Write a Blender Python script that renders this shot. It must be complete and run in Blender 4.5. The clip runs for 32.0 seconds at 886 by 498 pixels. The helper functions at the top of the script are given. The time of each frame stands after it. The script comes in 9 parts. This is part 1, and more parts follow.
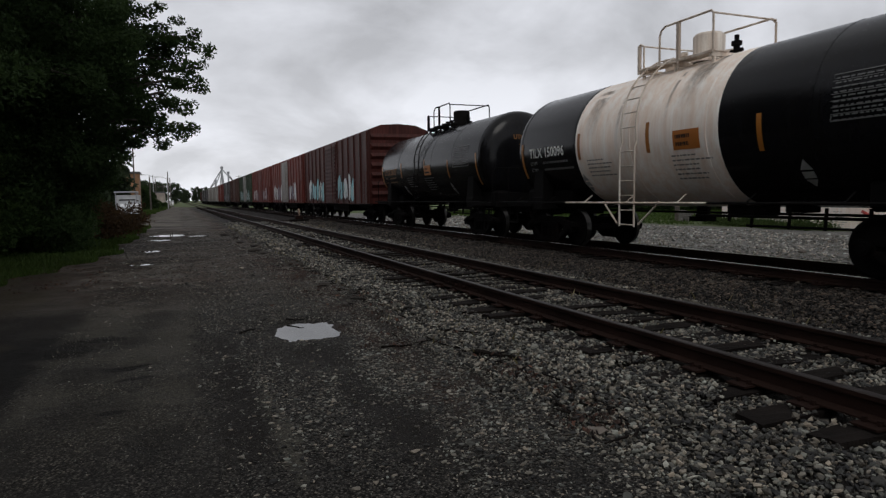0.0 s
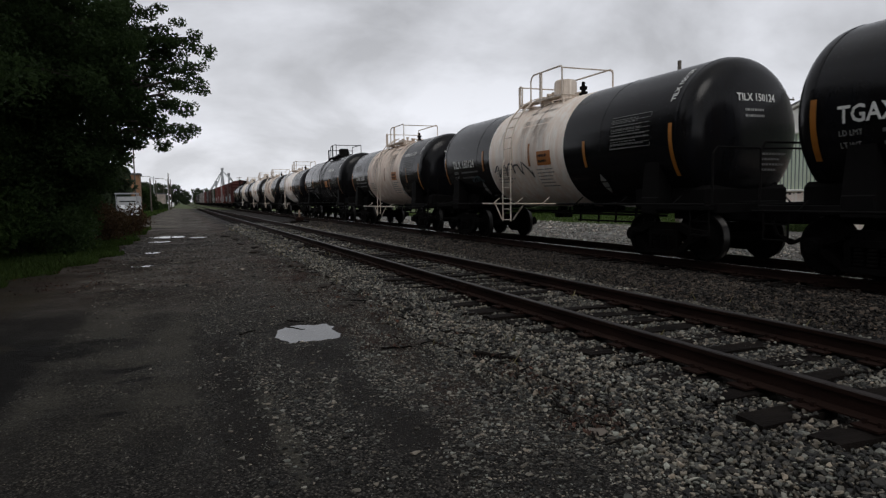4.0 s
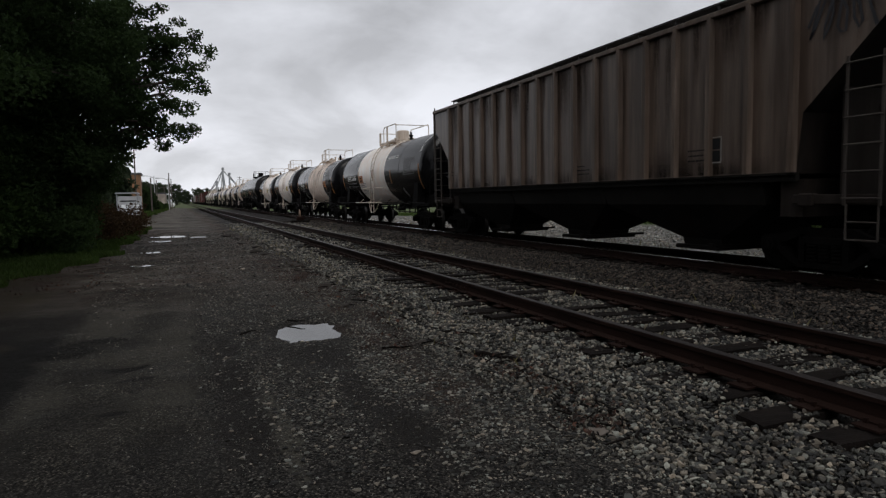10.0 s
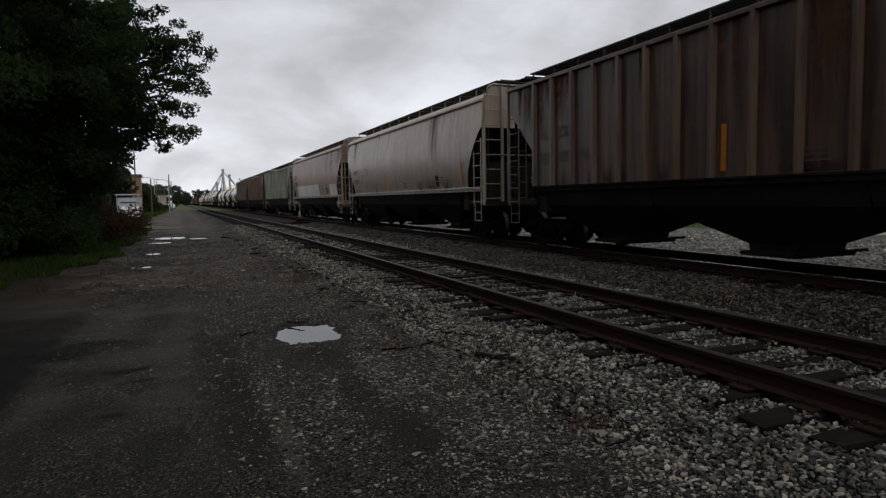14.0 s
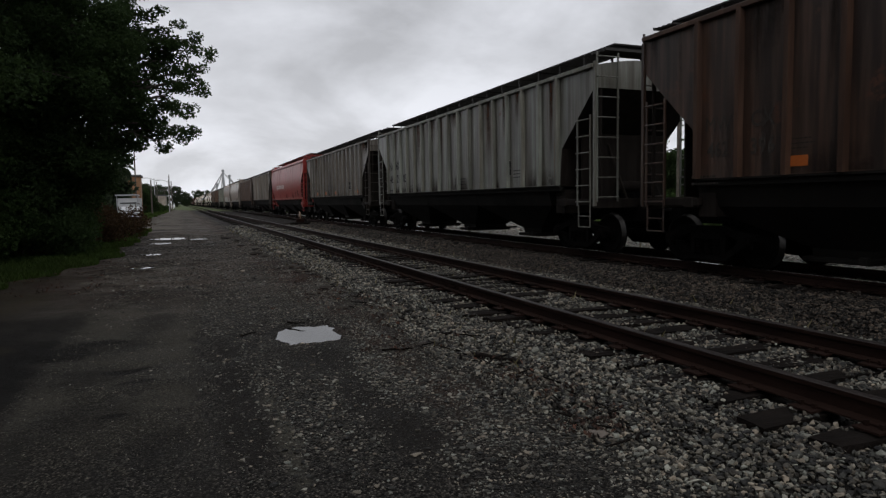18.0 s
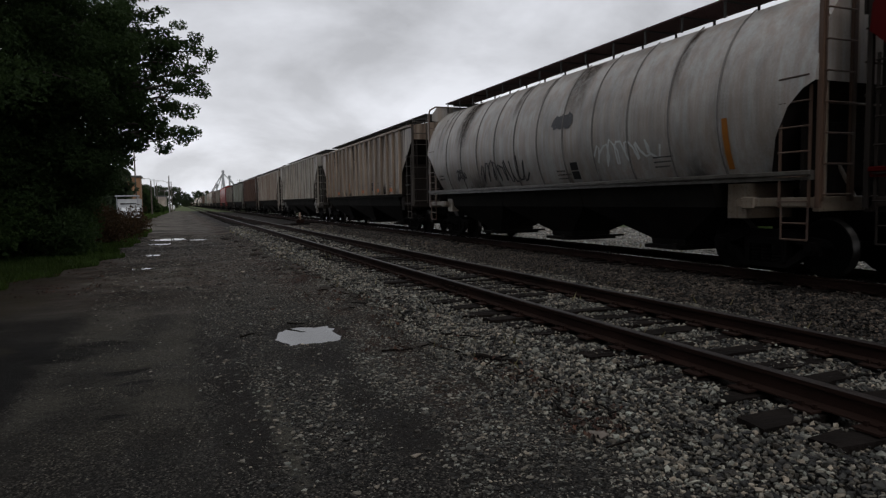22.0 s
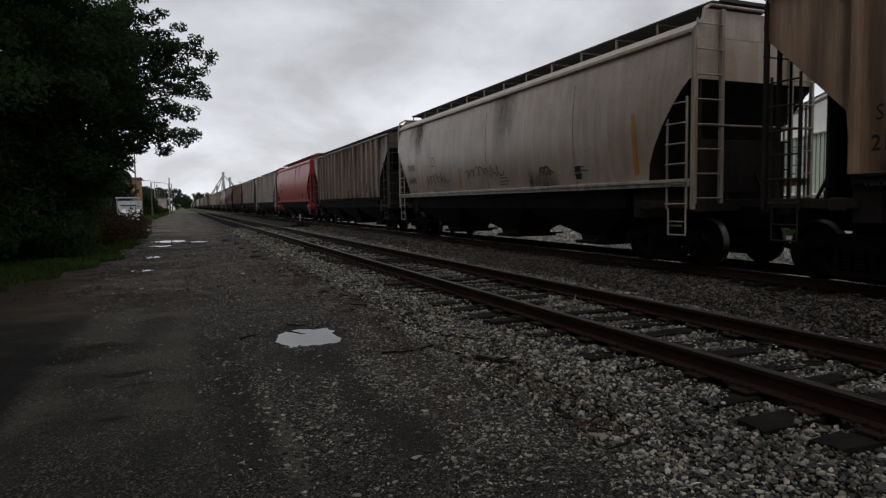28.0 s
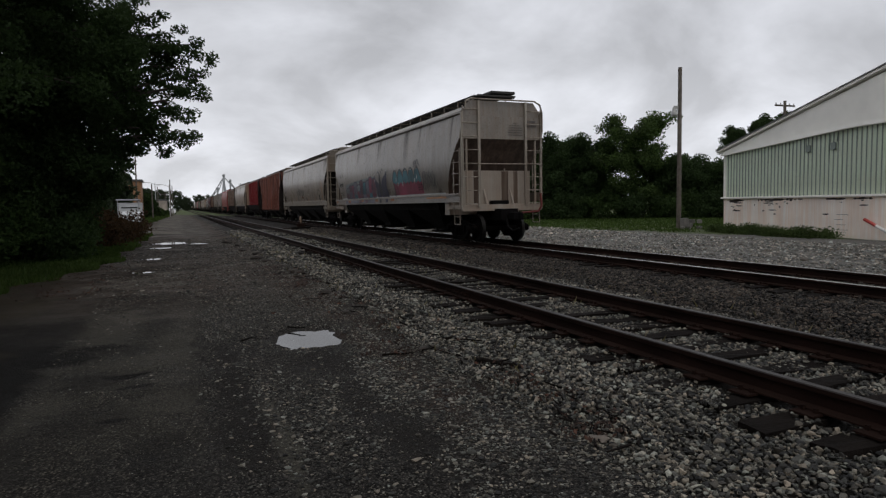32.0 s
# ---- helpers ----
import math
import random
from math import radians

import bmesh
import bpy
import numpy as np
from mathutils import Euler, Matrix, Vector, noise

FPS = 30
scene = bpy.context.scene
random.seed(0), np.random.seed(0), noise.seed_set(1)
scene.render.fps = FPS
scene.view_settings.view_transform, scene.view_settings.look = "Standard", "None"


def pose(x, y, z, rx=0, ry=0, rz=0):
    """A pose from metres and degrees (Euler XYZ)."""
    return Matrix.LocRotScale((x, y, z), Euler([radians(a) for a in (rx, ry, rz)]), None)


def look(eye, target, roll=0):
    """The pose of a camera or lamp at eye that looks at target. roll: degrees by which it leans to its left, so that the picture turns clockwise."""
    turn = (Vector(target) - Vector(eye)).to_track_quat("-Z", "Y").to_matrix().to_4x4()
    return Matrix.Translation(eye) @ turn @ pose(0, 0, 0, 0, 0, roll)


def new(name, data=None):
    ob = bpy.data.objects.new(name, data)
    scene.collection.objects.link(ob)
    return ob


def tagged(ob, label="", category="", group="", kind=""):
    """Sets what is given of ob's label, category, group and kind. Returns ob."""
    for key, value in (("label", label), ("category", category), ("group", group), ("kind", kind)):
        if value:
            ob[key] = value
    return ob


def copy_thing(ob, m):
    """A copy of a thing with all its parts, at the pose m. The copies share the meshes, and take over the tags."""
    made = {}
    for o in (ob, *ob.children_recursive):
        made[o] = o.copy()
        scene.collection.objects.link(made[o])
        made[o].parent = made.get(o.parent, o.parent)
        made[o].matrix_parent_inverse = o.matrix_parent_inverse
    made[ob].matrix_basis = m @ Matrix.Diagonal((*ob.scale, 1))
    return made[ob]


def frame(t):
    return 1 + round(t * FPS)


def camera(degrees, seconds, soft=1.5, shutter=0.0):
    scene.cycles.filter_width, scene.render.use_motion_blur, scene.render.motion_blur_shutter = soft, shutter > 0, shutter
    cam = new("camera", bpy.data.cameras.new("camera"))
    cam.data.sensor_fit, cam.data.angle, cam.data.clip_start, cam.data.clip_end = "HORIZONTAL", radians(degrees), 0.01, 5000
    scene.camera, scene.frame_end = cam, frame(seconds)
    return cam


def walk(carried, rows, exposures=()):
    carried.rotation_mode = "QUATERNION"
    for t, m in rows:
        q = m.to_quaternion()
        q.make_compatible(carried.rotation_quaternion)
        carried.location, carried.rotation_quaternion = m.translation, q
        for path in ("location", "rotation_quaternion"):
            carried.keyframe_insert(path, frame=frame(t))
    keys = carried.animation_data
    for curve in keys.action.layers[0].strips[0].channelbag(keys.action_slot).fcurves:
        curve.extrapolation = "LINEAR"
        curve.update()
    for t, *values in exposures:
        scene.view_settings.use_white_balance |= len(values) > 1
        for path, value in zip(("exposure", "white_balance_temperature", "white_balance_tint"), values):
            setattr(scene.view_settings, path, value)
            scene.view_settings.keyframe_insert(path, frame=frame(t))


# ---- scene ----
# ================================================================ camera
# Plan: x = across the tracks (away from the road), y = along the tracks, z up; the road lies at z = 0.
RAIL = 0.32            # top of the rails
SIDING_X = 4.82        # centre line of the empty siding
MAIN_X = 10.13         # centre line of the main track
SPEED = 21.22          # the train's speed, metres a second, towards +y
LENS = 69.61
TILT = 1.0 / 1127.7    # radians that one step of the tilt table stands for

cam = camera(LENS, 32.0, soft=1.3, shutter=0.025)
TILT_TABLE = [(0.0, -3.2, -1.5), (0.5, -4.6, -1.4), (1.0, -5.9, -1.4), (1.5, -5.4, -1.4), (2.0, -4.6, -1.5), (2.5, -3.7, -1.4),
              (3.0, -3.0, -1.1), (3.5, -1.7, -1.0), (5.5, 1.0, -0.3), (6.5, 1.8, -0.1), (7.5, 1.1, -0.1), (8.5, -0.3, 0.0),
              (9.5, -1.2, 0.0), (10.5, -1.2, 0.0), (11.5, -1.7, 0.0), (12.5, -0.4, 0.0), (13.5, 1.0, 0.0), (14.5, 1.7, 0.0),
              (16.5, 2.0, 0.0), (17.5, 1.9, 0.1), (18.5, 2.8, 0.0), (20.0, 2.8, 0.0), (21.5, 3.7, 0.0), (23.0, 3.5, -0.1),
              (24.0, 2.5, -0.2), (25.5, 1.8, -0.1), (27.5, 5.9, 0.1), (28.5, 7.8, 0.2), (29.5, 9.3, 0.4), (30.5, 9.7, 0.5),
              (31.5, 10.3, 0.8), (32.0, 10.5, 0.9)]
EYE = Vector((0.0, 0.0, 1.309 + RAIL))
PITCH, YAW, ROLL = radians(-4.061), radians(22.411), -0.971


def camera_rows():
    rows = []
    for t, dy, dx in TILT_TABLE:
        pitch = PITCH - (10.0 - dy) * TILT
        yaw = YAW - dx * TILT
        way = Vector((math.sin(yaw) * math.cos(pitch), math.cos(yaw) * math.cos(pitch), math.sin(pitch)))
        rows.append((t, look(EYE, EYE + way * 10, ROLL)))
    return rows


walk(cam, camera_rows())

# ================================================================ sky and light
SUN_HEIGHT, SUN_TURN = 52.0, 200.0


def make_world():
    world = bpy.data.worlds.new("overcast_sky")
    scene.world = world
    world.use_nodes = True
    nt = world.node_tree
    nt.nodes.clear()
    link = nt.links.new
    out = nt.nodes.new("ShaderNodeOutputWorld")
    bg = nt.nodes.new("ShaderNodeBackground")
    sky = nt.nodes.new("ShaderNodeTexSky")
    sky.sky_type = "NISHITA"
    sky.sun_disc = False
    sky.sun_elevation, sky.sun_rotation = radians(SUN_HEIGHT), radians(SUN_TURN)
    grey = nt.nodes.new("ShaderNodeRGBToBW")
    link(sky.outputs[0], grey.inputs[0])
    tc = nt.nodes.new("ShaderNodeTexCoord")
    sep = nt.nodes.new("ShaderNodeSeparateXYZ")
    link(tc.outputs["Generated"], sep.inputs[0])
    # clouds are stretched flat: the direction is divided by its height
    add = nt.nodes.new("ShaderNodeMath")
    add.operation = "ADD"
    add.inputs[1].default_value = 0.45
    link(sep.outputs["Z"], add.inputs[0])
    comb = nt.nodes.new("ShaderNodeCombineXYZ")
    for k, ax in enumerate("XY"):
        div = nt.nodes.new("ShaderNodeMath")
        div.operation = "DIVIDE"
        link(sep.outputs[ax], div.inputs[0])
        link(add.outputs[0], div.inputs[1])
        link(div.outputs[0], comb.inputs[k])
    n1 = nt.nodes.new("ShaderNodeTexNoise")
    n1.inputs["Scale"].default_value = 2.1
    n1.inputs["Detail"].default_value = 7.0
    n1.inputs["Roughness"].default_value = 0.54
    n1.inputs["Distortion"].default_value = 0.3
    link(comb.outputs[0], n1.inputs["Vector"])
    cloud = nt.nodes.new("ShaderNodeMapRange")
    cloud.inputs["From Min"].default_value = 0.40
    cloud.inputs["From Max"].default_value = 0.63
    cloud.inputs["To Min"].default_value = 0.75
    cloud.inputs["To Max"].default_value = 1.27
    link(n1.outputs["Fac"], cloud.inputs["Value"])
    ramp = nt.nodes.new("ShaderNodeValToRGB")
    ramp.color_ramp.interpolation = "EASE"
    e = ramp.color_ramp.elements
    e[0].position, e[0].color = 0.0, (0.695, 0.71, 0.76, 1)
    e[1].position, e[1].color = 1.0, (0.46, 0.465, 0.475, 1)
    for pos, v in ((0.10, 0.60), (0.24, 0.52), (0.40, 0.48), (0.62, 0.46)):
        k = e.new(pos)
        k.color = (v * 0.972, v, v * 1.085, 1)
    link(sep.outputs["Z"], ramp.inputs["Fac"])
    mul = nt.nodes.new("ShaderNodeMix")
    mul.data_type, mul.blend_type = "RGBA", "MULTIPLY"
    mul.inputs[0].default_value = 1.0
    link(ramp.outputs[0], mul.inputs[6])
    link(cloud.outputs[0], mul.inputs[7])
    # the cloud is thinnest down the line and thickens towards the back
    dot = nt.nodes.new("ShaderNodeVectorMath")
    dot.operation = "DOT_PRODUCT"
    dot.inputs[1].default_value = (0.40, 0.92, 0.0)
    link(tc.outputs["Generated"], dot.inputs[0])
    back = nt.nodes.new("ShaderNodeMapRange")
    back.interpolation_type = "SMOOTHSTEP"
    for key, v in (("From Min", -0.6), ("From Max", 0.75), ("To Min", 1.0), ("To Max", 1.0)):
        back.inputs[key].default_value = v
    link(dot.outputs["Value"], back.inputs["Value"])
    thick = nt.nodes.new("ShaderNodeMix")
    thick.data_type, thick.blend_type = "RGBA", "MULTIPLY"
    thick.inputs[0].default_value = 1.0
    link(mul.outputs[2], thick.inputs[6])
    link(back.outputs[0], thick.inputs[7])
    veil = nt.nodes.new("ShaderNodeMix")
    veil.data_type = "RGBA"
    veil.inputs[0].default_value = 0.03
    link(thick.outputs[2], veil.inputs[6])
    link(grey.outputs[0], veil.inputs[7])
    link(veil.outputs[2], bg.inputs["Color"])
    bg.inputs["Strength"].default_value = 1.0
    link(bg.outputs[0], out.inputs[0])


make_world()
sun = new("sun", bpy.data.lights.new("sun", "SUN"))
sun.data.energy, sun.data.angle, sun.data.color = 0.55, radians(25), (1.0, 0.97, 0.93)
_h, _a = radians(SUN_HEIGHT), radians(SUN_TURN)
sun.matrix_world = look((0, 0, 60), Vector((0, 0, 60)) - Vector((math.sin(_a) * math.cos(_h), math.cos(_a) * math.cos(_h), math.sin(_h))))
scene.view_settings.exposure = 0.0
# ================================================================ materials
def tree_of(name):
    m = bpy.data.materials.new(name)
    m.use_nodes = True
    nt = m.node_tree
    return m, nt, nt.nodes["Principled BSDF"]


def noise_node(nt, vec, scale, detail=4.0, rough=0.6):
    n = nt.nodes.new("ShaderNodeTexNoise")
    n.inputs["Scale"].default_value = scale
    n.inputs["Detail"].default_value = detail
    n.inputs["Roughness"].default_value = rough
    if vec is not None:
        nt.links.new(vec, n.inputs["Vector"])
    return n.outputs["Fac"]


def span(nt, fac, lo, hi, a=0.0, b=1.0):
    n = nt.nodes.new("ShaderNodeMapRange")
    for key, v in (("From Min", lo), ("From Max", hi), ("To Min", a), ("To Max", b)):
        n.inputs[key].default_value = v
    nt.links.new(fac, n.inputs["Value"])
    return n.outputs[0]


def blend(nt, fac, a, b, mode="MIX"):
    n = nt.nodes.new("ShaderNodeMix")
    n.data_type, n.blend_type = "RGBA", mode
    for k, v in ((0, fac), (6, a), (7, b)):
        if isinstance(v, (int, float)):
            n.inputs[k].default_value = v
        elif isinstance(v, tuple):
            n.inputs[k].default_value = (*v, 1)
        else:
            nt.links.new(v, n.inputs[k])
    return n.outputs[2]


def calc(nt, op, a, b=0.0):
    n = nt.nodes.new("ShaderNodeMath")
    n.operation = op
    for k, v in ((0, a), (1, b)):
        if isinstance(v, (int, float)):
            n.inputs[k].default_value = v
        else:
            nt.links.new(v, n.inputs[k])
    return n.outputs[0]


def surface(name, base, rough=0.7, metal=0.0, var=0.3, coarse=0.9, fine=30.0, bump=0.15, streak=None, amount=0.5, rust=None,
            rust_at=0.62, wet=0.0, shift=True, island=0.0, spec=0.5, ripple=0.0, drip=(0.8, 1.1)):
    """Paint, metal or stone: two scales of variation, streaks that run down, patches of rust, fine relief."""
    m, nt, bsdf = tree_of(name)
    tc = nt.nodes.new("ShaderNodeTexCoord")
    vec = tc.outputs["Object"]
    if shift:
        info = nt.nodes.new("ShaderNodeObjectInfo")
        add = nt.nodes.new("ShaderNodeVectorMath")
        add.operation = "ADD"
        comb = nt.nodes.new("ShaderNodeCombineXYZ")
        nt.links.new(calc(nt, "MULTIPLY", info.outputs["Random"], 40.0), comb.inputs[0])
        nt.links.new(vec, add.inputs[0])
        nt.links.new(comb.outputs[0], add.inputs[1])
        vec = add.outputs[0]
    big = noise_node(nt, vec, coarse, 3.0)
    small = noise_node(nt, vec, fine, 3.0)
    dark = tuple(c * (1 - var) for c in base)
    light = tuple(min(1, c * (1 + var)) for c in base)
    col = blend(nt, span(nt, big, 0.3, 0.7), dark, light)
    grain = blend(nt, 0.35 * min(1, var * 3), col, blend(nt, span(nt, small, 0.25, 0.75), (0.35,) * 3, (1.35,) * 3), "MULTIPLY")
    col = grain
    if streak:
        mp = nt.nodes.new("ShaderNodeMapping")
        mp.inputs["Scale"].default_value = (2.6, 2.6, 0.16)
        nt.links.new(vec, mp.inputs["Vector"])
        s = noise_node(nt, mp.outputs[0], 1.7, 5.0, 0.65)
        col = blend(nt, calc(nt, "MULTIPLY", span(nt, s, 0.40, 0.62), amount), col, streak)
        mq = nt.nodes.new("ShaderNodeMapping")
        mq.inputs["Scale"].default_value = (3.2, 3.2, 0.2)
        nt.links.new(vec, mq.inputs["Vector"])
        runs = noise_node(nt, mq.outputs[0], 1.6, 4.0, 0.6)
        lo = (drip[0], drip[0] * 0.90, drip[0] * 0.83)
        col = blend(nt, 1.0, col, blend(nt, span(nt, runs, 0.38, 0.62), lo, (drip[1],) * 3), "MULTIPLY")
        mf = nt.nodes.new("ShaderNodeMapping")
        mf.inputs["Scale"].default_value = (11.0, 11.0, 0.45)
        nt.links.new(vec, mf.inputs["Vector"])
        thin = noise_node(nt, mf.outputs[0], 1.5, 6.0, 0.7)
        low = 0.45 * drip[0] + 0.55
        col = blend(nt, 1.0, col, blend(nt, span(nt, thin, 0.36, 0.60), (low, low * 0.95, low * 0.91), (1.05,) * 3), "MULTIPLY")
    if rust:
        r = noise_node(nt, vec, 1.6, 7.0, 0.72)
        col = blend(nt, span(nt, r, rust_at, rust_at + 0.07), col, rust)
    if island:
        geo = nt.nodes.new("ShaderNodeNewGeometry")
        own = geo.outputs["Random Per Island"]
        col = blend(nt, 1.0, col, blend(nt, calc(nt, "POWER", own, 2.6), (1 - island,) * 3, (1 + 2.1 * island,) * 3), "MULTIPLY")
        # some pieces are browner, some bluer than the rest
        hue = calc(nt, "FRACT", calc(nt, "MULTIPLY", own, 57.0))
        col = blend(nt, 1.0, col, blend(nt, hue, (1.15, 1.0, 0.88), (0.93, 1.02, 1.03)), "MULTIPLY")
    nt.links.new(col, bsdf.inputs["Base Color"])
    nt.links.new(span(nt, small, 0.2, 0.8, max(0.02, rough - 0.12), min(1, rough + 0.12)), bsdf.inputs["Roughness"])
    bsdf.inputs["Metallic"].default_value = metal
    bsdf.inputs["Specular IOR Level"].default_value = spec
    if wet:
        bsdf.inputs["Coat Weight"].default_value = wet
        bsdf.inputs["Coat Roughness"].default_value = 0.25
    if bump:
        b = nt.nodes.new("ShaderNodeBump")
        b.inputs["Strength"].default_value = bump
        b.inputs["Distance"].default_value = 0.02
        nt.links.new(small, b.inputs["Height"])
        if ripple:
            # sheet metal that has buckled between its frames
            mr = nt.nodes.new("ShaderNodeMapping")
            mr.inputs["Scale"].default_value = (1.5, 1.5, 0.05)
            nt.links.new(vec, mr.inputs["Vector"])
            b2 = nt.nodes.new("ShaderNodeBump")
            b2.inputs["Strength"].default_value = ripple
            b2.inputs["Distance"].default_value = 0.12
            nt.links.new(noise_node(nt, mr.outputs[0], 1.2, 3.0, 0.5), b2.inputs["Height"])
            nt.links.new(b2.outputs[0], b.inputs["Normal"])
        nt.links.new(b.outputs[0], bsdf.inputs["Normal"])
    return m


PAINTS = {}


def paint(name, base, **kw):
    if name not in PAINTS:
        PAINTS[name] = surface(name, base, **kw)
    return PAINTS[name]


tank_black = surface("tank_black", (0.0060, 0.0064, 0.0082), rough=0.20, var=0.25, bump=0.0, streak=(0.010, 0.0095, 0.009), amount=0.3, spec=0.20, drip=(0.9, 1.05))
tank_white = surface("tank_white", (0.90, 0.85, 0.79), rough=0.42, var=0.06, bump=0.03, streak=(0.70, 0.61, 0.52), amount=0.2, drip=(0.95, 1.03))
tank_clean = surface("tank_clean_white", (0.93, 0.91, 0.88), rough=0.40, var=0.03, bump=0.02, streak=(0.84, 0.81, 0.77), amount=0.08, drip=(0.985, 1.01))
tank_stain = surface("tank_stained_white", (0.87, 0.78, 0.70), rough=0.5, var=0.09, bump=0.04, streak=(0.60, 0.45, 0.35), amount=0.32, drip=(0.86, 1.04))
rail_white = surface("railing_white", (0.74, 0.69, 0.62), rough=0.5, var=0.2, streak=(0.30, 0.22, 0.16), amount=0.5)
# near-black throughout: underframes, trucks and wheels
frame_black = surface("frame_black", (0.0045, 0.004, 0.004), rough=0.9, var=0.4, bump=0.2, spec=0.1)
truck_black = surface("truck_black", (0.0045, 0.004, 0.0038), rough=0.95, var=0.5, bump=0.3, rust=(0.008, 0.006, 0.005), rust_at=0.58, spec=0.06)
# grime of the car ends, darkened further for the shade in their recesses
end_grime_shade = surface("end_grime_shade", (0.017, 0.0135, 0.0115), rough=0.9, var=0.4, bump=0.15, spec=0.2, streak=(0.010, 0.008, 0.007), amount=0.7)
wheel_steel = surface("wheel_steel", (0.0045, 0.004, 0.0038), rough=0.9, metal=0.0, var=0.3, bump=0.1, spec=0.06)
tread_steel = surface("tread_steel", (0.055, 0.052, 0.050), rough=0.35, metal=1.0, var=0.15, bump=0.03)
stencil_white = surface("stencil_white", (0.72, 0.72, 0.70), rough=0.6, var=0.15, bump=0.0)
stencil_black = surface("stencil_black", (0.016, 0.016, 0.017), rough=0.7, var=0.2, bump=0.0, spec=0.2)
reflector = surface("reflector_amber", (0.34, 0.125, 0.014), rough=0.4, var=0.25, bump=0.0)
label_orange = surface("label_orange", (0.42, 0.14, 0.018), rough=0.5, var=0.15, bump=0.0)
label_yellow = surface("label_yellow", (0.62, 0.42, 0.03), rough=0.5, var=0.15, bump=0.0)
stencil_gold = surface("stencil_amber", (0.22, 0.085, 0.014), rough=0.6, var=0.15, bump=0.0)
walkway_dark = surface("walkway_dark", (0.030, 0.028, 0.027), rough=0.8, var=0.3)
walkway_red = surface("walkway_dark_red", (0.045, 0.017, 0.015), rough=0.8, var=0.3)
galvanised = surface("galvanised", (0.34, 0.34, 0.33), rough=0.5, metal=0.5, var=0.2)
rail_rust = surface("rail_rust", (0.0185, 0.0090, 0.0066), rough=0.9, spec=0.12, var=0.4, fine=60, bump=0.3, shift=False)
rail_head = surface("rail_head_worn", (0.026, 0.020, 0.018), rough=0.5, metal=0.5, var=0.35, shift=False)
rail_shine = surface("rail_head_polished", (0.50, 0.48, 0.46), rough=0.25, metal=1.0, var=0.15, bump=0.02, shift=False)
tie_wood = surface("tie_wood", (0.0098, 0.0076, 0.0066), rough=0.95, var=0.5, coarse=3, fine=45, bump=0.6, spec=0.1)
stone_grey = surface("ballast_stone", (0.100, 0.095, 0.082), rough=0.6, spec=0.45, var=0.4, coarse=2.0, fine=60, bump=0.3, shift=False, island=0.98)
# grimy stone, with the shade beside the train put into the colour too
stone_dark = surface("ballast_stone_grimy_shaded", (0.037, 0.0305, 0.0255), rough=0.7, spec=0.3, var=0.4, coarse=2.0, fine=60, bump=0.3, shift=False, island=0.98)
stone_road = surface("road_stone", (0.088, 0.085, 0.075), rough=0.65, spec=0.35, var=0.4, coarse=2.0, fine=60, bump=0.3, shift=False, island=0.95)
bark = surface("bark", (0.050, 0.040, 0.032), rough=0.9, var=0.4, coarse=4, fine=30, bump=0.6)
weathered_wood = surface("weathered_wood", (0.10, 0.085, 0.07), rough=0.85, var=0.4, coarse=3, fine=40, bump=0.5)


def leaf_material(name, base, tint):
    m, nt, bsdf = tree_of(name)
    geo = nt.nodes.new("ShaderNodeNewGeometry")
    info = nt.nodes.new("ShaderNodeTexCoord")
    n = noise_node(nt, info.outputs["Object"], 0.6, 3.0)
    col = blend(nt, geo.outputs["Random Per Island"], base, tint)
    col = blend(nt, 1.0, col, blend(nt, span(nt, n, 0.3, 0.7), (0.6,) * 3, (1.3,) * 3), "MULTIPLY")
    nt.links.new(col, bsdf.inputs["Base Color"])
    bsdf.inputs["Roughness"].default_value = 0.6
    bsdf.inputs["Specular IOR Level"].default_value = 0.06
    # thin blades let some of the light through
    thin = nt.nodes.new("ShaderNodeBsdfTranslucent")
    nt.links.new(blend(nt, 1.0, col, (1.5, 1.55, 1.15), "MULTIPLY"), thin.inputs["Color"])
    mix = nt.nodes.new("ShaderNodeMixShader")
    mix.inputs[0].default_value = 0.38
    nt.links.new(bsdf.outputs[0], mix.inputs[1])
    nt.links.new(thin.outputs[0], mix.inputs[2])
    nt.links.new(mix.outputs[0], nt.nodes["Material Output"].inputs["Surface"])
    return m


leaf_dark = leaf_material("leaf_dark", (0.029, 0.048, 0.020), (0.036, 0.058, 0.022))
leaf_mid = leaf_material("leaf_mid", (0.022, 0.042, 0.014), (0.052, 0.082, 0.026))
leaf_rust = leaf_material("leaf_russet", (0.036, 0.024, 0.015), (0.066, 0.038, 0.022))
leaf_far = leaf_material("leaf_far", (0.034, 0.048, 0.030), (0.056, 0.074, 0.044))
grass_blade = leaf_material("grass_blade", (0.030, 0.056, 0.013), (0.064, 0.094, 0.027))
dry_blade = leaf_material("dry_grass_blade", (0.10, 0.085, 0.05), (0.17, 0.15, 0.09))


def water_material():
    m, nt, bsdf = tree_of("puddle_water")
    bsdf.inputs["Base Color"].default_value = (0.02, 0.02, 0.018, 1)
    bsdf.inputs["Roughness"].default_value = 0.02
    bsdf.inputs["IOR"].default_value = 1.5
    bsdf.inputs["Specular IOR Level"].default_value = 0.5
    tc = nt.nodes.new("ShaderNodeTexCoord")
    b = nt.nodes.new("ShaderNodeBump")
    b.inputs["Strength"].default_value = 0.01
    nt.links.new(noise_node(nt, tc.outputs["Object"], 6.0), b.inputs["Height"])
    nt.links.new(b.outputs[0], bsdf.inputs["Normal"])
    return m


puddle_water = water_material()


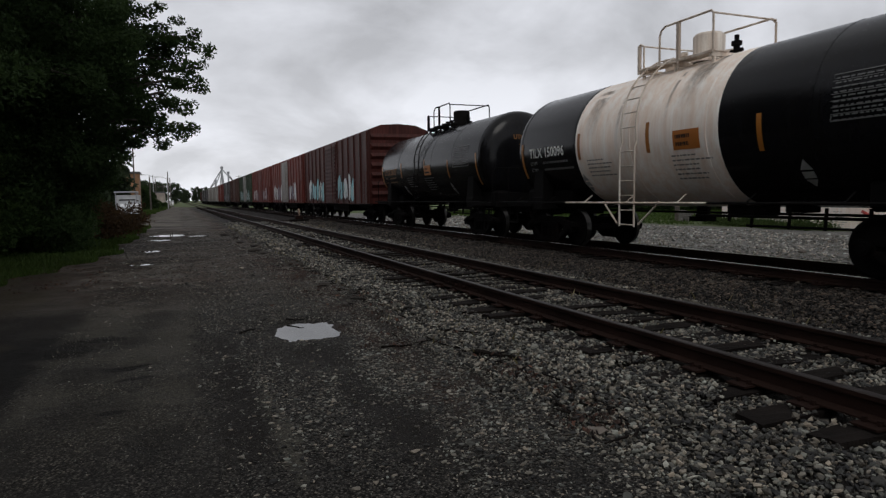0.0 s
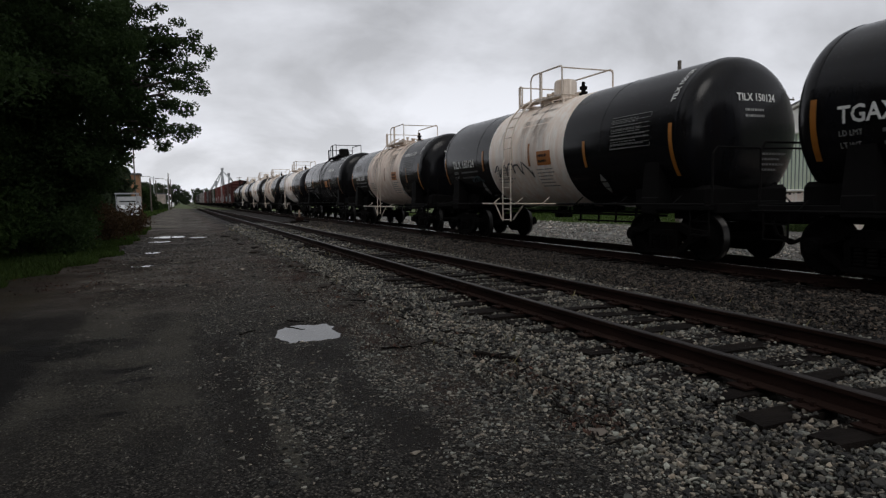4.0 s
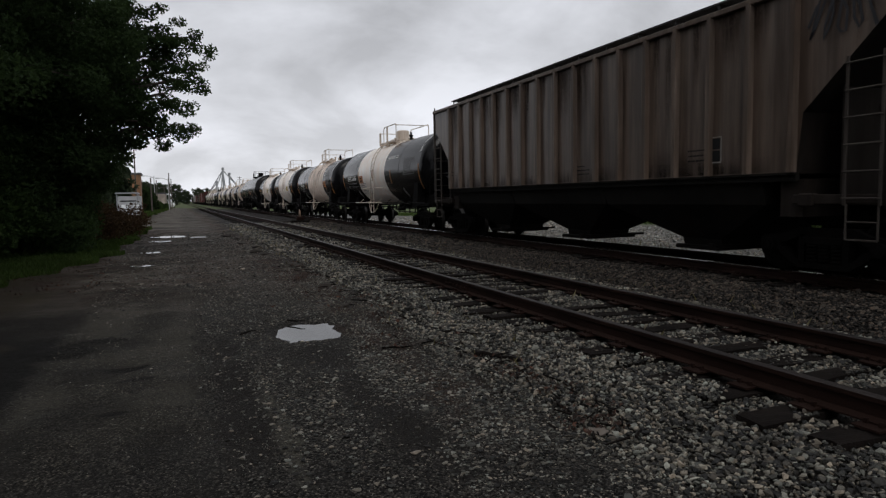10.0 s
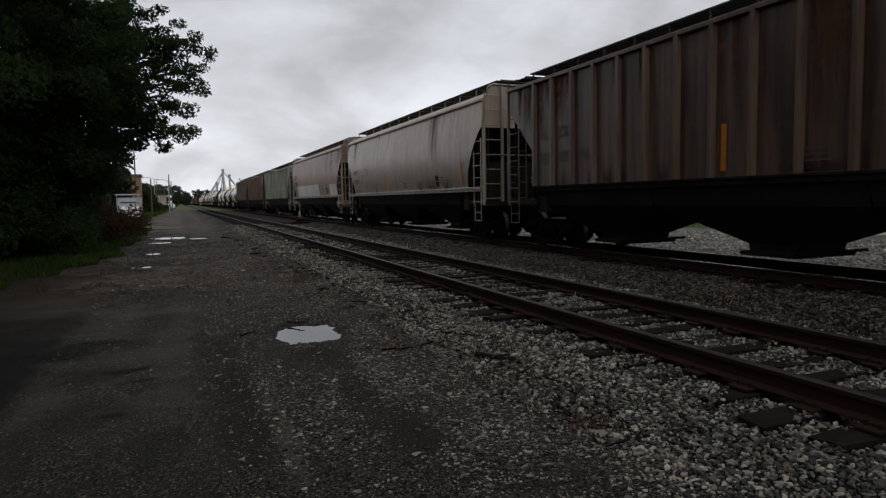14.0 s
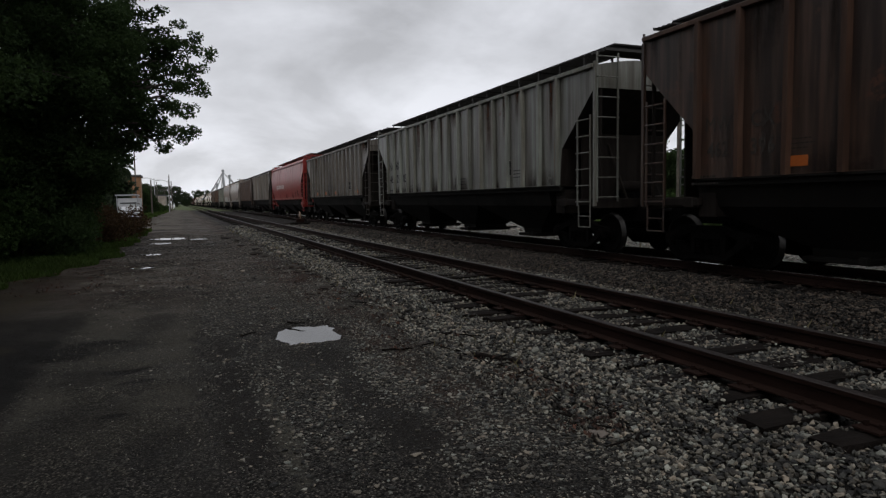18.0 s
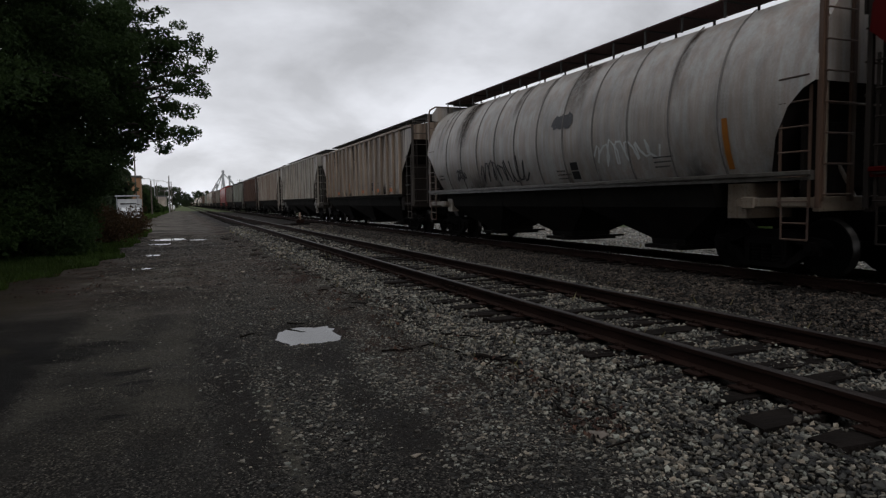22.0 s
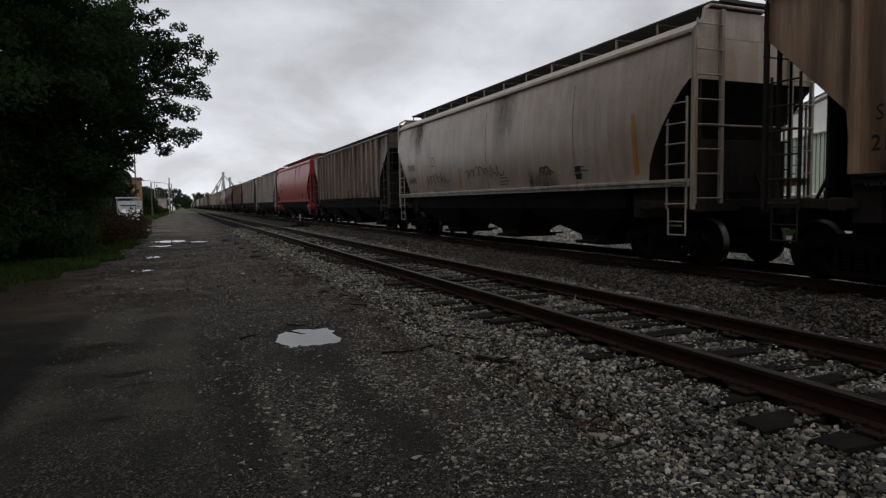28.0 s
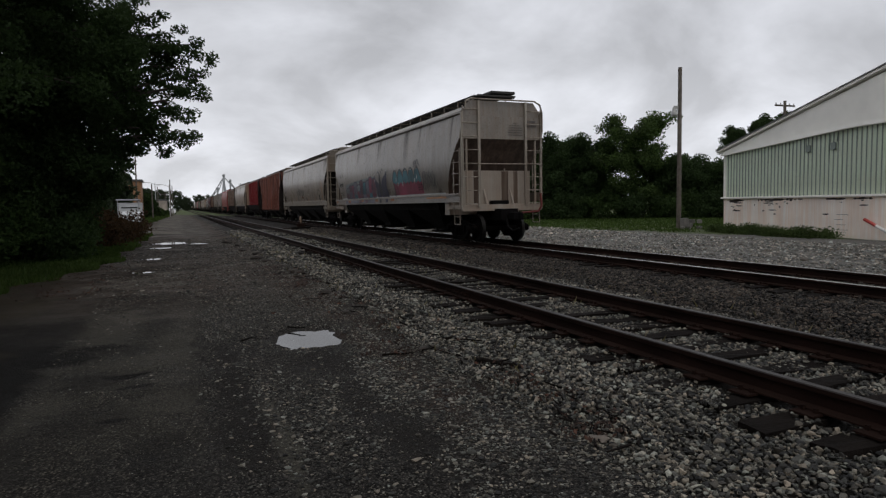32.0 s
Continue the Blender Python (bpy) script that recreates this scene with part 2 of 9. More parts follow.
def ground_material():
    """Old asphalt, loose gravel, ballast and soil, by their place on the plan."""
    m, nt, bsdf = tree_of("ground_mix")
    geo = nt.nodes.new("ShaderNodeNewGeometry")
    pos = geo.outputs["Position"]
    sep = nt.nodes.new("ShaderNodeSeparateXYZ")
    nt.links.new(pos, sep.inputs[0])
    x = sep.outputs["X"]
    wob = noise_node(nt, pos, 0.55, 5.0)
    xw = calc(nt, "ADD", x, span(nt, wob, 0.25, 0.75, -1.1, 1.1))
    grain = noise_node(nt, pos, 55.0, 3.0)
    mott = noise_node(nt, pos, 1.3, 6.0, 0.7)
    blotch = noise_node(nt, pos, 0.35, 4.0)
    cell = nt.nodes.new("ShaderNodeTexVoronoi")
    cell.inputs["Scale"].default_value = 62.0
    nt.links.new(pos, cell.inputs["Vector"])
    tone = nt.nodes.new("ShaderNodeRGBToBW")
    nt.links.new(cell.outputs["Color"], tone.inputs[0])
    rim = span(nt, cell.outputs["Distance"], 0.25, 0.55, 1.0, 0.25)
    chipped = blend(nt, span(nt, tone.outputs[0], 0.35, 0.85), (0.008, 0.0072, 0.0066), (0.225, 0.206, 0.182))
    chipped = blend(nt, 1.0, chipped, rim, "MULTIPLY")
    warm = blend(nt, 1.0, chipped, (1.05, 1.02, 0.94), "MULTIPLY")
    tar = blend(nt, span(nt, mott, 0.3, 0.7), (0.010, 0.0092, 0.0085), (0.029, 0.026, 0.023))
    worn = span(nt, noise_node(nt, pos, 0.9, 6.0, 0.65), 0.42, 0.62)
    asphalt = blend(nt, calc(nt, "ADD", calc(nt, "MULTIPLY", worn, 0.6), 0.22), tar, chipped)
    asphalt = blend(nt, span(nt, blotch, 0.50, 0.68, 0.0, 0.45), asphalt, (0.055, 0.050, 0.043))
    gravel = blend(nt, span(nt, mott, 0.35, 0.65, 0.45, 0.95), tar, chipped)
    bed = blend(nt, span(nt, mott, 0.3, 0.7), (0.009, 0.0078, 0.0066), (0.026, 0.022, 0.019))
    soil = blend(nt, span(nt, mott, 0.3, 0.7), (0.030, 0.024, 0.017), (0.055, 0.046, 0.030))
    lot = blend(nt, span(nt, grain, 0.3, 0.7), (0.10, 0.096, 0.090), (0.24, 0.232, 0.22))
    field = blend(nt, span(nt, mott, 0.3, 0.7), (0.060, 0.085, 0.030), (0.10, 0.12, 0.05))
    y = sep.outputs["Y"]
    fray = span(nt, noise_node(nt, pos, 3.0, 5.0, 0.65), 0.25, 0.75, -1.0, 1.0)
    crumble = span(nt, noise_node(nt, pos, 14.0, 5.0, 0.75), 0.30, 0.70, -1.0, 1.0)

    def within(axis, lo, hi, soft):
        return calc(nt, "MULTIPLY", span(nt, axis, lo - soft, lo + soft), span(nt, axis, hi - soft, hi + soft, 1.0, 0.0))

    def spot(cx, cy, rx, ry, ragged=0.25):
        sub = nt.nodes.new("ShaderNodeVectorMath")
        sub.operation = "SUBTRACT"
        sub.inputs[1].default_value = (cx, cy, 0)
        nt.links.new(pos, sub.inputs[0])
        mul = nt.nodes.new("ShaderNodeVectorMath")
        mul.operation = "MULTIPLY"
        mul.inputs[1].default_value = (1 / rx, 1 / ry, 0)
        nt.links.new(sub.outputs[0], mul.inputs[0])
        ln = nt.nodes.new("ShaderNodeVectorMath")
        ln.operation = "LENGTH"
        nt.links.new(mul.outputs[0], ln.inputs[0])
        d = calc(nt, "ADD", ln.outputs["Value"], calc(nt, "ADD", calc(nt, "MULTIPLY", fray, ragged * 1.3), calc(nt, "MULTIPLY", crumble, 0.32)))
        return span(nt, d, 0.70, 1.05, 1.0, 0.0)

    # smooth sealed strip at the road's edge, worn hollows in the old surface
    strip = calc(nt, "ADD", calc(nt, "ADD", x, calc(nt, "ADD", calc(nt, "MULTIPLY", fray, 0.20), calc(nt, "MULTIPLY", crumble, 0.07))), calc(nt, "MULTIPLY", span(nt, y, 9.0, 14.0), -0.6))
    sealed = calc(nt, "MULTIPLY", span(nt, strip, -1.44, -1.32, 1.0, 0.0), span(nt, y, 4.8, 5.4))
    asphalt = blend(nt, calc(nt, "MULTIPLY", sealed, span(nt, mott, 0.30, 0.70, 0.97, 0.78)), asphalt, (0.0098, 0.0092, 0.0088))
    asphalt = blend(nt, calc(nt, "MULTIPLY", spot(-0.15, 11.0, 0.9, 3.0, 0.4), 0.5), asphalt, warm)
    asphalt = blend(nt, calc(nt, "MULTIPLY", spot(-0.45, 5.6, 0.7, 1.4, 0.6), 0.55), asphalt, warm)
    dust = blend(nt, span(nt, grain, 0.3, 0.7), (0.036, 0.0335, 0.0275), (0.104, 0.097, 0.080))
    # the strip of old road between the sealed edge and the gravel has dried grey
    dry = calc(nt, "MULTIPLY", within(x, -1.30, 0.10, 0.10), within(y, 5.0, 11.0, 1.2))
    asphalt = blend(nt, calc(nt, "MULTIPLY", dry, span(nt, mott, 0.32, 0.66, 0.08, 0.55)), asphalt, dust)
    for place, depth in ((spot(-0.15, 8.2, 0.30, 1.7, 0.5), 0.55), (spot(-0.85, 9.6, 0.35, 2.0, 0.5), 0.5), (spot(-0.40, 7.5, 0.5, 0.35, 0.5), 0.5), (spot(-0.25, 5.75, 0.45, 0.30, 0.5), 0.45), (spot(-1.1, 5.9, 0.22, 0.5, 0.5), 0.5)):
        asphalt = blend(nt, calc(nt, "MULTIPLY", place, depth), asphalt, dust)
    gravel = blend(nt, calc(nt, "MULTIPLY", spot(0.60, 4.6, 0.10, 1.0, 0.4), 0.85), gravel, dust)
    for place, depth in ((spot(-0.55, 6.96, 0.25, 0.13, 0.2), 0.95), (spot(-0.44, 6.36, 0.18, 0.075, 0.2), 0.95), (spot(-0.85, 6.75, 0.32, 0.45, 0.6), 0.45), (spot(-0.72, 5.55, 0.36, 0.45, 0.6), 0.42), (spot(-0.55, 5.45, 0.12, 0.06, 0.2), 0.9),
                         (spot(-1.35, 7.95, 0.50, 0.42, 0.35), 0.9), (spot(-0.95, 8.45, 0.28, 0.16, 0.3), 0.85),
                         (spot(-0.9, 8.2, 0.6, 0.35, 0.5), 0.5), (spot(-0.2, 4.6, 0.25, 0.35, 0.5), 0.4), (spot(-0.6, 13.2, 0.6, 0.55, 0.4), 0.8), (spot(-0.35, 9.6, 0.3, 0.8, 0.5), 0.45)):
        asphalt = blend(nt, calc(nt, "MULTIPLY", place, depth), asphalt, (0.010, 0.009, 0.0085))
    silt = blend(nt, span(nt, grain, 0.3, 0.7), (0.008, 0.007, 0.0065), (0.030, 0.026, 0.023))
    for place, depth in ((spot(0.40, 6.4, 0.20, 1.5, 0.4), 0.9), (spot(0.34, 4.6, 0.25, 0.80, 0.3), 0.9), (spot(1.42, 5.0, 0.25, 1.9, 0.3), 0.9), (spot(1.32, 6.6, 0.40, 0.75, 0.3), 0.9)):
        gravel = blend(nt, calc(nt, "MULTIPLY", place, depth), gravel, silt)
    far_road = span(nt, y, 8.5, 15.0)
    dirt = blend(nt, span(nt, mott, 0.3, 0.7), (0.046, 0.037, 0.030), warm)
    dirt = blend(nt, span(nt, noise_node(nt, pos, 0.45, 6.0, 0.7), 0.42, 0.58, 0.0, 0.85), dirt, (0.175, 0.155, 0.130))
    gravel = blend(nt, calc(nt, "MULTIPLY", far_road, 0.6), gravel, dirt)
    asphalt = blend(nt, calc(nt, "MULTIPLY", far_road, 0.85), asphalt, dirt)
    col = blend(nt, span(nt, calc(nt, "ADD", x, calc(nt, "MULTIPLY", fray, 0.10)), 0.10, 0.26), asphalt, gravel)
    # wet brown leaf mould in drifts along the foot of the ballast and across the far road
    drift = span(nt, noise_node(nt, pos, 1.1, 7.0, 0.72), 0.42, 0.55)
    edge_line = calc(nt, "ABSOLUTE", calc(nt, "SUBTRACT", calc(nt, "ADD", x, calc(nt, "MULTIPLY", fray, 0.25)), 2.35))
    mould = blend(nt, span(nt, grain, 0.3, 0.7), (0.016, 0.009, 0.0068), (0.066, 0.036, 0.025))
    col = blend(nt, calc(nt, "MULTIPLY", calc(nt, "MULTIPLY", span(nt, edge_line, 0.25, 0.75, 0.85, 0.0), drift), span(nt, y, 3.0, 5.0)), col, mould)
    col = blend(nt, calc(nt, "MULTIPLY", calc(nt, "MULTIPLY", within(y, 12.0, 40.0, 1.5), within(x, -3.0, 2.4, 0.3)), calc(nt, "MULTIPLY", drift, 0.55)), col, mould)
    col = blend(nt, span(nt, xw, 2.2, 2.9), col, bed)
    col = blend(nt, span(nt, x, 12.0, 13.2), col, lot)
    col = blend(nt, span(nt, calc(nt, "ADD", xw, calc(nt, "MULTIPLY", calc(nt, "MAXIMUM", sep.outputs["Y"], 19.0), 0.14)), 25.0, 26.2), col, field)
    col = blend(nt, span(nt, calc(nt, "MULTIPLY", xw, -1.0), 2.2, 3.0), col, soil)
    nt.links.new(col, bsdf.inputs["Base Color"])
    nt.links.new(span(nt, mott, 0.3, 0.7, 0.62, 0.9), bsdf.inputs["Roughness"])
    bsdf.inputs["Specular IOR Level"].default_value = 0.11
    b = nt.nodes.new("ShaderNodeBump")
    b.inputs["Strength"].default_value = 1.0
    b.inputs["Distance"].default_value = 0.025
    h = calc(nt, "ADD", calc(nt, "MULTIPLY", rim, 0.5), calc(nt, "ADD", grain, calc(nt, "MULTIPLY", mott, 1.2)))
    nt.links.new(h, b.inputs["Height"])
    nt.links.new(b.outputs[0], bsdf.inputs["Normal"])
    return m


ground_mix = ground_material()
# ================================================================ mesh tools
class Geo:
    """Collects points and faces; a face may name the second or third material of its mesh."""

    def __init__(self):
        self.v, self.f, self.m, self.s = [], [], [], []

    def add(self, pts, faces, mat=0, smooth=False):
        k = len(self.v)
        self.v += [tuple(p) for p in pts]
        self.f += [tuple(i + k for i in f) for f in faces]
        self.m += [mat] * len(faces)
        self.s += [smooth] * len(faces)
        return self

    def box(self, x0, x1, y0, y1, z0, z1, mat=0, cut=0.0):
        if cut:
            c = cut
            pts, out = [], []
            lo, hi = (x0, y0, z0), (x1, y1, z1)
            for sx in (0, 1):
                for sy in (0, 1):
                    for sz in (0, 1):
                        s = (sx, sy, sz)
                        base = [hi[i] if s[i] else lo[i] for i in range(3)]
                        inn = [base[i] + (-c if s[i] else c) for i in range(3)]
                        pts += [(base[0], inn[1], inn[2]), (inn[0], base[1], inn[2]), (inn[0], inn[1], base[2])]
            def i(sx, sy, sz, k):
                return (sx * 4 + sy * 2 + sz) * 3 + k
            for s in (0, 1):
                out.append([i(s, 0, 0, 0), i(s, 1, 0, 0), i(s, 1, 1, 0), i(s, 0, 1, 0)][::1 if s else -1])
                out.append([i(0, s, 0, 1), i(0, s, 1, 1), i(1, s, 1, 1), i(1, s, 0, 1)][::1 if s else -1])
                out.append([i(0, 0, s, 2), i(1, 0, s, 2), i(1, 1, s, 2), i(0, 1, s, 2)][::1 if s else -1])
            for a in (0, 1):
                for b in (0, 1):
                    out.append([i(a, b, 0, 0), i(a, b, 0, 1), i(a, b, 1, 1), i(a, b, 1, 0)][::1 if a != b else -1])
                    out.append([i(a, 0, b, 0), i(a, 1, b, 0), i(a, 1, b, 2), i(a, 0, b, 2)][::1 if a != b else -1])
                    out.append([i(0, a, b, 1), i(0, a, b, 2), i(1, a, b, 2), i(1, a, b, 1)][::1 if a != b else -1])
            for sx in (0, 1):
                for sy in (0, 1):
                    for sz in (0, 1):
                        out.append([i(sx, sy, sz, 0), i(sx, sy, sz, 1), i(sx, sy, sz, 2)][::1 if (sx + sy + sz) % 2 else -1])
            return self.add(pts, out, mat)
        pts = [(x, y, z) for x in (x0, x1) for y in (y0, y1) for z in (z0, z1)]
        return self.add(pts, [(0, 1, 3, 2), (4, 6, 7, 5), (0, 4, 5, 1), (2, 3, 7, 6), (0, 2, 6, 4), (1, 5, 7, 3)], mat)

    def rod(self, a, b, r, n=6, mat=0, r2=None, caps=True):
        a, b = Vector(a), Vector(b)
        d = (b - a).normalized()
        u = d.orthogonal().normalized()
        w = d.cross(u)
        r2 = r if r2 is None else r2
        pts = []
        for p, rr in ((a, r), (b, r2)):
            for k in range(n):
                t = 2 * math.pi * k / n
                pts.append(p + u * math.cos(t) * rr + w * math.sin(t) * rr)
        faces = [(k, (k + 1) % n, n + (k + 1) % n, n + k) for k in range(n)]
        self.add(pts, faces, mat, True)
        if caps:
            self.add(pts, [tuple(range(n))[::-1], tuple(range(n, 2 * n))], mat)
        return self

    def path(self, pts, r, n=6, mat=0):
        for a, b in zip(pts, pts[1:]):
            self.rod(a, b, r, n, mat)
        return self

    def lathe(self, axis, centre, rows, n=24, mat=0, smooth=True, mats=None):
        """rows: (place along the axis, radius)."""
        k = "xyz".index(axis)
        others = [i for i in range(3) if i != k]
        pts = []
        for a, r in rows:
            for j in range(n):
                t = 2 * math.pi * j / n
                p = list(centre)
                p[k] += a
                p[others[0]] += r * math.cos(t)
                p[others[1]] += r * math.sin(t)
                pts.append(p)
        flip = -1 if k != 1 else 1
        for i in range(len(rows) - 1):
            fs = [(i * n + j, i * n + (j + 1) % n, (i + 1) * n + (j + 1) % n, (i + 1) * n + j)[::flip] for j in range(n)]
            self.add(pts[:0], [], mat)
            base = len(self.v) if i == 0 else base
            if i == 0:
                self.v += [tuple(p) for p in pts]
            self.f += [tuple(q + base for q in f) for f in fs]
            self.m += [mats[i] if mats else mat] * n
            self.s += [smooth] * n
        return self

    def slab(self, outline, a, b, axis="y", mat=0):
        """A flat outline, given in the two other axes in order, made thick from a to b."""
        k = "xyz".index(axis)
        pts = []
        for d in (a, b):
            for p in outline:
                q = list(p)
                q.insert(k, d)
                pts.append(q)
        n = len(outline)
        faces = [(i, (i + 1) % n, n + (i + 1) % n, n + i) for i in range(n)]
        faces += [tuple(range(n))[::-1], tuple(range(n, 2 * n))]
        return self.add(pts, faces, mat)

    def mesh(self, name, fix=True):
        me = bpy.data.meshes.new(name)
        me.from_pydata(self.v, [], self.f)
        me.polygons.foreach_set("material_index", self.m)
        me.polygons.foreach_set("use_smooth", self.s)
        if fix:
            bm = bmesh.new()
            bm.from_mesh(me)
            bmesh.ops.recalc_face_normals(bm, faces=bm.faces)
            bm.to_mesh(me)
            bm.free()
        me.update()
        return me


MESHES = {}


def shared(key, make):
    """One mesh for all parts that look alike."""
    if key not in MESHES:
        g = make()
        MESHES[key] = g if isinstance(g, bpy.types.Mesh) else g.mesh(key if isinstance(key, str) else str(key[0]))
    return MESHES[key]


def part(name, mesh, material, parent, label="", at=None):
    """Links a mesh (or the Geo of one) as one object under a thing or a part; its materials belong to the object."""
    me = mesh.mesh(name) if isinstance(mesh, Geo) else mesh
    mats = material if isinstance(material, (list, tuple)) else [material]
    while len(me.materials) < len(mats):
        me.materials.append(None)
    ob = new(name, me)
    for slot, mt in zip(ob.material_slots, mats):
        slot.link = "OBJECT"
        slot.material = mt
    if parent is not None:
        ob.parent = parent
    if at is not None:
        ob.matrix_basis = at
    if label:
        ob["label"] = label
    return ob


LETTERS = {}


def letters(text, size):
    """Flat lettering: points (u, w) and faces, from the left end of the base line."""
    key = (text, size)
    if key not in LETTERS:
        cu = bpy.data.curves.new("lettering", "FONT")
        cu.body, cu.size, cu.resolution_u, cu.offset = text, size, 2, (0.0 if set(text) & set("MWN") else size * 0.020)
        ob = bpy.data.objects.new("lettering", cu)
        me = bpy.data.meshes.new_from_object(ob)
        LETTERS[key] = ([(v.co.x * 0.90, v.co.y) for v in me.vertices], [tuple(p.vertices) for p in me.polygons])
        bpy.data.objects.remove(ob)
        bpy.data.meshes.remove(me)
        bpy.data.curves.remove(cu)
    return LETTERS[key]


def bars(rng, width, rows, pitch, height):
    """Lines of small lettering as plain bars."""
    pts, faces = [], []
    for r in range(rows):
        u = 0.0
        end = width * rng.uniform(0.6, 1.0)
        while u < end:
            w = rng.uniform(0.035, 0.12) * min(1, width)
            k = len(pts)
            pts += [(u, -r * pitch), (min(end, u + w), -r * pitch), (min(end, u + w), -r * pitch + height), (u, -r * pitch + height)]
            faces.append((k, k + 1, k + 2, k + 3))
            u += w + 0.028 * min(1, width)
    return pts, faces


def patch(u0, u1, w0, w1, n=4):
    pts, faces = [], []
    for i in range(n + 1):
        w = w0 + (w1 - w0) * i / n
        pts += [(u0, w), (u1, w)]
    for i in range(n):
        faces.append((2 * i, 2 * i + 1, 2 * i + 3, 2 * i + 2))
    return pts, faces


def ribbon(line, width, closed=False):
    """A brush stroke along a line of (u, w) points."""
    pts, faces = [], []
    n = len(line)
    for i, (u, w) in enumerate(line):
        a = line[(i - 1) % n] if (i or closed) else line[i]
        b = line[(i + 1) % n] if (i < n - 1 or closed) else line[i]
        dx, dy = b[0] - a[0], b[1] - a[1]
        d = math.hypot(dx, dy) or 1
        pts += [(u - dy / d * width / 2, w + dx / d * width / 2), (u + dy / d * width / 2, w - dx / d * width / 2)]
    for i in range(n if closed else n - 1):
        j = (i + 1) % n
        faces.append((2 * i, 2 * i + 1, 2 * j + 1, 2 * j))
    return pts, faces


def decal(name, flat, at, on, material, parent, label=""):
    """Paint on a side: flat (u, w) geometry, moved to at, laid on the surface on(x, z) -> y."""
    pts, faces = flat
    g = Geo()
    g.add([(at[0] + u, on(at[0] + u, at[1] + w), at[1] + w) for u, w in pts], faces)
    ob = part(name, g.mesh(name, fix=False), material, parent, label)
    if name in ("stencil", "test_panel", "car_number", "head_number", "cargo_name"):
        ob["kind"] = "stuff"
    return ob
# ================================================================ ground and tracks
def smooth(a, b, x):
    t = min(1.0, max(0.0, (x - a) / (b - a)))
    return t * t * (3 - 2 * t)


def ground_height(x, y):
    h = 0.08 * smooth(2.2, 3.3, x) + 0.04 * smooth(6.6, 7.6, x) - 0.02 * smooth(8.3, 8.9, x)
    h -= 0.05 * smooth(11.8, 13.4, x)
    h += 0.06 * smooth(-2.2, -3.8, x)
    near = 1.0 - smooth(30, 60, abs(y))
    near *= 1 - 0.6 * math.exp(-((x - 1.41) / 0.8) ** 2 - ((y - 8.05) / 1.0) ** 2)
    h += near * 0.035 * (noise.noise((x * 0.8, y * 0.6, 0)) + 0.5 * noise.noise((x * 2.3, y * 2.0, 5)))
    rag = 1 + 0.65 * noise.noise((x * 3.1, y * 2.2, 12)) + 0.45 * noise.noise((x * 8, y * 5, 4))
    h -= 0.11 * math.exp(-(((x - 1.41) / 0.42) ** 2 + ((y - 8.05) / 0.55) ** 2) * rag)
    # a low ridge of washed-up soil along the foot of the ballast
    h += 0.07 * math.exp(-((x - 2.47 - 0.10 * noise.noise((0, y * 0.7, 21))) / 0.13) ** 2) * smooth(3.4, 5.0, y) * (0.45 + 0.9 * max(0.0, noise.noise((x * 1.5, y * 1.3, 8)) + 0.2)) * (1 - smooth(34, 44, y))
    h -= 0.03 * math.exp(-((x + 0.54) / 0.2) ** 2 - ((y - 6.96) / 0.25) ** 2)
    return h


def steps(stops):
    out = []
    for a, b, d in stops:
        n = max(1, round((b - a) / d))
        out += [a + (b - a) * i / n for i in range(n)]
    return out + [stops[-1][1]]


def make_ground():
    xs = steps([(-4000, -400, 900), (-400, -40, 60), (-40, -8, 4), (-8, -3, 0.3), (-3, 0.6, 0.1), (0.6, 2.2, 0.06), (2.2, 3.2, 0.1), (3.2, 14, 0.25), (14, 40, 1.6), (40, 400, 60), (400, 4000, 900)])
    ys = steps([(-4000, -400, 900), (-400, -30, 60), (-30, -9, 3), (-9, 2, 0.26), (2, 7.1, 0.1), (7.1, 8.9, 0.07), (8.9, 14, 0.12), (14, 26, 0.26), (26, 60, 1.0), (60, 400, 20), (400, 4500, 400)])
    g = Geo()
    nx = len(xs)
    pts = [(x, y, ground_height(x, y)) for y in ys for x in xs]
    faces = [(j * nx + i, j * nx + i + 1, (j + 1) * nx + i + 1, (j + 1) * nx + i) for j in range(len(ys) - 1) for i in range(nx - 1)]
    g.add(pts, faces, 0, True)
    ob = part("ground", g.mesh("ground", fix=False), ground_mix, None)
    tagged(ob, "damp grey gravel and cracked asphalt ground beside the tracks", "ground", kind="structure")


make_ground()


def puddle(x, y, a, b, seed, z=None):
    rng = random.Random(seed)
    n = 40
    ph = [rng.uniform(0, 6.28) for _ in range(4)]
    out = []
    for k in range(n):
        t = 2 * math.pi * k / n
        r = 1 + 0.07 * math.sin(2 * t + ph[0]) + 0.08 * math.sin(3 * t + ph[1]) + 0.06 * math.sin(5 * t + ph[2]) + 0.04 * math.sin(11 * t + ph[3])
        out.append((a * r * math.cos(t), b * r * math.sin(t), 0))
    g = Geo()
    g.add([(0, 0, 0)] + out, [(0, 1 + k, 1 + (k + 1) % n) for k in range(n)])
    h = max(ground_height(x + p[0] * 0.9, y + p[1] * 0.9) for p in out) + 0.002 if z is None else z
    ob = part("puddle", g, puddle_water, None, at=pose(x, y, h))
    return tagged(ob, "shallow rain puddle reflecting the grey sky", "puddle", group="puddles", kind="structure")


puddle(1.42, 8.05, 0.62, 0.85, 5, z=-0.046)


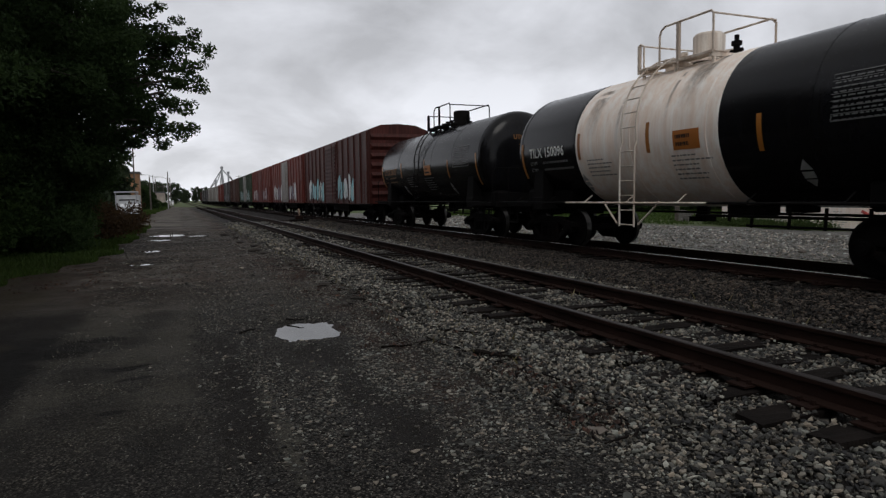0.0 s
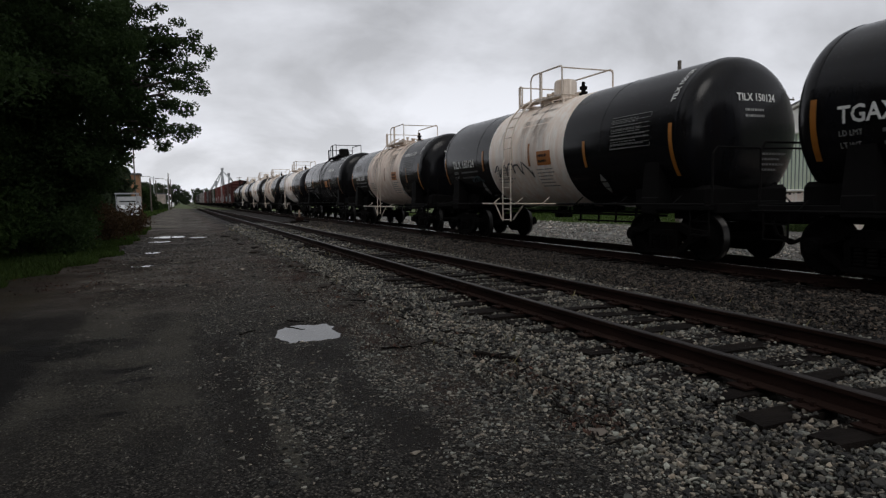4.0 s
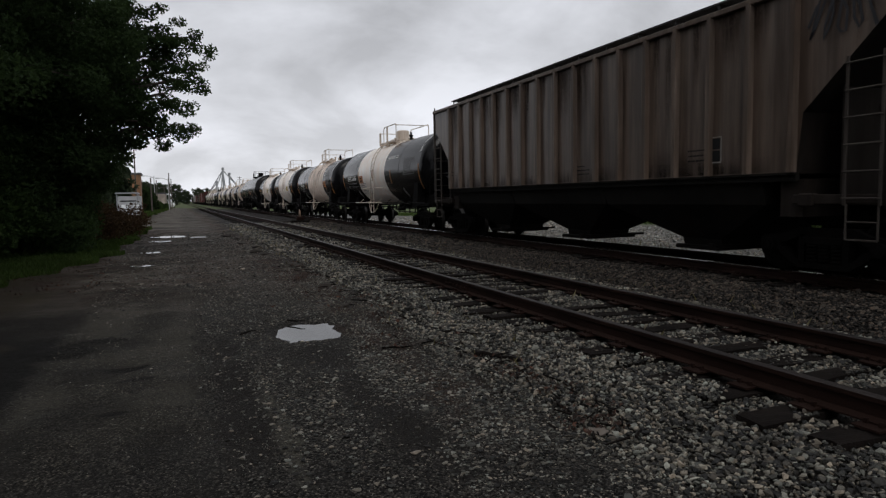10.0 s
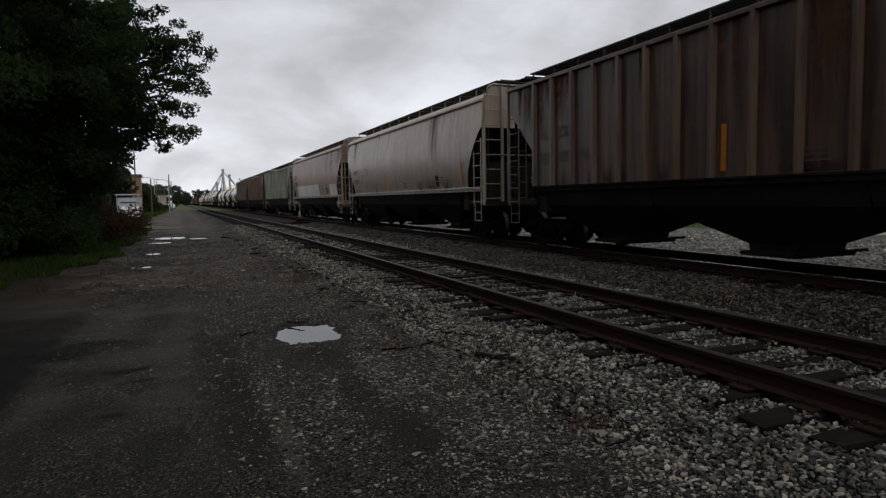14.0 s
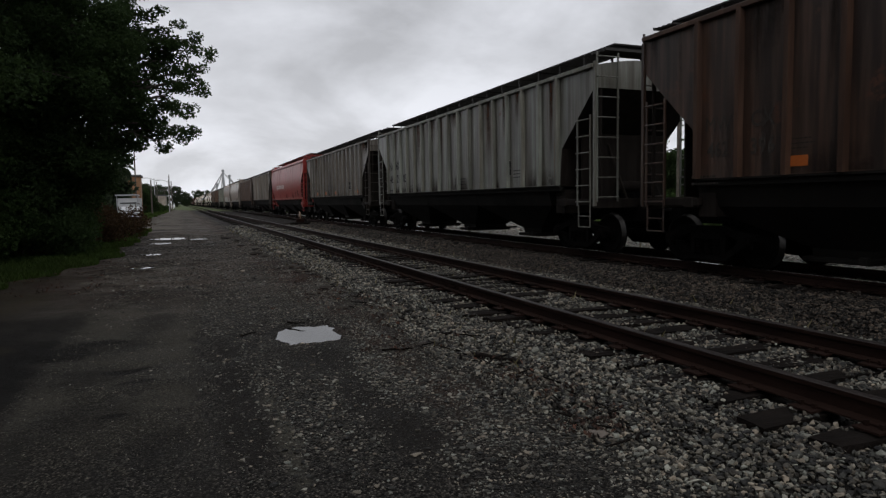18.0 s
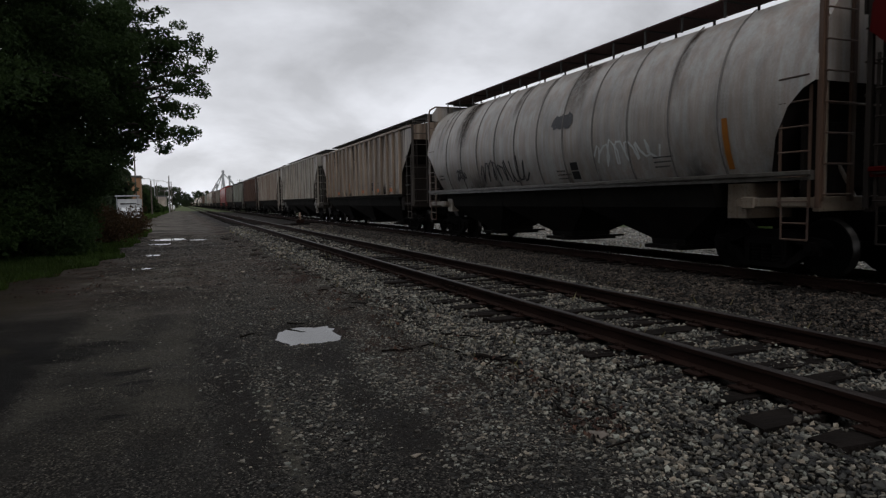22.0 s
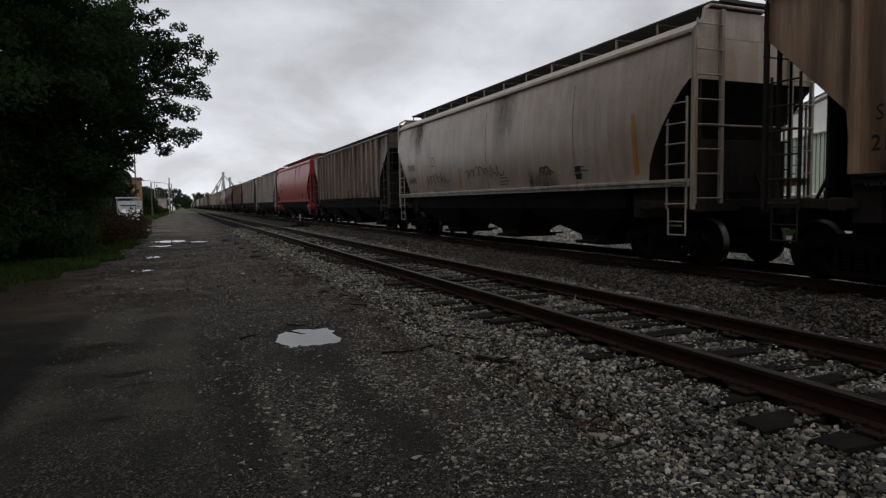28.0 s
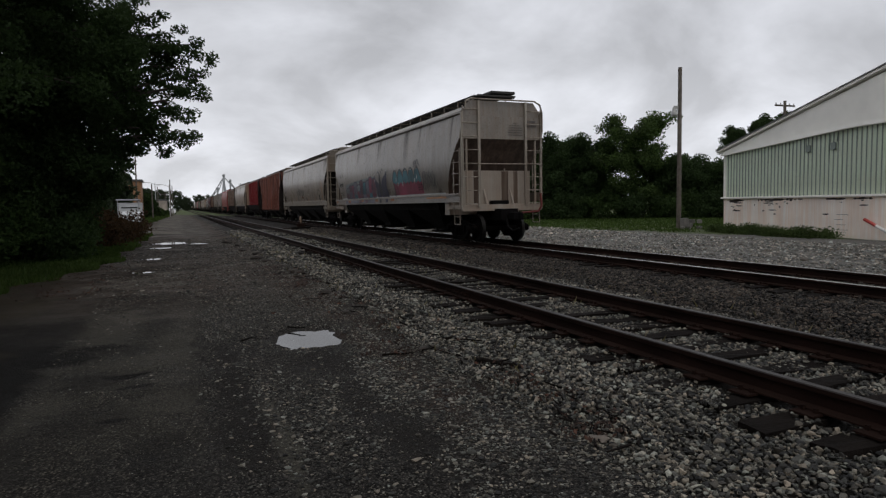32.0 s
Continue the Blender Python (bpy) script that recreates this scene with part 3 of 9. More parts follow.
RAIL_OUTLINE = [(-0.070, 0.0), (0.070, 0.0), (0.070, 0.012), (0.012, 0.032), (0.009, 0.115), (0.034, 0.128), (0.036, 0.160),
                (0.028, 0.168), (-0.028, 0.168), (-0.036, 0.160), (-0.034, 0.128), (-0.009, 0.115), (-0.012, 0.032), (-0.070, 0.012)]


def rail_mesh(y0, y1):
    g = Geo()
    n = len(RAIL_OUTLINE)
    pts = [(x, y, z) for y in (y0, y1) for x, z in RAIL_OUTLINE]
    for i in range(n):
        g.m.append(1 if i in (6, 7, 8) else 0)
        g.f.append((i, (i + 1) % n, n + (i + 1) % n, n + i))
        g.s.append(False)
    g.v += pts
    g.add(pts, [tuple(range(n)), tuple(range(n, 2 * n))[::-1]])
    return g


def tie_mesh(seed):
    """A sleeper with worn, split edges."""
    rng = random.Random(seed)
    g = Geo()
    n = 9
    pts = []
    for i in range(n):
        x = -1.30 + 2.60 * i / (n - 1) + (rng.uniform(-0.06, 0.06) if i in (0, n - 1) else 0)
        for sy, sz in ((-1, 0), (1, 0), (1, 1), (0.3, 1), (-0.4, 1), (-1, 1)):
            pts.append((x, sy * (0.115 + rng.uniform(-0.012, 0.012)), -0.17 + sz * (0.17 + rng.uniform(-0.012, 0.008))))
    faces = [(i * 6 + k, i * 6 + (k + 1) % 6, (i + 1) * 6 + (k + 1) % 6, (i + 1) * 6 + k) for i in range(n - 1) for k in range(6)]
    faces += [tuple(range(6)), tuple(range((n - 1) * 6, n * 6))]
    return g.add(pts, faces)


def plate_mesh():
    g = Geo()
    g.box(-0.17, 0.17, -0.09, 0.09, 0.0, 0.016)
    for sx in (-0.085, 0.085):
        for sy in (-0.05, 0.05):
            g.box(sx - 0.012, sx + 0.012, sy - 0.012, sy + 0.012, 0.016, 0.05)
    return g


TIE_ROWS = {}


def make_track(name, x, head, label, spacing, tie_y0, tie_y1, far, sunk):
    root = tagged(new(name), label, "railway track", kind="structure")
    root.location = (x, 0, 0)
    for s in (-0.7525, 0.7525):
        part("rail", shared("rail", lambda: rail_mesh(-60, 900)), [rail_rust, head], root, at=pose(s, 0, RAIL - 0.168))
    rng = random.Random(name)
    y = tie_y0
    k = 0
    far_ties = Geo()
    TIE_ROWS[x] = []
    while y < far:
        z = RAIL - 0.168 - 0.014 - sunk - rng.uniform(0, 0.022)
        dx, turn = rng.uniform(-0.12, 0.12), rng.uniform(-2.5, 2.5)
        TIE_ROWS[x].append(y)
        if y < tie_y1:
            part("tie", shared(("tie", k % 7), lambda: tie_mesh(k % 7)), tie_wood, root, at=pose(dx, y, z, 0, 0, turn))
            if y < 22:
                for s in (-0.7525, 0.7525):
                    part("tie_plate", shared("tie_plate", plate_mesh), rail_rust, root, at=pose(s, y, RAIL - 0.168 - 0.017))
        else:
            far_ties.box(-1.3 + dx, 1.3 + dx, y - 0.11, y + 0.11, z - 0.15, z)
        y += spacing * rng.uniform(0.9, 1.1)
        k += 1
    if far_ties.v:
        tagged(part("far_ties", far_ties, tie_wood, root), kind="stuff")
    return root


siding = make_track("siding_track", SIDING_X, rail_head, "rusty unused siding rails on weathered wooden ties", 0.50, -9.4, 60, 140, 0.006)
make_track("main_track", MAIN_X, rail_shine, "main line rails with polished heads on ballast", 0.52, -9.2, 50, 120, 0.0)


def joint_bars():
    g = Geo()
    for s in (-1, 1):
        g.box(s * 0.012 - 0.012, s * 0.012 + 0.012, -0.45, 0.45, 0.03, 0.115, cut=0.004)
        for k in range(6):
            g.rod((0, -0.37 + 0.148 * k, 0.072), (s * 0.05, -0.37 + 0.148 * k, 0.072), 0.016, 6)
    return g


for _s, _y in ((-0.7525, 9.3), (0.7525, 15.2), (-0.7525, 21.2), (0.7525, 27.1)):
    part("joint_bar", shared("joint_bar", joint_bars), rail_rust, siding, at=pose(_s, _y, RAIL - 0.168))


def stone_shapes(rng, count):
    """Broken stones: twenty-sided lumps, stretched, and split along a few flat faces."""
    p = (1 + 5 ** 0.5) / 2
    base = np.array([(-1, p, 0), (1, p, 0), (-1, -p, 0), (1, -p, 0), (0, -1, p), (0, 1, p), (0, -1, -p), (0, 1, -p), (p, 0, -1), (p, 0, 1), (-p, 0, -1), (-p, 0, 1)], dtype=float) / 1.9
    shapes = []
    for _ in range(count):
        pts = base * (1 + rng.uniform(-0.22, 0.22, (12, 3)))
        for _ in range(7):
            n = rng.normal(size=3)
            n /= np.linalg.norm(n)
            over = np.maximum(0.0, pts @ n - rng.uniform(0.38, 0.72))
            pts = pts - over[:, None] * n
        shapes.append(pts * rng.uniform((0.95, 0.72, 0.48), (1.45, 1.10, 0.85)))
    return shapes


CHIP_FACES = np.array([(0, 9, 2), (0, 2, 6), (0, 6, 9), (9, 6, 2)])
STONE_FACES = np.array([(0, 11, 5), (0, 5, 1), (0, 1, 7), (0, 7, 10), (0, 10, 11), (1, 5, 9), (5, 11, 4), (11, 10, 2), (10, 7, 6), (7, 1, 8),
                        (3, 9, 4), (3, 4, 2), (3, 2, 6), (3, 6, 8), (3, 8, 9), (4, 9, 5), (2, 4, 11), (6, 2, 10), (8, 6, 7), (9, 8, 1)])


def big_mesh(name, verts, faces):
    me = bpy.data.meshes.new(name)
    me.vertices.add(len(verts))
    me.vertices.foreach_set("co", verts.astype(np.float32).ravel())
    k = faces.shape[1]
    me.loops.add(faces.size)
    me.loops.foreach_set("vertex_index", faces.astype(np.int32).ravel())
    me.polygons.add(len(faces))
    me.polygons.foreach_set("loop_start", np.arange(0, faces.size, k, dtype=np.int32))
    me.update(calc_edges=True)
    me.validate()
    me.shade_flat()
    return me


def scatter_stones(name, material, label, fields, seed, tumble=0.45, spread=0.36, flat=1.0):
    """fields: (x0, x1, y0, y1, stones per square metre, size, chance by place, lift)."""
    rng = np.random.default_rng(seed)
    shapes = np.array(stone_shapes(rng, 40))
    V, chips = [], []
    for x0, x1, y0, y1, dens, size, chance, lift in fields:
        n = int((x1 - x0) * (y1 - y0) * dens)
        xs, ys = rng.uniform(x0, x1, n), rng.uniform(y0, y1, n)
        if chance:
            keep = np.array([rng.random() < chance(a, b) for a, b in zip(xs, ys)])
            xs, ys = xs[keep], ys[keep]
            n = len(xs)
        zs = np.array([ground_height(a, b) for a, b in zip(xs, ys)]) + lift
        r = size * rng.lognormal(0, spread, n)
        pick = shapes[rng.integers(0, 40, n)]
        a = rng.uniform(0, 2 * np.pi, n)
        b = rng.normal(0, tumble, n)
        c, s = np.cos(a)[:, None], np.sin(a)[:, None]
        cb, sb = np.cos(b)[:, None], np.sin(b)[:, None]
        X = pick[:, :, 0]
        Y = pick[:, :, 1] * cb - pick[:, :, 2] * sb
        Z = pick[:, :, 1] * sb + pick[:, :, 2] * cb
        P = np.stack([(X * c - Y * s), (X * s + Y * c), Z], axis=2) * r[:, None, None]
        P[:, :, 2] *= flat
        P += np.stack([xs, ys, zs + r * 0.25 * flat], axis=1)[:, None, :]
        V.append(P.reshape(-1, 3))
        # the smallest are mere chips of four faces
        chips.append(np.full(n, size < 0.007))
    V = np.concatenate(V)
    n = len(V) // 12
    small = np.concatenate(chips)
    idx = np.arange(n)
    F = np.concatenate([(STONE_FACES[None] + (idx[~small] * 12)[:, None, None]).reshape(-1, 3), (CHIP_FACES[None] + (idx[small] * 12)[:, None, None]).reshape(-1, 3)])
    ob = part(name, big_mesh(name, V, F), material, None)
    return tagged(ob, label, "gravel", kind="stuff")


def loose_chance(x, y):
    """Loose stones lie thick towards the siding; silt bands and the old asphalt are nearly bare."""
    w = 0.35 * noise.noise((x * 1.6, y * 1.1, 2))
    p = 0.03 + 0.52 * smooth(0.08, 0.3, x + 0.4 * w) + 0.46 * smooth(1.3, 2.4, x + w)
    p = max(p, 0.5 * smooth(9.5, 15.0, y)) if x > -1.9 else p
    p *= 0.45 + 0.55 * smooth(-0.3, 0.2, noise.noise((x * 1.7, y * 1.0, 9)))
    if y < 8.0:
        p *= 1 - 0.75 * smooth(0.30, 0.12, abs(x + 0.4 * w - 0.34))
    if y < 7.6:
        p *= 1 - 0.75 * smooth(0.30, 0.10, abs(x + w * 0.5 - 1.02 - 0.075 * y))
        p *= 1 - 0.85 * smooth(0.9, 0.5, math.hypot((x - 1.2 + w) / 0.75, (y - 6.5) / 0.95))
    if ((x - 1.41) / 0.5) ** 2 + ((y - 8.05) / 0.65) ** 2 < 1:
        p = 0.0
    return p * (0.55 + 0.45 * smooth(4.3, 5.6, y + 1.6 * smooth(0.9, 2.2, x) + 0.9 * w))


def grit_chance(x, y):
    """Fine chips on the worn asphalt: none on the sealed strip, fewer in the hollows and further off."""
    p = 0.75 * smooth(-0.35, 0.3, noise.noise((x * 1.1, y * 0.8, 31))) + 0.18
    p *= smooth(-1.45, -1.2, x + 0.12 * noise.noise((x * 3, y * 3, 7))) if y > 5 else 1.0
    for cx, cy, rx, ry in ((-0.55, 6.96, 0.25, 0.15), (-0.44, 6.36, 0.18, 0.1), (-0.85, 6.75, 0.3, 0.4), (-0.72, 5.55, 0.36, 0.45)):
        p *= smooth(0.7, 1.2, math.hypot((x - cx) / rx, (y - cy) / ry))
    if x > 0.2:
        p *= 0.55
        if ((x - 1.41) / 0.5) ** 2 + ((y - 8.05) / 0.65) ** 2 < 1:
            return 0.0
    return p * smooth(13.5, 7.0, y) * (0.6 + 0.4 * smooth(4.4, 5.6, y))


def rail_free(x, y):
    """Keeps stones clear of the rails' own width."""
    for c in (SIDING_X, MAIN_X):
        for s in (-0.7525, 0.7525):
            if abs(x - c - s) < 0.09:
                return 0.0
    for c, ties in ((SIDING_X, SIDING_TIES), (MAIN_X, MAIN_TIES)):
        if abs(x - c) < 1.42:
            k = np.searchsorted(ties, y)
            d = min(abs(y - ties[max(0, k - 1)]), abs(y - ties[min(len(ties) - 1, k)]))
            if d < 0.125:
                edge = abs(abs(x - c) - 0.75)
                cover = noise.noise((x * 2.3, y * 2.3, 3)) + (0.22 if abs(x - c) > 0.95 else 0.0)
                return 0.9 if edge > 0.18 and cover > -0.08 else 0.3
    return 1.0


def tie_cover(x, y):
    """Stones washed over the ends and middles of the siding's ties."""
    k = np.searchsorted(SIDING_TIES, y)
    d = min(abs(y - SIDING_TIES[max(0, k - 1)]), abs(y - SIDING_TIES[min(len(SIDING_TIES) - 1, k)]))
    if d > 0.13 or abs(abs(x - SIDING_X) - 0.7525) < 0.12:
        return 0.0
    return smooth(0.02, 0.30, noise.noise((x * 2.6, y * 1.9, 40)) - 0.25 * smooth(1.0, 0.6, abs(x - SIDING_X)))


SIDING_TIES = np.array(TIE_ROWS[SIDING_X])
MAIN_TIES = np.array(TIE_ROWS[MAIN_X])


def make_stones():
    scatter_stones("ballast_gravel", stone_grey, "broken grey ballast stone heaped between ties and rails", [
        (2.4, 6.6, 1.2, 8.0, 1500, 0.0150, rail_free, 0.0), (2.55, 6.6, 1.2, 8.0, 900, 0.0215, rail_free, 0.010),
        (2.75, 6.6, -8.0, 1.2, 260, 0.030, rail_free, 0.0), (2.75, 6.8, 8.0, 18.0, 820, 0.024, rail_free, 0.010),
        (2.75, 7.0, 18.0, 45.0, 190, 0.042, rail_free, 0.01), (3.4, 6.3, 2.0, 18.0, 900, 0.0190, tie_cover, 0.045)], 11, 1.3, 0.25)
    scatter_stones("main_ballast_gravel", stone_dark, "grimy ballast stone along the main line, coloured darker for the shade of the train", [
        (6.6, 9.2, -8.0, 3.0, 220, 0.034, rail_free, 0.01), (6.6, 9.2, 3.0, 18.0, 850, 0.0215, rail_free, 0.01),
        (9.2, 12.6, 4.5, 16.0, 220, 0.034, rail_free, 0.012),
        (6.8, 9.2, 18.0, 45.0, 210, 0.042, rail_free, 0.012)], 12, 1.3, 0.26)
    scatter_stones("loose_gravel", stone_road, "loose grey gravel strewn over the worn road", [
        (-1.2, 2.75, -6.0, 1.6, 260, 0.016, loose_chance, 0.0), (-1.2, 2.75, 1.6, 7.0, 4200, 0.0082, loose_chance, 0.0), (0.0, 2.75, 1.6, 7.0, 1000, 0.0150, loose_chance, 0.0), (0.3, 2.75, 1.6, 7.0, 60, 0.017, loose_chance, 0.0),
        (-2.8, 2.6, 2.6, 14.0, 3000, 0.0048, grit_chance, 0.0015),
        (-1.4, 2.75, 7.0, 13.0, 1900, 0.0105, loose_chance, 0.0),
        (-2.0, 2.8, 13.0, 36.0, 300, 0.018, loose_chance, 0.0)], 13, flat=0.62)
    scatter_stones("lot_gravel", galvanised_stone, "pale crushed stone beyond the main line", [
        (12.6, 21.0, 7.0, 26.0, 80, 0.030, None, 0.0), (12.6, 21.0, 26.0, 48.0, 35, 0.045, None, 0.0)], 14)


galvanised_stone = surface("lot_stone", (0.225, 0.220, 0.208), rough=0.8, var=0.3, fine=60, bump=0.3, shift=False, island=0.6)
make_stones()
# ================================================================ rolling stock
# A car's own space: x runs to its rear (towards -y of the plan), y away from the road, z up from the rail top.
WHEEL_R = 0.457
CARS = []          # (root, y of its centre at 32 s)
RIB_PLACES = []    # the ribs of the car in work
WHEELSETS = {-1: [], 1: []}


def wheelset_mesh():
    g = Geo()
    g.rod((0, -1.02, 0), (0, 1.02, 0), 0.085, 10)
    for s in (-1, 1):
        rows = [(-0.085, WHEEL_R + 0.025), (-0.055, WHEEL_R + 0.025), (-0.05, WHEEL_R), (0.055, WHEEL_R - 0.004), (0.055, WHEEL_R - 0.06),
                (0.03, WHEEL_R - 0.075), (0.02, 0.17), (0.06, 0.13), (0.06, 0.08)]
        rows = [(s * (0.7525) + s * a, r) for a, r in rows]
        g.lathe("y", (0, 0, 0), rows, 24, mats=[0, 1, 1, 0, 0, 0, 0, 0])
        back = [(s * 0.7525 - s * 0.085, WHEEL_R + 0.025), (s * 0.7525 - s * 0.085, WHEEL_R - 0.06), (s * 0.7525 - s * 0.02, 0.17), (s * 0.7525 - s * 0.06, 0.09)]
        g.lathe("y", (0, 0, 0), back, 24, mats=[0, 0, 0])
    return g


def sideframe_mesh():
    """Cast side frame: arched top, sagging bottom, spring nest between the columns, journal ends."""
    g = Geo()
    top = [(-1.12, 0.50), (-1.05, 0.60), (-0.70, 0.64), (-0.45, 0.74), (0.45, 0.74), (0.70, 0.64), (1.05, 0.60), (1.12, 0.50),
           (0.66, 0.50), (0.42, 0.60), (-0.42, 0.60), (-0.66, 0.50)]
    low = [(-0.86, 0.44), (-0.66, 0.42), (-0.38, 0.20), (0.38, 0.20), (0.66, 0.42), (0.86, 0.44), (0.72, 0.30), (0.42, 0.11), (-0.42, 0.11), (-0.72, 0.30)]
    g.slab(top, -0.07, 0.07)
    g.slab(low, -0.07, 0.07)
    for s in (-1, 1):
        g.box(s * 0.36 - 0.05, s * 0.36 + 0.05, -0.07, 0.07, 0.18, 0.64)
        g.box(s * 0.889 - 0.13, s * 0.889 + 0.13, -0.08, 0.08, 0.34, 0.60, cut=0.02)
        g.rod((s * 0.889, -0.17, 0.457), (s * 0.889, 0.0, 0.457), 0.105, 12)
        g.rod((s * 0.889, -0.19, 0.457), (s * 0.889, -0.17, 0.457), 0.06, 8)
    for k in (-0.2, 0.0, 0.2):
        for z in range(5):
            g.lathe("z", (k, -0.02, 0.22 + z * 0.055), [(0, 0.075), (0.02, 0.088), (0.04, 0.075)], 10)
    g.box(-0.32, 0.32, -0.09, 0.2, 0.48, 0.60, cut=0.015)
    # added plate that keeps the gaps between the springs dark
    g.box(-0.36, 0.36, 0.03, 0.07, 0.16, 0.62)
    return g


def bolster_mesh():
    g = Geo()
    g.box(-0.2, 0.2, -0.95, 0.95, 0.50, 0.70, cut=0.03)
    g.rod((0, 0, 0.68), (0, 0, 0.80), 0.2, 14)
    for s in (-1, 1):
        g.box(s * 0.45 - 0.04, s * 0.45 + 0.04, -0.7, 0.7, 0.36, 0.46)
        g.box(s * 0.45 - 0.05, s * 0.45 + 0.05, -0.82, -0.68, 0.3, 0.56)
        g.box(s * 0.45 - 0.05, s * 0.45 + 0.05, 0.68, 0.82, 0.3, 0.56)
    return g


def add_truck(root, x):
    t = part("truck", shared("truck_bolster", bolster_mesh), truck_black, root, at=pose(x, 0, 0))
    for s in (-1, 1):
        part("side_frame", shared("side_frame", sideframe_mesh), truck_black, t, at=pose(0, s * 1.0, 0, 0, 0, 0 if s < 0 else 180))
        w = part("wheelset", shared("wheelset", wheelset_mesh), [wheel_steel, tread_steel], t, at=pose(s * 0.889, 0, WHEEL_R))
        WHEELSETS[s].append(w)
    return t


def coupler_mesh():
    g = Geo()
    g.box(-0.62, 0.2, -0.09, 0.09, 0.80, 0.95, cut=0.02)
    g.box(0.15, 0.48, -0.17, 0.15, 0.74, 1.02, cut=0.04)
    g.box(0.42, 0.56, 0.02, 0.17, 0.76, 1.0, cut=0.03)
    g.box(-0.30, -0.2, -0.3, 0.3, 0.72, 1.05, cut=0.02)
    g.path([(0.2, -0.25, 0.8), (0.35, -0.3, 0.55), (0.55, -0.22, 0.40), (0.75, -0.1, 0.5)], 0.03, 6)
    return g


def add_ends(root, half):
    for s in (-1, 1):
        part("coupler", shared("coupler", coupler_mesh), frame_black, root, at=pose(s * (half - 0.42), 0, 0, 0, 0, 0 if s > 0 else 180))


def ladder_mesh(h, w, rungs, r=0.014):
    """Two uprights in the x-z plane with rungs between."""
    g = Geo()
    for x in (0, w):
        g.box(x - 0.02, x + 0.02, -0.012, 0.012, 0, h)
    for k in range(rungs):
        z = 0.1 + (h - 0.2) * k / max(1, rungs - 1)
        g.path([(0, 0, z), (0, -0.05, z), (w, -0.05, z), (w, 0, z)], r, 6)
    return g


def stirrup_mesh(w=0.45, h=0.5):
    g = Geo()
    g.path([(0, 0, 0), (0, 0, -h), (w, 0, -h), (w, 0, 0)], 0.016, 6)
    g.path([(0, 0, -h / 2), (w, 0, -h / 2)], 0.014, 6)
    return g


def brake_wheel_mesh():
    g = Geo()
    n = 16
    ring = [(0, 0.27 * math.cos(2 * math.pi * k / n), 0.27 * math.sin(2 * math.pi * k / n)) for k in range(n + 1)]
    g.path(ring, 0.015, 6)
    for k in range(0, n, 4):
        g.rod((0, 0, 0), ring[k], 0.012, 5)
    g.rod((-0.15, 0, 0), (0.03, 0, 0), 0.03, 8)
    return g


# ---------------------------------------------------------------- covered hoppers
# one near-black for the bays and sills of every hopper
chute_dark = surface("chute_black", (0.011, 0.0098, 0.0085), rough=0.9, var=0.5, bump=0.15, spec=0.15)
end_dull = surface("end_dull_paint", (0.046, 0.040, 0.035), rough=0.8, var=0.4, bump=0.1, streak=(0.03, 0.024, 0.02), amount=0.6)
hoop_grime = surface("hoop_grime", (0.12, 0.11, 0.105), rough=0.7, var=0.3, bump=0.05)


def flat_wall(z):
    return 1.50


def curved_wall(z):
    return 1.34 + 0.26 * math.sin(math.pi * min(1, max(0, (z - 1.05) / 3.75)))


def drum_wall(z):
    """Rounded, nearly circular section."""
    return max(0.35, math.sqrt(max(0.0, 1.0 - ((z - 2.75) / 1.98) ** 2)) * 1.60)


def cut_straight(d):
    """Lower edge of the side by the distance from the end of the body."""
    if d >= 1.40:
        return 1.58
    if d >= 1.30:
        return 1.58 + (1.40 - d) / 0.10 * 0.90
    return 2.48 + (1.30 - d) / 1.30 * 1.25


def cut_curved(d):
    """A lower edge that sweeps down from the end in a hollow curve."""
    line = ((0.0, 3.45), (0.2, 3.27), (0.45, 2.98), (0.7, 2.66), (0.95, 2.28), (1.1, 1.98), (1.2, 1.60))
    if d >= 1.2:
        return 1.60
    for (a, za), (b, zb) in zip(line, line[1:]):
        if d <= b:
            return za + (zb - za) * (d - a) / (b - a)


def cut_drum(d):
    """The round car's lower edge: a short opening under a deep end sheet."""
    line = ((0.0, 2.95), (0.2, 2.86), (0.45, 2.62), (0.7, 2.18), (0.95, 1.60))
    if d >= 0.95:
        return 1.60
    for (a, za), (b, zb) in zip(line, line[1:]):
        if d <= b:
            return za + (zb - za) * (d - a) / (b - a)


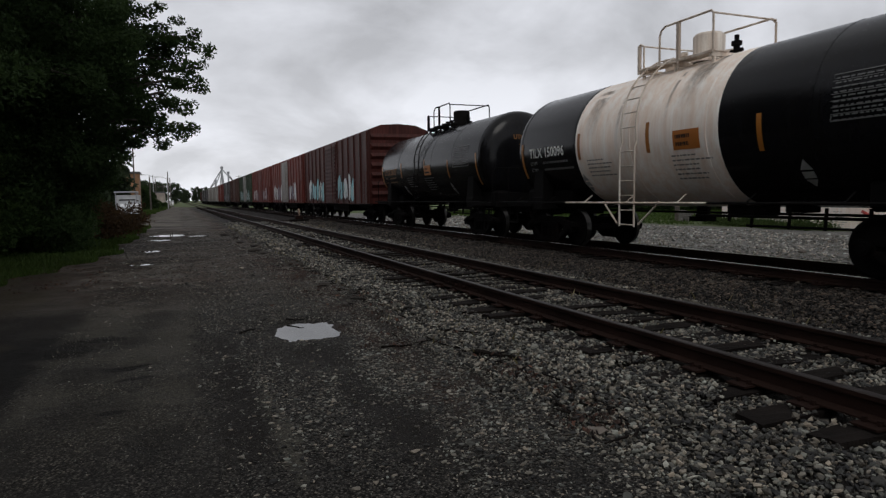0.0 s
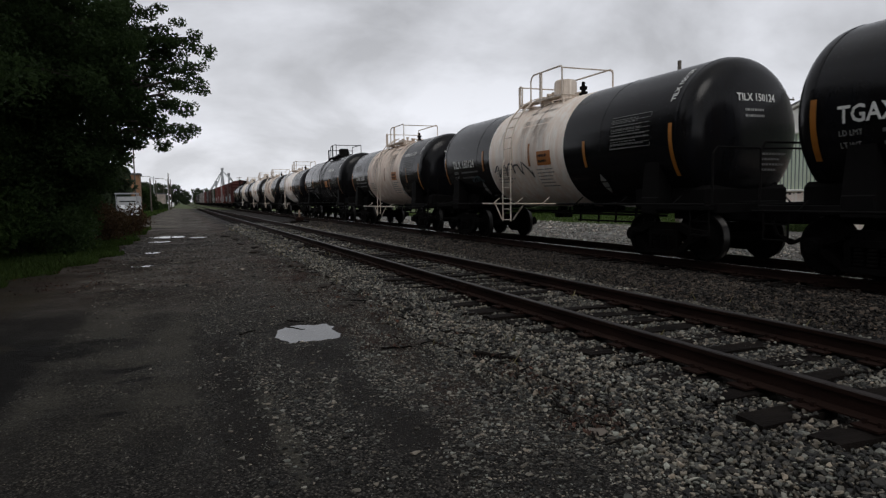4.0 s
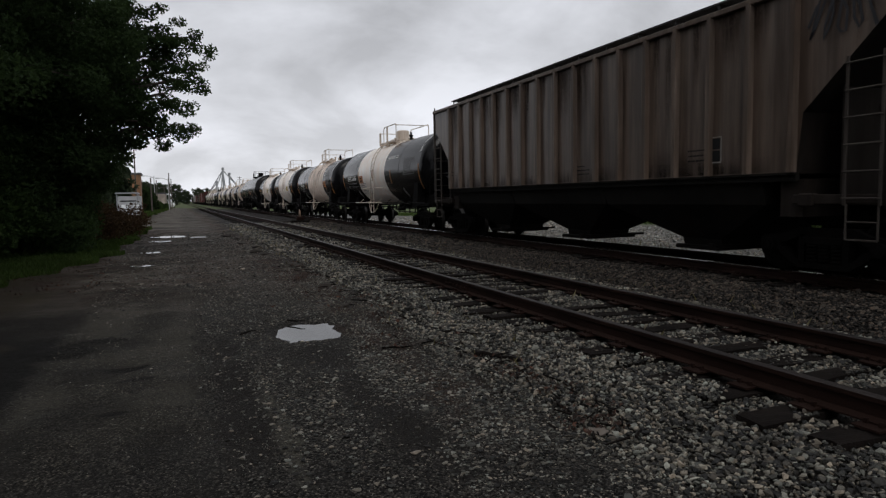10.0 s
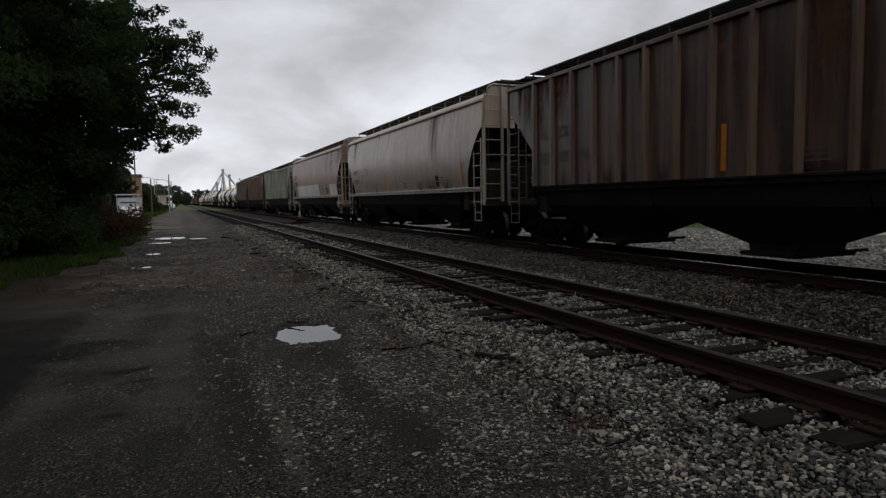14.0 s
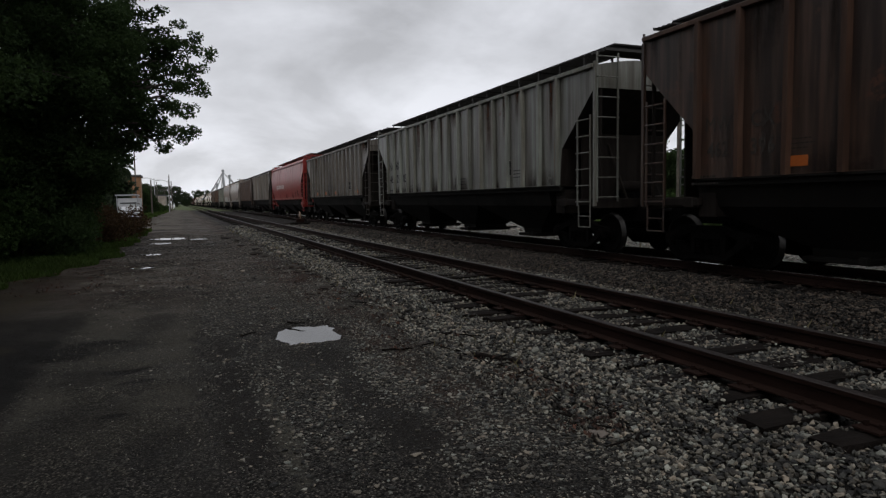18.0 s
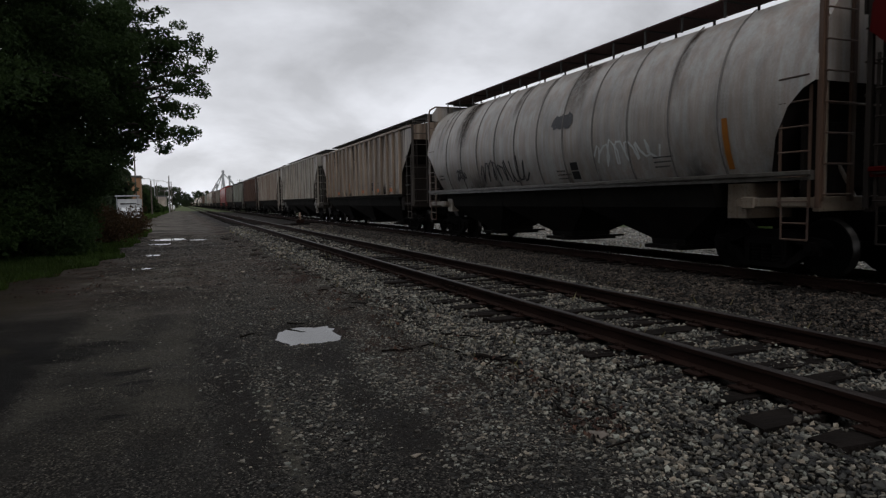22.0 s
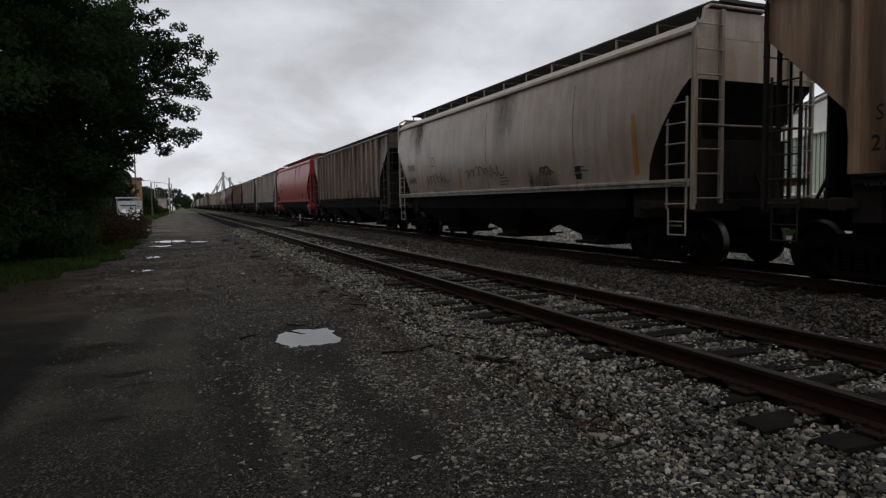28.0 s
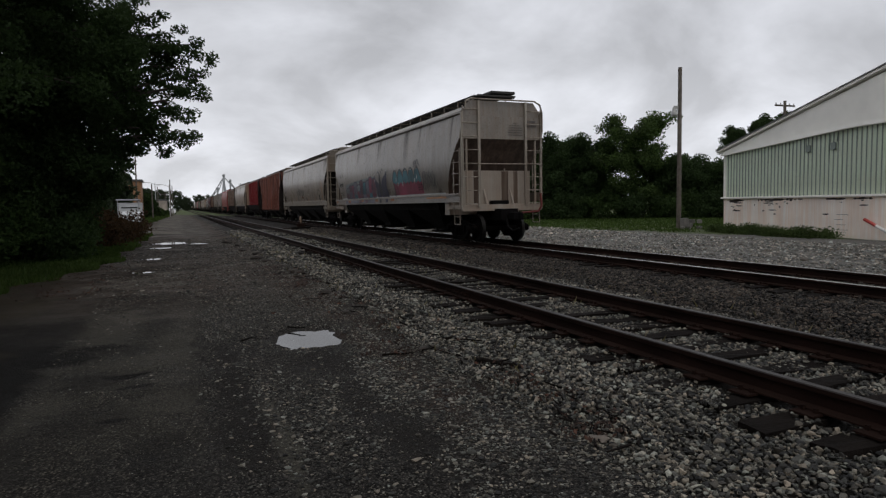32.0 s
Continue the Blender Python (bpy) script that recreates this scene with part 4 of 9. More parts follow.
def hull_mesh(half, wall, cut, eave, crown, nz=8, rows=None):
    """Closed body: two sides, a cambered roof, and sloping end sheets where the lower edge rises."""
    xs = rows or sorted({*[-half + half * 2 * i / 24 for i in range(25)], *[s * (half - d) for s in (-1, 1) for d in (0.0, 0.2, 0.45, 0.7, 0.95, 1.1, 1.2, 1.299, 1.301, 1.40)]})
    ring = []
    for x in xs:
        zb = cut(half - abs(x))
        prof = [(-wall(zb + (eave - zb) * i / nz), zb + (eave - zb) * i / nz) for i in range(nz + 1)]
        w = wall(eave)
        roof = [(-w + 2 * w * i / 8, eave + (crown - eave) * math.sin(math.pi * i / 8)) for i in range(1, 8)]
        ring.append([(x, y, z) for y, z in prof + roof + [(-a, b) for a, b in reversed(prof)]])
    n = len(ring[0])
    g = Geo()
    pts = [p for r in ring for p in r]
    faces = [(i * n + k, i * n + k + 1, (i + 1) * n + k + 1, (i + 1) * n + k) for i in range(len(xs) - 1) for k in range(n - 1)]
    g.add(pts, faces, 0, nz > 1)
    g.add(pts, [(i * n + n - 1, i * n, (i + 1) * n, (i + 1) * n + n - 1) for i in range(len(xs) - 1)], 1)
    g.add(pts, [tuple(range(n)), tuple(range((len(xs) - 1) * n, len(xs) * n))])
    return g


def bay_mesh(w_top, width=1.42):
    """A wedge-shaped discharge bay with its gate, open at the top."""
    g = Geo()
    rows = ((1.62, width + 0.04, w_top / 2), (1.10, width * 0.92, w_top / 2 - 0.02), (0.42, 0.60, 0.50), (0.27, 0.58, 0.48))
    for (za, wa, ha), (zb, wb, hb) in zip(rows, rows[1:]):
        pts = [(sx * h, sy * w, z) for z, w, h in ((za, wa, ha), (zb, wb, hb)) for sx, sy in ((-1, -1), (1, -1), (1, 1), (-1, 1))]
        g.add(pts, [(0, 1, 5, 4), (1, 2, 6, 5), (2, 3, 7, 6), (3, 0, 4, 7)])
    g.box(-0.58, 0.58, -0.74, 0.74, 0.21, 0.29, cut=0.02)
    g.rod((0.62, -0.95, 0.30), (0.62, 0.95, 0.30), 0.03, 6)
    g.box(0.56, 0.68, -1.0, -0.92, 0.24, 0.36)
    return g


def platform_mesh(half, s):
    """End platform with bolster and sloping struts."""
    g = Geo()
    a, b = half - 1.45, half + 0.05
    g.box(a, b, -1.5, -1.36, 1.12, 1.26, cut=0.01)
    g.box(a, b, 1.36, 1.5, 1.12, 1.26, cut=0.01)
    g.box(b - 0.12, b, -1.5, 1.5, 1.05, 1.27, cut=0.01)
    g.box(a + 0.1, b - 0.2, -0.55, 0.55, 1.08, 1.2)
    g.box(a - 0.3, a + 0.1, -1.38, 1.38, 0.92, 1.50)
    g.box(a + 0.1, a + 0.36, -1.52, -1.40, 1.08, 1.28, cut=0.02)
    g.box(a + 0.1, a + 0.36, 1.40, 1.52, 1.08, 1.28, cut=0.02)
    for y in (-0.5, 0.5):
        g.rod((b - 0.15, y, 1.2), (a + 0.6, y, 2.6), 0.03, 6)
        g.rod((b - 0.1, y * 2.6, 1.2), (b - 0.1, y * 2.6, 3.9), 0.04, 6)
    g.rod((half - 0.9, -0.3, 1.55), (half - 0.9, 0.75, 1.55), 0.16, 12)
    return g


def corner_post_mesh(z0=1.1, z1=4.30):
    return Geo().box(-0.035, 0.035, -0.03, 0.03, z0, z1)


def rib_mesh(z0, z1, depth=0.095):
    g = Geo()
    a, b = 0.066, 0.042
    pts = [(x, y, z) for z in (z0, z1) for x, y in ((-a, 0), (-b, -depth), (b, -depth), (a, 0))]
    g.add(pts, [(0, 1, 5, 4), (1, 2, 6, 5), (2, 3, 7, 6), (0, 3, 2, 1), (4, 5, 6, 7), (3, 0, 4, 7)])
    return g


def roof_walk_mesh(half, y0, y1, z):
    """Open grating: long bars and cross bars."""
    g = Geo()
    n = 12
    for k in range(n + 1):
        y = y0 + (y1 - y0) * k / n
        g.box(-half, half, y - 0.016, y + 0.016, z - 0.035, z)
    m = int(half * 2 / 0.06)
    for k in range(m + 1):
        x = -half + 2 * half * k / m
        g.box(x - 0.012, x + 0.012, y0, y1, z - 0.028, z - 0.006)
    return g


def walk_post_mesh(y0, y1, z0, z):
    """A bent bracket that carries the roof walk."""
    g = Geo()
    g.box(-0.022, 0.022, y0, y0 + 0.03, z0, z)
    g.box(-0.022, 0.022, y1 - 0.03, y1, z0, z)
    g.box(-0.02, 0.02, y0, y1, z - 0.06, z - 0.035)
    return g


def add_walk_posts(root, half, y0, y1, z0, z, step, material):
    m = int(2 * half / step)
    for k in range(m + 1):
        part("walk_post", shared(("walk_post", z), lambda: walk_post_mesh(y0, y1, z0, z)), material, root, at=pose(-half + 2 * half * k / m, 0, 0))


def crossover_mesh(half, y0, y1, z):
    """Platform at the end of the roof: one slotted plate with turned-up edges."""
    g = Geo()
    xs = [half - 0.52 + 0.54 * k / 12 for k in range(13)]
    pts = [(x, y, z - (0.022 if k in (1, 4, 7, 10) else 0.0)) for y in (y0, y1) for k, x in enumerate(xs)]
    n = len(xs)
    pts = [(x, y, z + 0.03) for x, y, z in (pts[0], pts[n])] + pts + [(x, y, z + 0.03) for x, y, z in (pts[n - 1], pts[-1])]
    low = [(x, y, z - 0.03) for x, y, z in pts]
    rows = [0] + [2 + k for k in range(n)] + [2 + 2 * n]
    ends = [1] + [2 + n + k for k in range(n)] + [3 + 2 * n]
    m = len(pts)
    faces = []
    for a, b, c, d in zip(rows, rows[1:], ends[1:], ends):
        faces += [(a, b, c, d), (d + m, c + m, b + m, a + m), (a + m, b + m, b, a), (d, c, c + m, d + m)]
    faces += [(rows[0], ends[0], ends[0] + m, rows[0] + m), (ends[-1], rows[-1], rows[-1] + m, ends[-1] + m)]
    return g.add(pts + low, faces)


def hatches_mesh(half):
    g = Geo()
    n = 4
    for k in range(n):
        xa = -half + 0.8 + (2 * half - 1.6) * k / n
        xb = xa + (2 * half - 1.6) / n - 0.15
        g.box(xa, xb, 0.05, 0.62, 4.50, 4.70, cut=0.03)
    return g


def hopper(y32, length, kind, colour, label, ribs=15, walk="low", decals=None, half_trim=0.85, end_colour=None, sill=None, post=None, slope=None, rib=None, plat=None, rib_end=1.45, top=4.25, runs=None, foot=1.58, bays=3, pitch=None, front=None):
    """A covered hopper car. kind: ribbed, smooth or drum."""
    root = new("covered_hopper_car")
    tagged(root, label, "hopper car", group="freight train")
    half = round((length / 2 - half_trim) * 4) / 4
    wall, cut = {"ribbed": (flat_wall, cut_straight), "smooth": (curved_wall, cut_curved), "drum": (drum_wall, cut_drum)}[kind]
    if foot < 1.5:
        # deep sides: the plates reach down to the level of the platforms
        cut = lambda d: foot if d >= 1.40 else cut_straight(d)
    eave, crown = (top, top + 0.18) if kind == "ribbed" else ((4.40, 4.56) if kind == "smooth" else (4.45, 4.62))
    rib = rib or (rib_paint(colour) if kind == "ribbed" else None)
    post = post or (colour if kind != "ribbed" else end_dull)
    # slope sheets: grime plus the shade of the end opening, both put into the colour
    part("body", shared(("hopper_hull", kind, half, eave, foot), lambda: hull_mesh(half, wall, cut, eave, crown, nz=1 if kind == "ribbed" else 10)), [colour, slope or end_grime_shade], root)
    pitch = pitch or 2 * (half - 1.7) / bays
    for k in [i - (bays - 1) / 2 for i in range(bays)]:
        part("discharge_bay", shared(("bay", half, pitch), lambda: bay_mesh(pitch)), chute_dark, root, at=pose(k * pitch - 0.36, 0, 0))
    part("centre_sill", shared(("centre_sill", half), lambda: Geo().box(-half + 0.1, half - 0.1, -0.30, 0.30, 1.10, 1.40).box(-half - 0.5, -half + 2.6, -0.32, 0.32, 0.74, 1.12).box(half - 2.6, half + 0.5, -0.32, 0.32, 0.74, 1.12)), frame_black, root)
    if kind == "ribbed":
        for k in range(ribs):
            x = -half + rib_end + 2 * (half - rib_end) * k / (ribs - 1)
            zb = round(cut(half - abs(x)) + 0.02, 2)
            for s in (-1, 1):
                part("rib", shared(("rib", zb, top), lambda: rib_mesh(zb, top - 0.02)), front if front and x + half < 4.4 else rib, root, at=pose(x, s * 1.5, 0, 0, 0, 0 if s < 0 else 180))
        for s in (-1, 1):
            g = shared(("top_chord", half), lambda: Geo().box(-half, half, -0.05, 0.04, -0.06, 0.03, cut=0.01))
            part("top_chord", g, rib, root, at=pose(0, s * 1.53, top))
            g = shared(("side_sill", half), lambda: Geo().box(-half + 1.4, half - 1.4, -0.03, 0.05, 1.46, 1.60, cut=0.01))
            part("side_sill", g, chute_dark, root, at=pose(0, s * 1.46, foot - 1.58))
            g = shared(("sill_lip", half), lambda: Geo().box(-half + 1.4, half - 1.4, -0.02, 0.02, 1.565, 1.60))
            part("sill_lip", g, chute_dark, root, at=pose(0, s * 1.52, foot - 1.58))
    else:
        for s in (-1, 1):
            low = 1.36 if bays == 4 else 1.52
            g = shared(("sill_plate", half, low), lambda: Geo().slab([(0.03, low), (0.03, 1.66), (-0.08, 1.66), (-0.10, 1.65), (-0.10, 1.60), (-0.06, 1.585), (-0.06, low)], -half + 0.05, half - 0.05, "x"))
            part("side_sill", g, sill or colour, root, at=pose(0, s * 1.50, 0, 0, 0, 0 if s < 0 else 180))
            w = wall(4.3)
            g = shared(("chord", kind, half), lambda: Geo().slab([(0.0, 4.22), (-0.03, 4.24), (-0.09, 4.28), (-0.09, 4.34), (0.10, 4.50), (0.16, 4.46)], -half, half, "x"))
            if kind == "smooth":
                part("top_chord", g, colour, root, at=pose(0, s * (w - 0.02), 0, 0, 0, 0 if s < 0 else 180))
        if kind == "drum":
            for k in range(13):
                x = -half + 0.6 + (2 * half - 1.2) * k / 12
                def hoop():
                    g = Geo()
                    line = [(1.62 + (4.5 - 1.62) * i / 14) for i in range(15)]
                    for sy in (-1,):
                        pts = [(a, sy * (drum_wall(z) + d), z) for z in line for a, d in ((-0.025, 0), (-0.015, 0.02), (0.015, 0.02), (0.025, 0))]
                        g.add(pts, [(i * 4 + j, i * 4 + j + 1, i * 4 + j + 5, i * 4 + j + 4) for i in range(14) for j in range(3)])
                    return g
                if half - abs(x) > 1.3:
                    for turn in (0, 180):
                        part("hoop", shared("hoop", hoop), hoop_grime, root, at=pose(x, 0, 0, 0, 0, turn))
    for s in (-1, 1):
        part("end_platform", shared(("platform", half), lambda: platform_mesh(half, 1)), plat or end_grime_shade, root, at=pose(0, 0, 0, 0, 0, 0 if s > 0 else 180))
        for sy in (-1, 1):
            part("corner_post", shared("corner_post", corner_post_mesh), post, root, at=pose(s * (half + 0.02), sy * 1.5, 0))
            part("side_ladder", shared("side_ladder", lambda: ladder_mesh(2.05, 0.5, 6)), post, root, at=pose(s * (half - 0.36) - 0.25 * sy * -1 if sy < 0 else s * (half - 0.36) + 0.25, sy * 1.53, 1.1, 0, 0, 0 if sy < 0 else 180))
            part("stirrup", shared("stirrup", stirrup_mesh), post, root, at=pose(s * (half - 0.36) - 0.22, sy * 1.52, 1.12))
            part("end_ladder", shared("end_ladder", lambda: ladder_mesh(3.3, 0.56, 8)), post, root, at=pose(s * (half + 0.06), {(1, -1): -1.47, (1, 1): 0.91, (-1, -1): -0.91, (-1, 1): 1.47}[(s, sy)], 1.2, 0, 0, 90 if s > 0 else -90))
    if walk == "high":
        z, y0, y1 = 4.90, -0.95, 0.30
        add_walk_posts(root, half - 0.25, y0, y1, 4.46, z, 1.25, post)
    else:
        z, y0, y1 = max(4.76, eave + 0.40), -0.86, 0.0
        add_walk_posts(root, half - 0.25, y0, y1, eave + 0.06, z, 1.05, walkway_dark)
    part("roof_walk", shared(("roof_walk", half, z), lambda: roof_walk_mesh(half - 0.1, y0, y1, z)), walkway_red if kind == "drum" else walkway_dark, root)
    for s in (-1, 1):
        part("roof_platform", shared(("crossover", half, z), lambda: crossover_mesh(half + 0.04, -1.25 if kind == "ribbed" else -0.92, 1.25 if kind == "ribbed" else 0.5, eave + 0.24 if kind == "ribbed" else z - 0.03)), walkway_dark, root, at=pose(0, 0, 0, 0, 0, 0 if s > 0 else 180))
    if kind == "ribbed":
        for s in (-1, 1):
            part("end_bulkhead", shared("end_bulkhead", lambda: Geo().box(-0.03, 0.03, -1.25, 1.25, 1.2, 2.80, cut=0.01)), end_grime_shade, root, at=pose(s * (half - 0.85), 0, 0))
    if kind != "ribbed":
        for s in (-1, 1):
            part("end_plate", shared("end_plate", lambda: Geo().box(-0.03, 0.03, -1.3, 1.3, 1.2, 2.42, cut=0.01)), end_colour or end_grime_shade, root, at=pose(s * (half - 0.42), 0, 0))
            part("roof_end_rail", shared("roof_end_rail", lambda: Geo().path([(0, -1.40, 4.40), (0, -1.36, 4.66), (0, -1.2, 4.74), (0, 1.2, 4.74), (0, 1.42, 4.62), (0, 1.5, 4.35), (0, 1.5, 3.7)], 0.03, 6)), post, root, at=pose(s * (half + 0.10), 0, 0, 0, 0, 0 if s > 0 else 180))
            part("roof_end_sheet", shared("roof_end_sheet", lambda: Geo().slab([(-1.38, 4.2), (1.38, 4.2), (1.38, 4.45), (1.2, 4.70), (-1.2, 4.70), (-1.38, 4.45)], -0.02, 0.0, "x")), colour, root, at=pose(s * (half + 0.005) + (0.02 if s < 0 else 0.0), 0, 0))
            for y in (-0.88, 0.88):
                part("end_post", shared("end_post", lambda: Geo().box(-0.03, 0.03, -0.04, 0.04, 1.2, 4.70)), post, root, at=pose(s * (half + 0.06), y, 0))
            part("cross_bar", shared("cross_bar", lambda: Geo().rod((0, -1.48, 2.62), (0, 1.48, 2.62), 0.02, 6)), post, root, at=pose(s * (half + 0.09), 0, 0))
    part("hatch_covers", shared(("hatches", half), lambda: hatches_mesh(half)), colour, root, at=pose(0, 0, eave - 4.40))
    part("brake_wheel", shared("brake_wheel", brake_wheel_mesh), post, root, at=pose(-half - 0.16, 0.95, 2.9, 0, 0, 180))
    add_ends(root, length / 2)
    for s in (-1, 1):
        add_truck(root, s * (half - 1.25))
    on = (lambda x, z: -wall(z) - 0.012)
    rng = random.Random(int(y32 * 10))
    RIB_PLACES[:] = [-half + rib_end + 2 * (half - rib_end) * k / (ribs - 1) for k in range(ribs)] if kind == "ribbed" else []
    weather(root, half - 0.15, lambda x, z: on(x, z) + 0.006, random.Random(int(y32 * 7)), foot + 0.04, eave - 0.04, *(runs or RUNS[kind]), lower=lambda x: cut(half - abs(x)) + 0.03)
    if decals:
        decals(root, half, on, rng)
    CARS.append((root, y32))
    return root


# ---------------------------------------------------------------- stains that run down a side
def run_material(name, colour, strength, rough=0.85):
    """A stain that is strongest where it starts and breaks up as it runs; its edges fade."""
    m, nt, bsdf = tree_of(name)
    uv = nt.nodes.new("ShaderNodeUVMap")
    sep = nt.nodes.new("ShaderNodeSeparateXYZ")
    nt.links.new(uv.outputs[0], sep.inputs[0])
    u, v = sep.outputs["X"], sep.outputs["Y"]
    bell = calc(nt, "MULTIPLY", calc(nt, "MULTIPLY", u, calc(nt, "SUBTRACT", 1.0, u)), 4.0)
    tc = nt.nodes.new("ShaderNodeTexCoord")
    mp = nt.nodes.new("ShaderNodeMapping")
    mp.inputs["Scale"].default_value = (9.0, 9.0, 0.9)
    nt.links.new(tc.outputs["Object"], mp.inputs["Vector"])
    n = noise_node(nt, mp.outputs[0], 1.0, 6.0, 0.7)
    spots = noise_node(nt, tc.outputs["Object"], 6.0, 6.0, 0.7)
    broken = calc(nt, "MULTIPLY", span(nt, n, 0.30, 0.52), span(nt, spots, 0.30, 0.52, 0.5, 1.0))
    fade = calc(nt, "POWER", v, 0.9)
    a = calc(nt, "MULTIPLY", calc(nt, "MULTIPLY", bell, fade), calc(nt, "MULTIPLY", broken, strength))
    nt.links.new(a, bsdf.inputs["Alpha"])
    nt.links.new(blend(nt, span(nt, spots, 0.3, 0.7), tuple(c * 0.6 for c in colour), tuple(c * 1.3 for c in colour)), bsdf.inputs["Base Color"])
    bsdf.inputs["Roughness"].default_value = rough
    bsdf.inputs["Specular IOR Level"].default_value = 0.15
    return m


run_soot = run_material("soot_runs", (0.014, 0.011, 0.009), 0.62)
run_rust = run_material("rust_runs", (0.075, 0.030, 0.013), 1.15)
run_brown = run_material("brown_runs", (0.034, 0.020, 0.013), 0.85)
run_faint = run_material("faint_runs", (0.050, 0.036, 0.027), 0.55)
# stain down from the roof, stain up from the sill, how many of each
RUNS = {"ribbed": (run_brown, 22, run_soot, 24), "smooth": (run_faint, 9, run_brown, 6), "drum": (run_brown, 8, run_soot, 8)}


def weather(root, half, on, rng, z0, z1, upper, n_up, under, n_low, lower=None, mid=0.0):
    """Runs of dirt and rust down the side that faces the road, and splashes above the sill."""
    for name, mt, n, down in (("roof_grime", upper, n_up, True), ("sill_grime", under, n_low, False)):
        pts, faces, uvs = [], [], []
        for _ in range(n):
            x, w = rng.uniform(-half, half), rng.choice((rng.uniform(0.08, 0.25), rng.uniform(0.3, 1.1)))
            h = rng.uniform(0.5, 2.3) if down else rng.uniform(0.15, 0.55)
            w *= 1.0 if down else 1.8
            x0, x1 = mid + max(-half, x - w / 2), mid + min(half, x + w / 2)
            foot = max(z0, lower(x0) if lower else z0, lower(x1) if lower else z0)
            a, b = (z1, max(foot, z1 - h)) if down else (foot, min(z1, foot + h))
            if abs(a - b) < 0.15 or (not down and foot > z0 + 0.1):
                continue
            k, m = len(pts), 6
            for i in range(m + 1):
                z = a + (b - a) * i / m
                pts += [(x0, on(x0, z), z), (x1, on(x1, z), z)]
            for i in range(m):
                q = (k + 2 * i, k + 2 * i + 1, k + 2 * i + 3, k + 2 * i + 2)
                faces.append(q if not down else q[::-1])
                t0, t1 = 1 - i / m, 1 - (i + 1) / m
                uv = [(0.0, t0), (1.0, t0), (1.0, t1), (0.0, t1)]
                uvs += uv if not down else uv[::-1]
        if not faces:
            continue
        me = bpy.data.meshes.new(name)
        me.from_pydata(pts, [], faces)
        layer = me.uv_layers.new(name="UVMap")
        layer.data.foreach_set("uv", [c for p in uvs for c in p])
        me.update()
        ob = part(name, me, mt, root)
        ob["kind"] = "stuff"


# ---------------------------------------------------------------- tank cars
TANK_R, TANK_Z = 1.41, 2.62
HEAD_D, HEAD_N = 0.56, 2.5     # depth and fullness of a tank's heads


def tube_mesh(x0, x1, r, head0=False, head1=False):
    rows = []
    turn = [math.pi / 2 * k / 12 for k in range(13)]
    # dished heads: a flat crown and a tight knuckle
    dish = [(HEAD_D * max(0.0, math.cos(a)) ** (2 / HEAD_N), max(0.001, r * math.sin(a) ** (2 / HEAD_N))) for a in turn]
    if head0:
        rows += [(x0 - d, q) for d, q in dish]
    else:
        rows.append((x0, r))
    if head1:
        rows += [(x1 + d, q) for d, q in reversed(dish)]
    else:
        rows.append((x1, r))
    return Geo().lathe("x", (0, 0, 0), rows, 48)


def ring_mesh(r, w=0.035, d=0.02):
    return Geo().lathe("x", (0, 0, 0), [(-w, r), (-w, r + d), (w, r + d), (w, r)], 48, smooth=False)


def stub_sill_mesh(half):
    return Geo().box(half - 2.6, half - 0.45, -0.34, 0.34, 0.78, 1.15, cut=0.02)


def saddle_mesh(half):
    """Body bolster with the two webs that carry the shell."""
    g = Geo()
    xb = half - 2.12
    g.box(xb - 0.25, xb + 0.25, -1.42, 1.42, 0.92, 1.25, cut=0.02)
    for y in (-1, 1):
        g.add([(xb - 0.25, y * 1.40, 1.2), (xb + 0.25, y * 1.40, 1.2), (xb + 0.2, y * 1.36, 1.95), (xb - 0.2, y * 1.36, 1.95),
               (xb - 0.25, y * 1.1, 1.2), (xb + 0.25, y * 1.1, 1.2), (xb + 0.2, y * 1.0, 1.95), (xb - 0.2, y * 1.0, 1.95)],
              [(0, 1, 2, 3), (4, 5, 6, 7), (0, 1, 5, 4), (1, 2, 6, 5), (3, 0, 4, 7), (2, 3, 7, 6)])
    return g


def end_sill_mesh(half):
    g = Geo()
    g.box(half - 0.55, half - 0.42, -1.35, 1.35, 0.95, 1.12, cut=0.01)
    for y in (-1.375, 1.375):
        g.box(half - 1.9, half - 0.5, y - 0.075, y + 0.075, 1.00, 1.10, cut=0.01)
    return g


def hand_rail_mesh(x0, x1):
    """The running board's pipe with its brackets to the shell."""
    g = Geo()
    g.path([(x0, 0, 1.16), (x1, 0, 1.16)], 0.022, 6)
    n = max(1, round((x1 - x0) / 1.5))
    for k in range(n):
        x = x0 + (x1 - x0) * (k + 0.5) / n
        g.rod((x, 0, 1.16), (x, 0.22, 1.32), 0.014, 5)
    return g


def end_rail_mesh():
    g = Geo()
    g.path([(0, -1.4, 1.1), (0, -1.4, 2.0), (0, -1.3, 2.12), (0, 1.3, 2.12), (0, 1.4, 2.0), (0, 1.4, 1.1)], 0.02, 6)
    return g


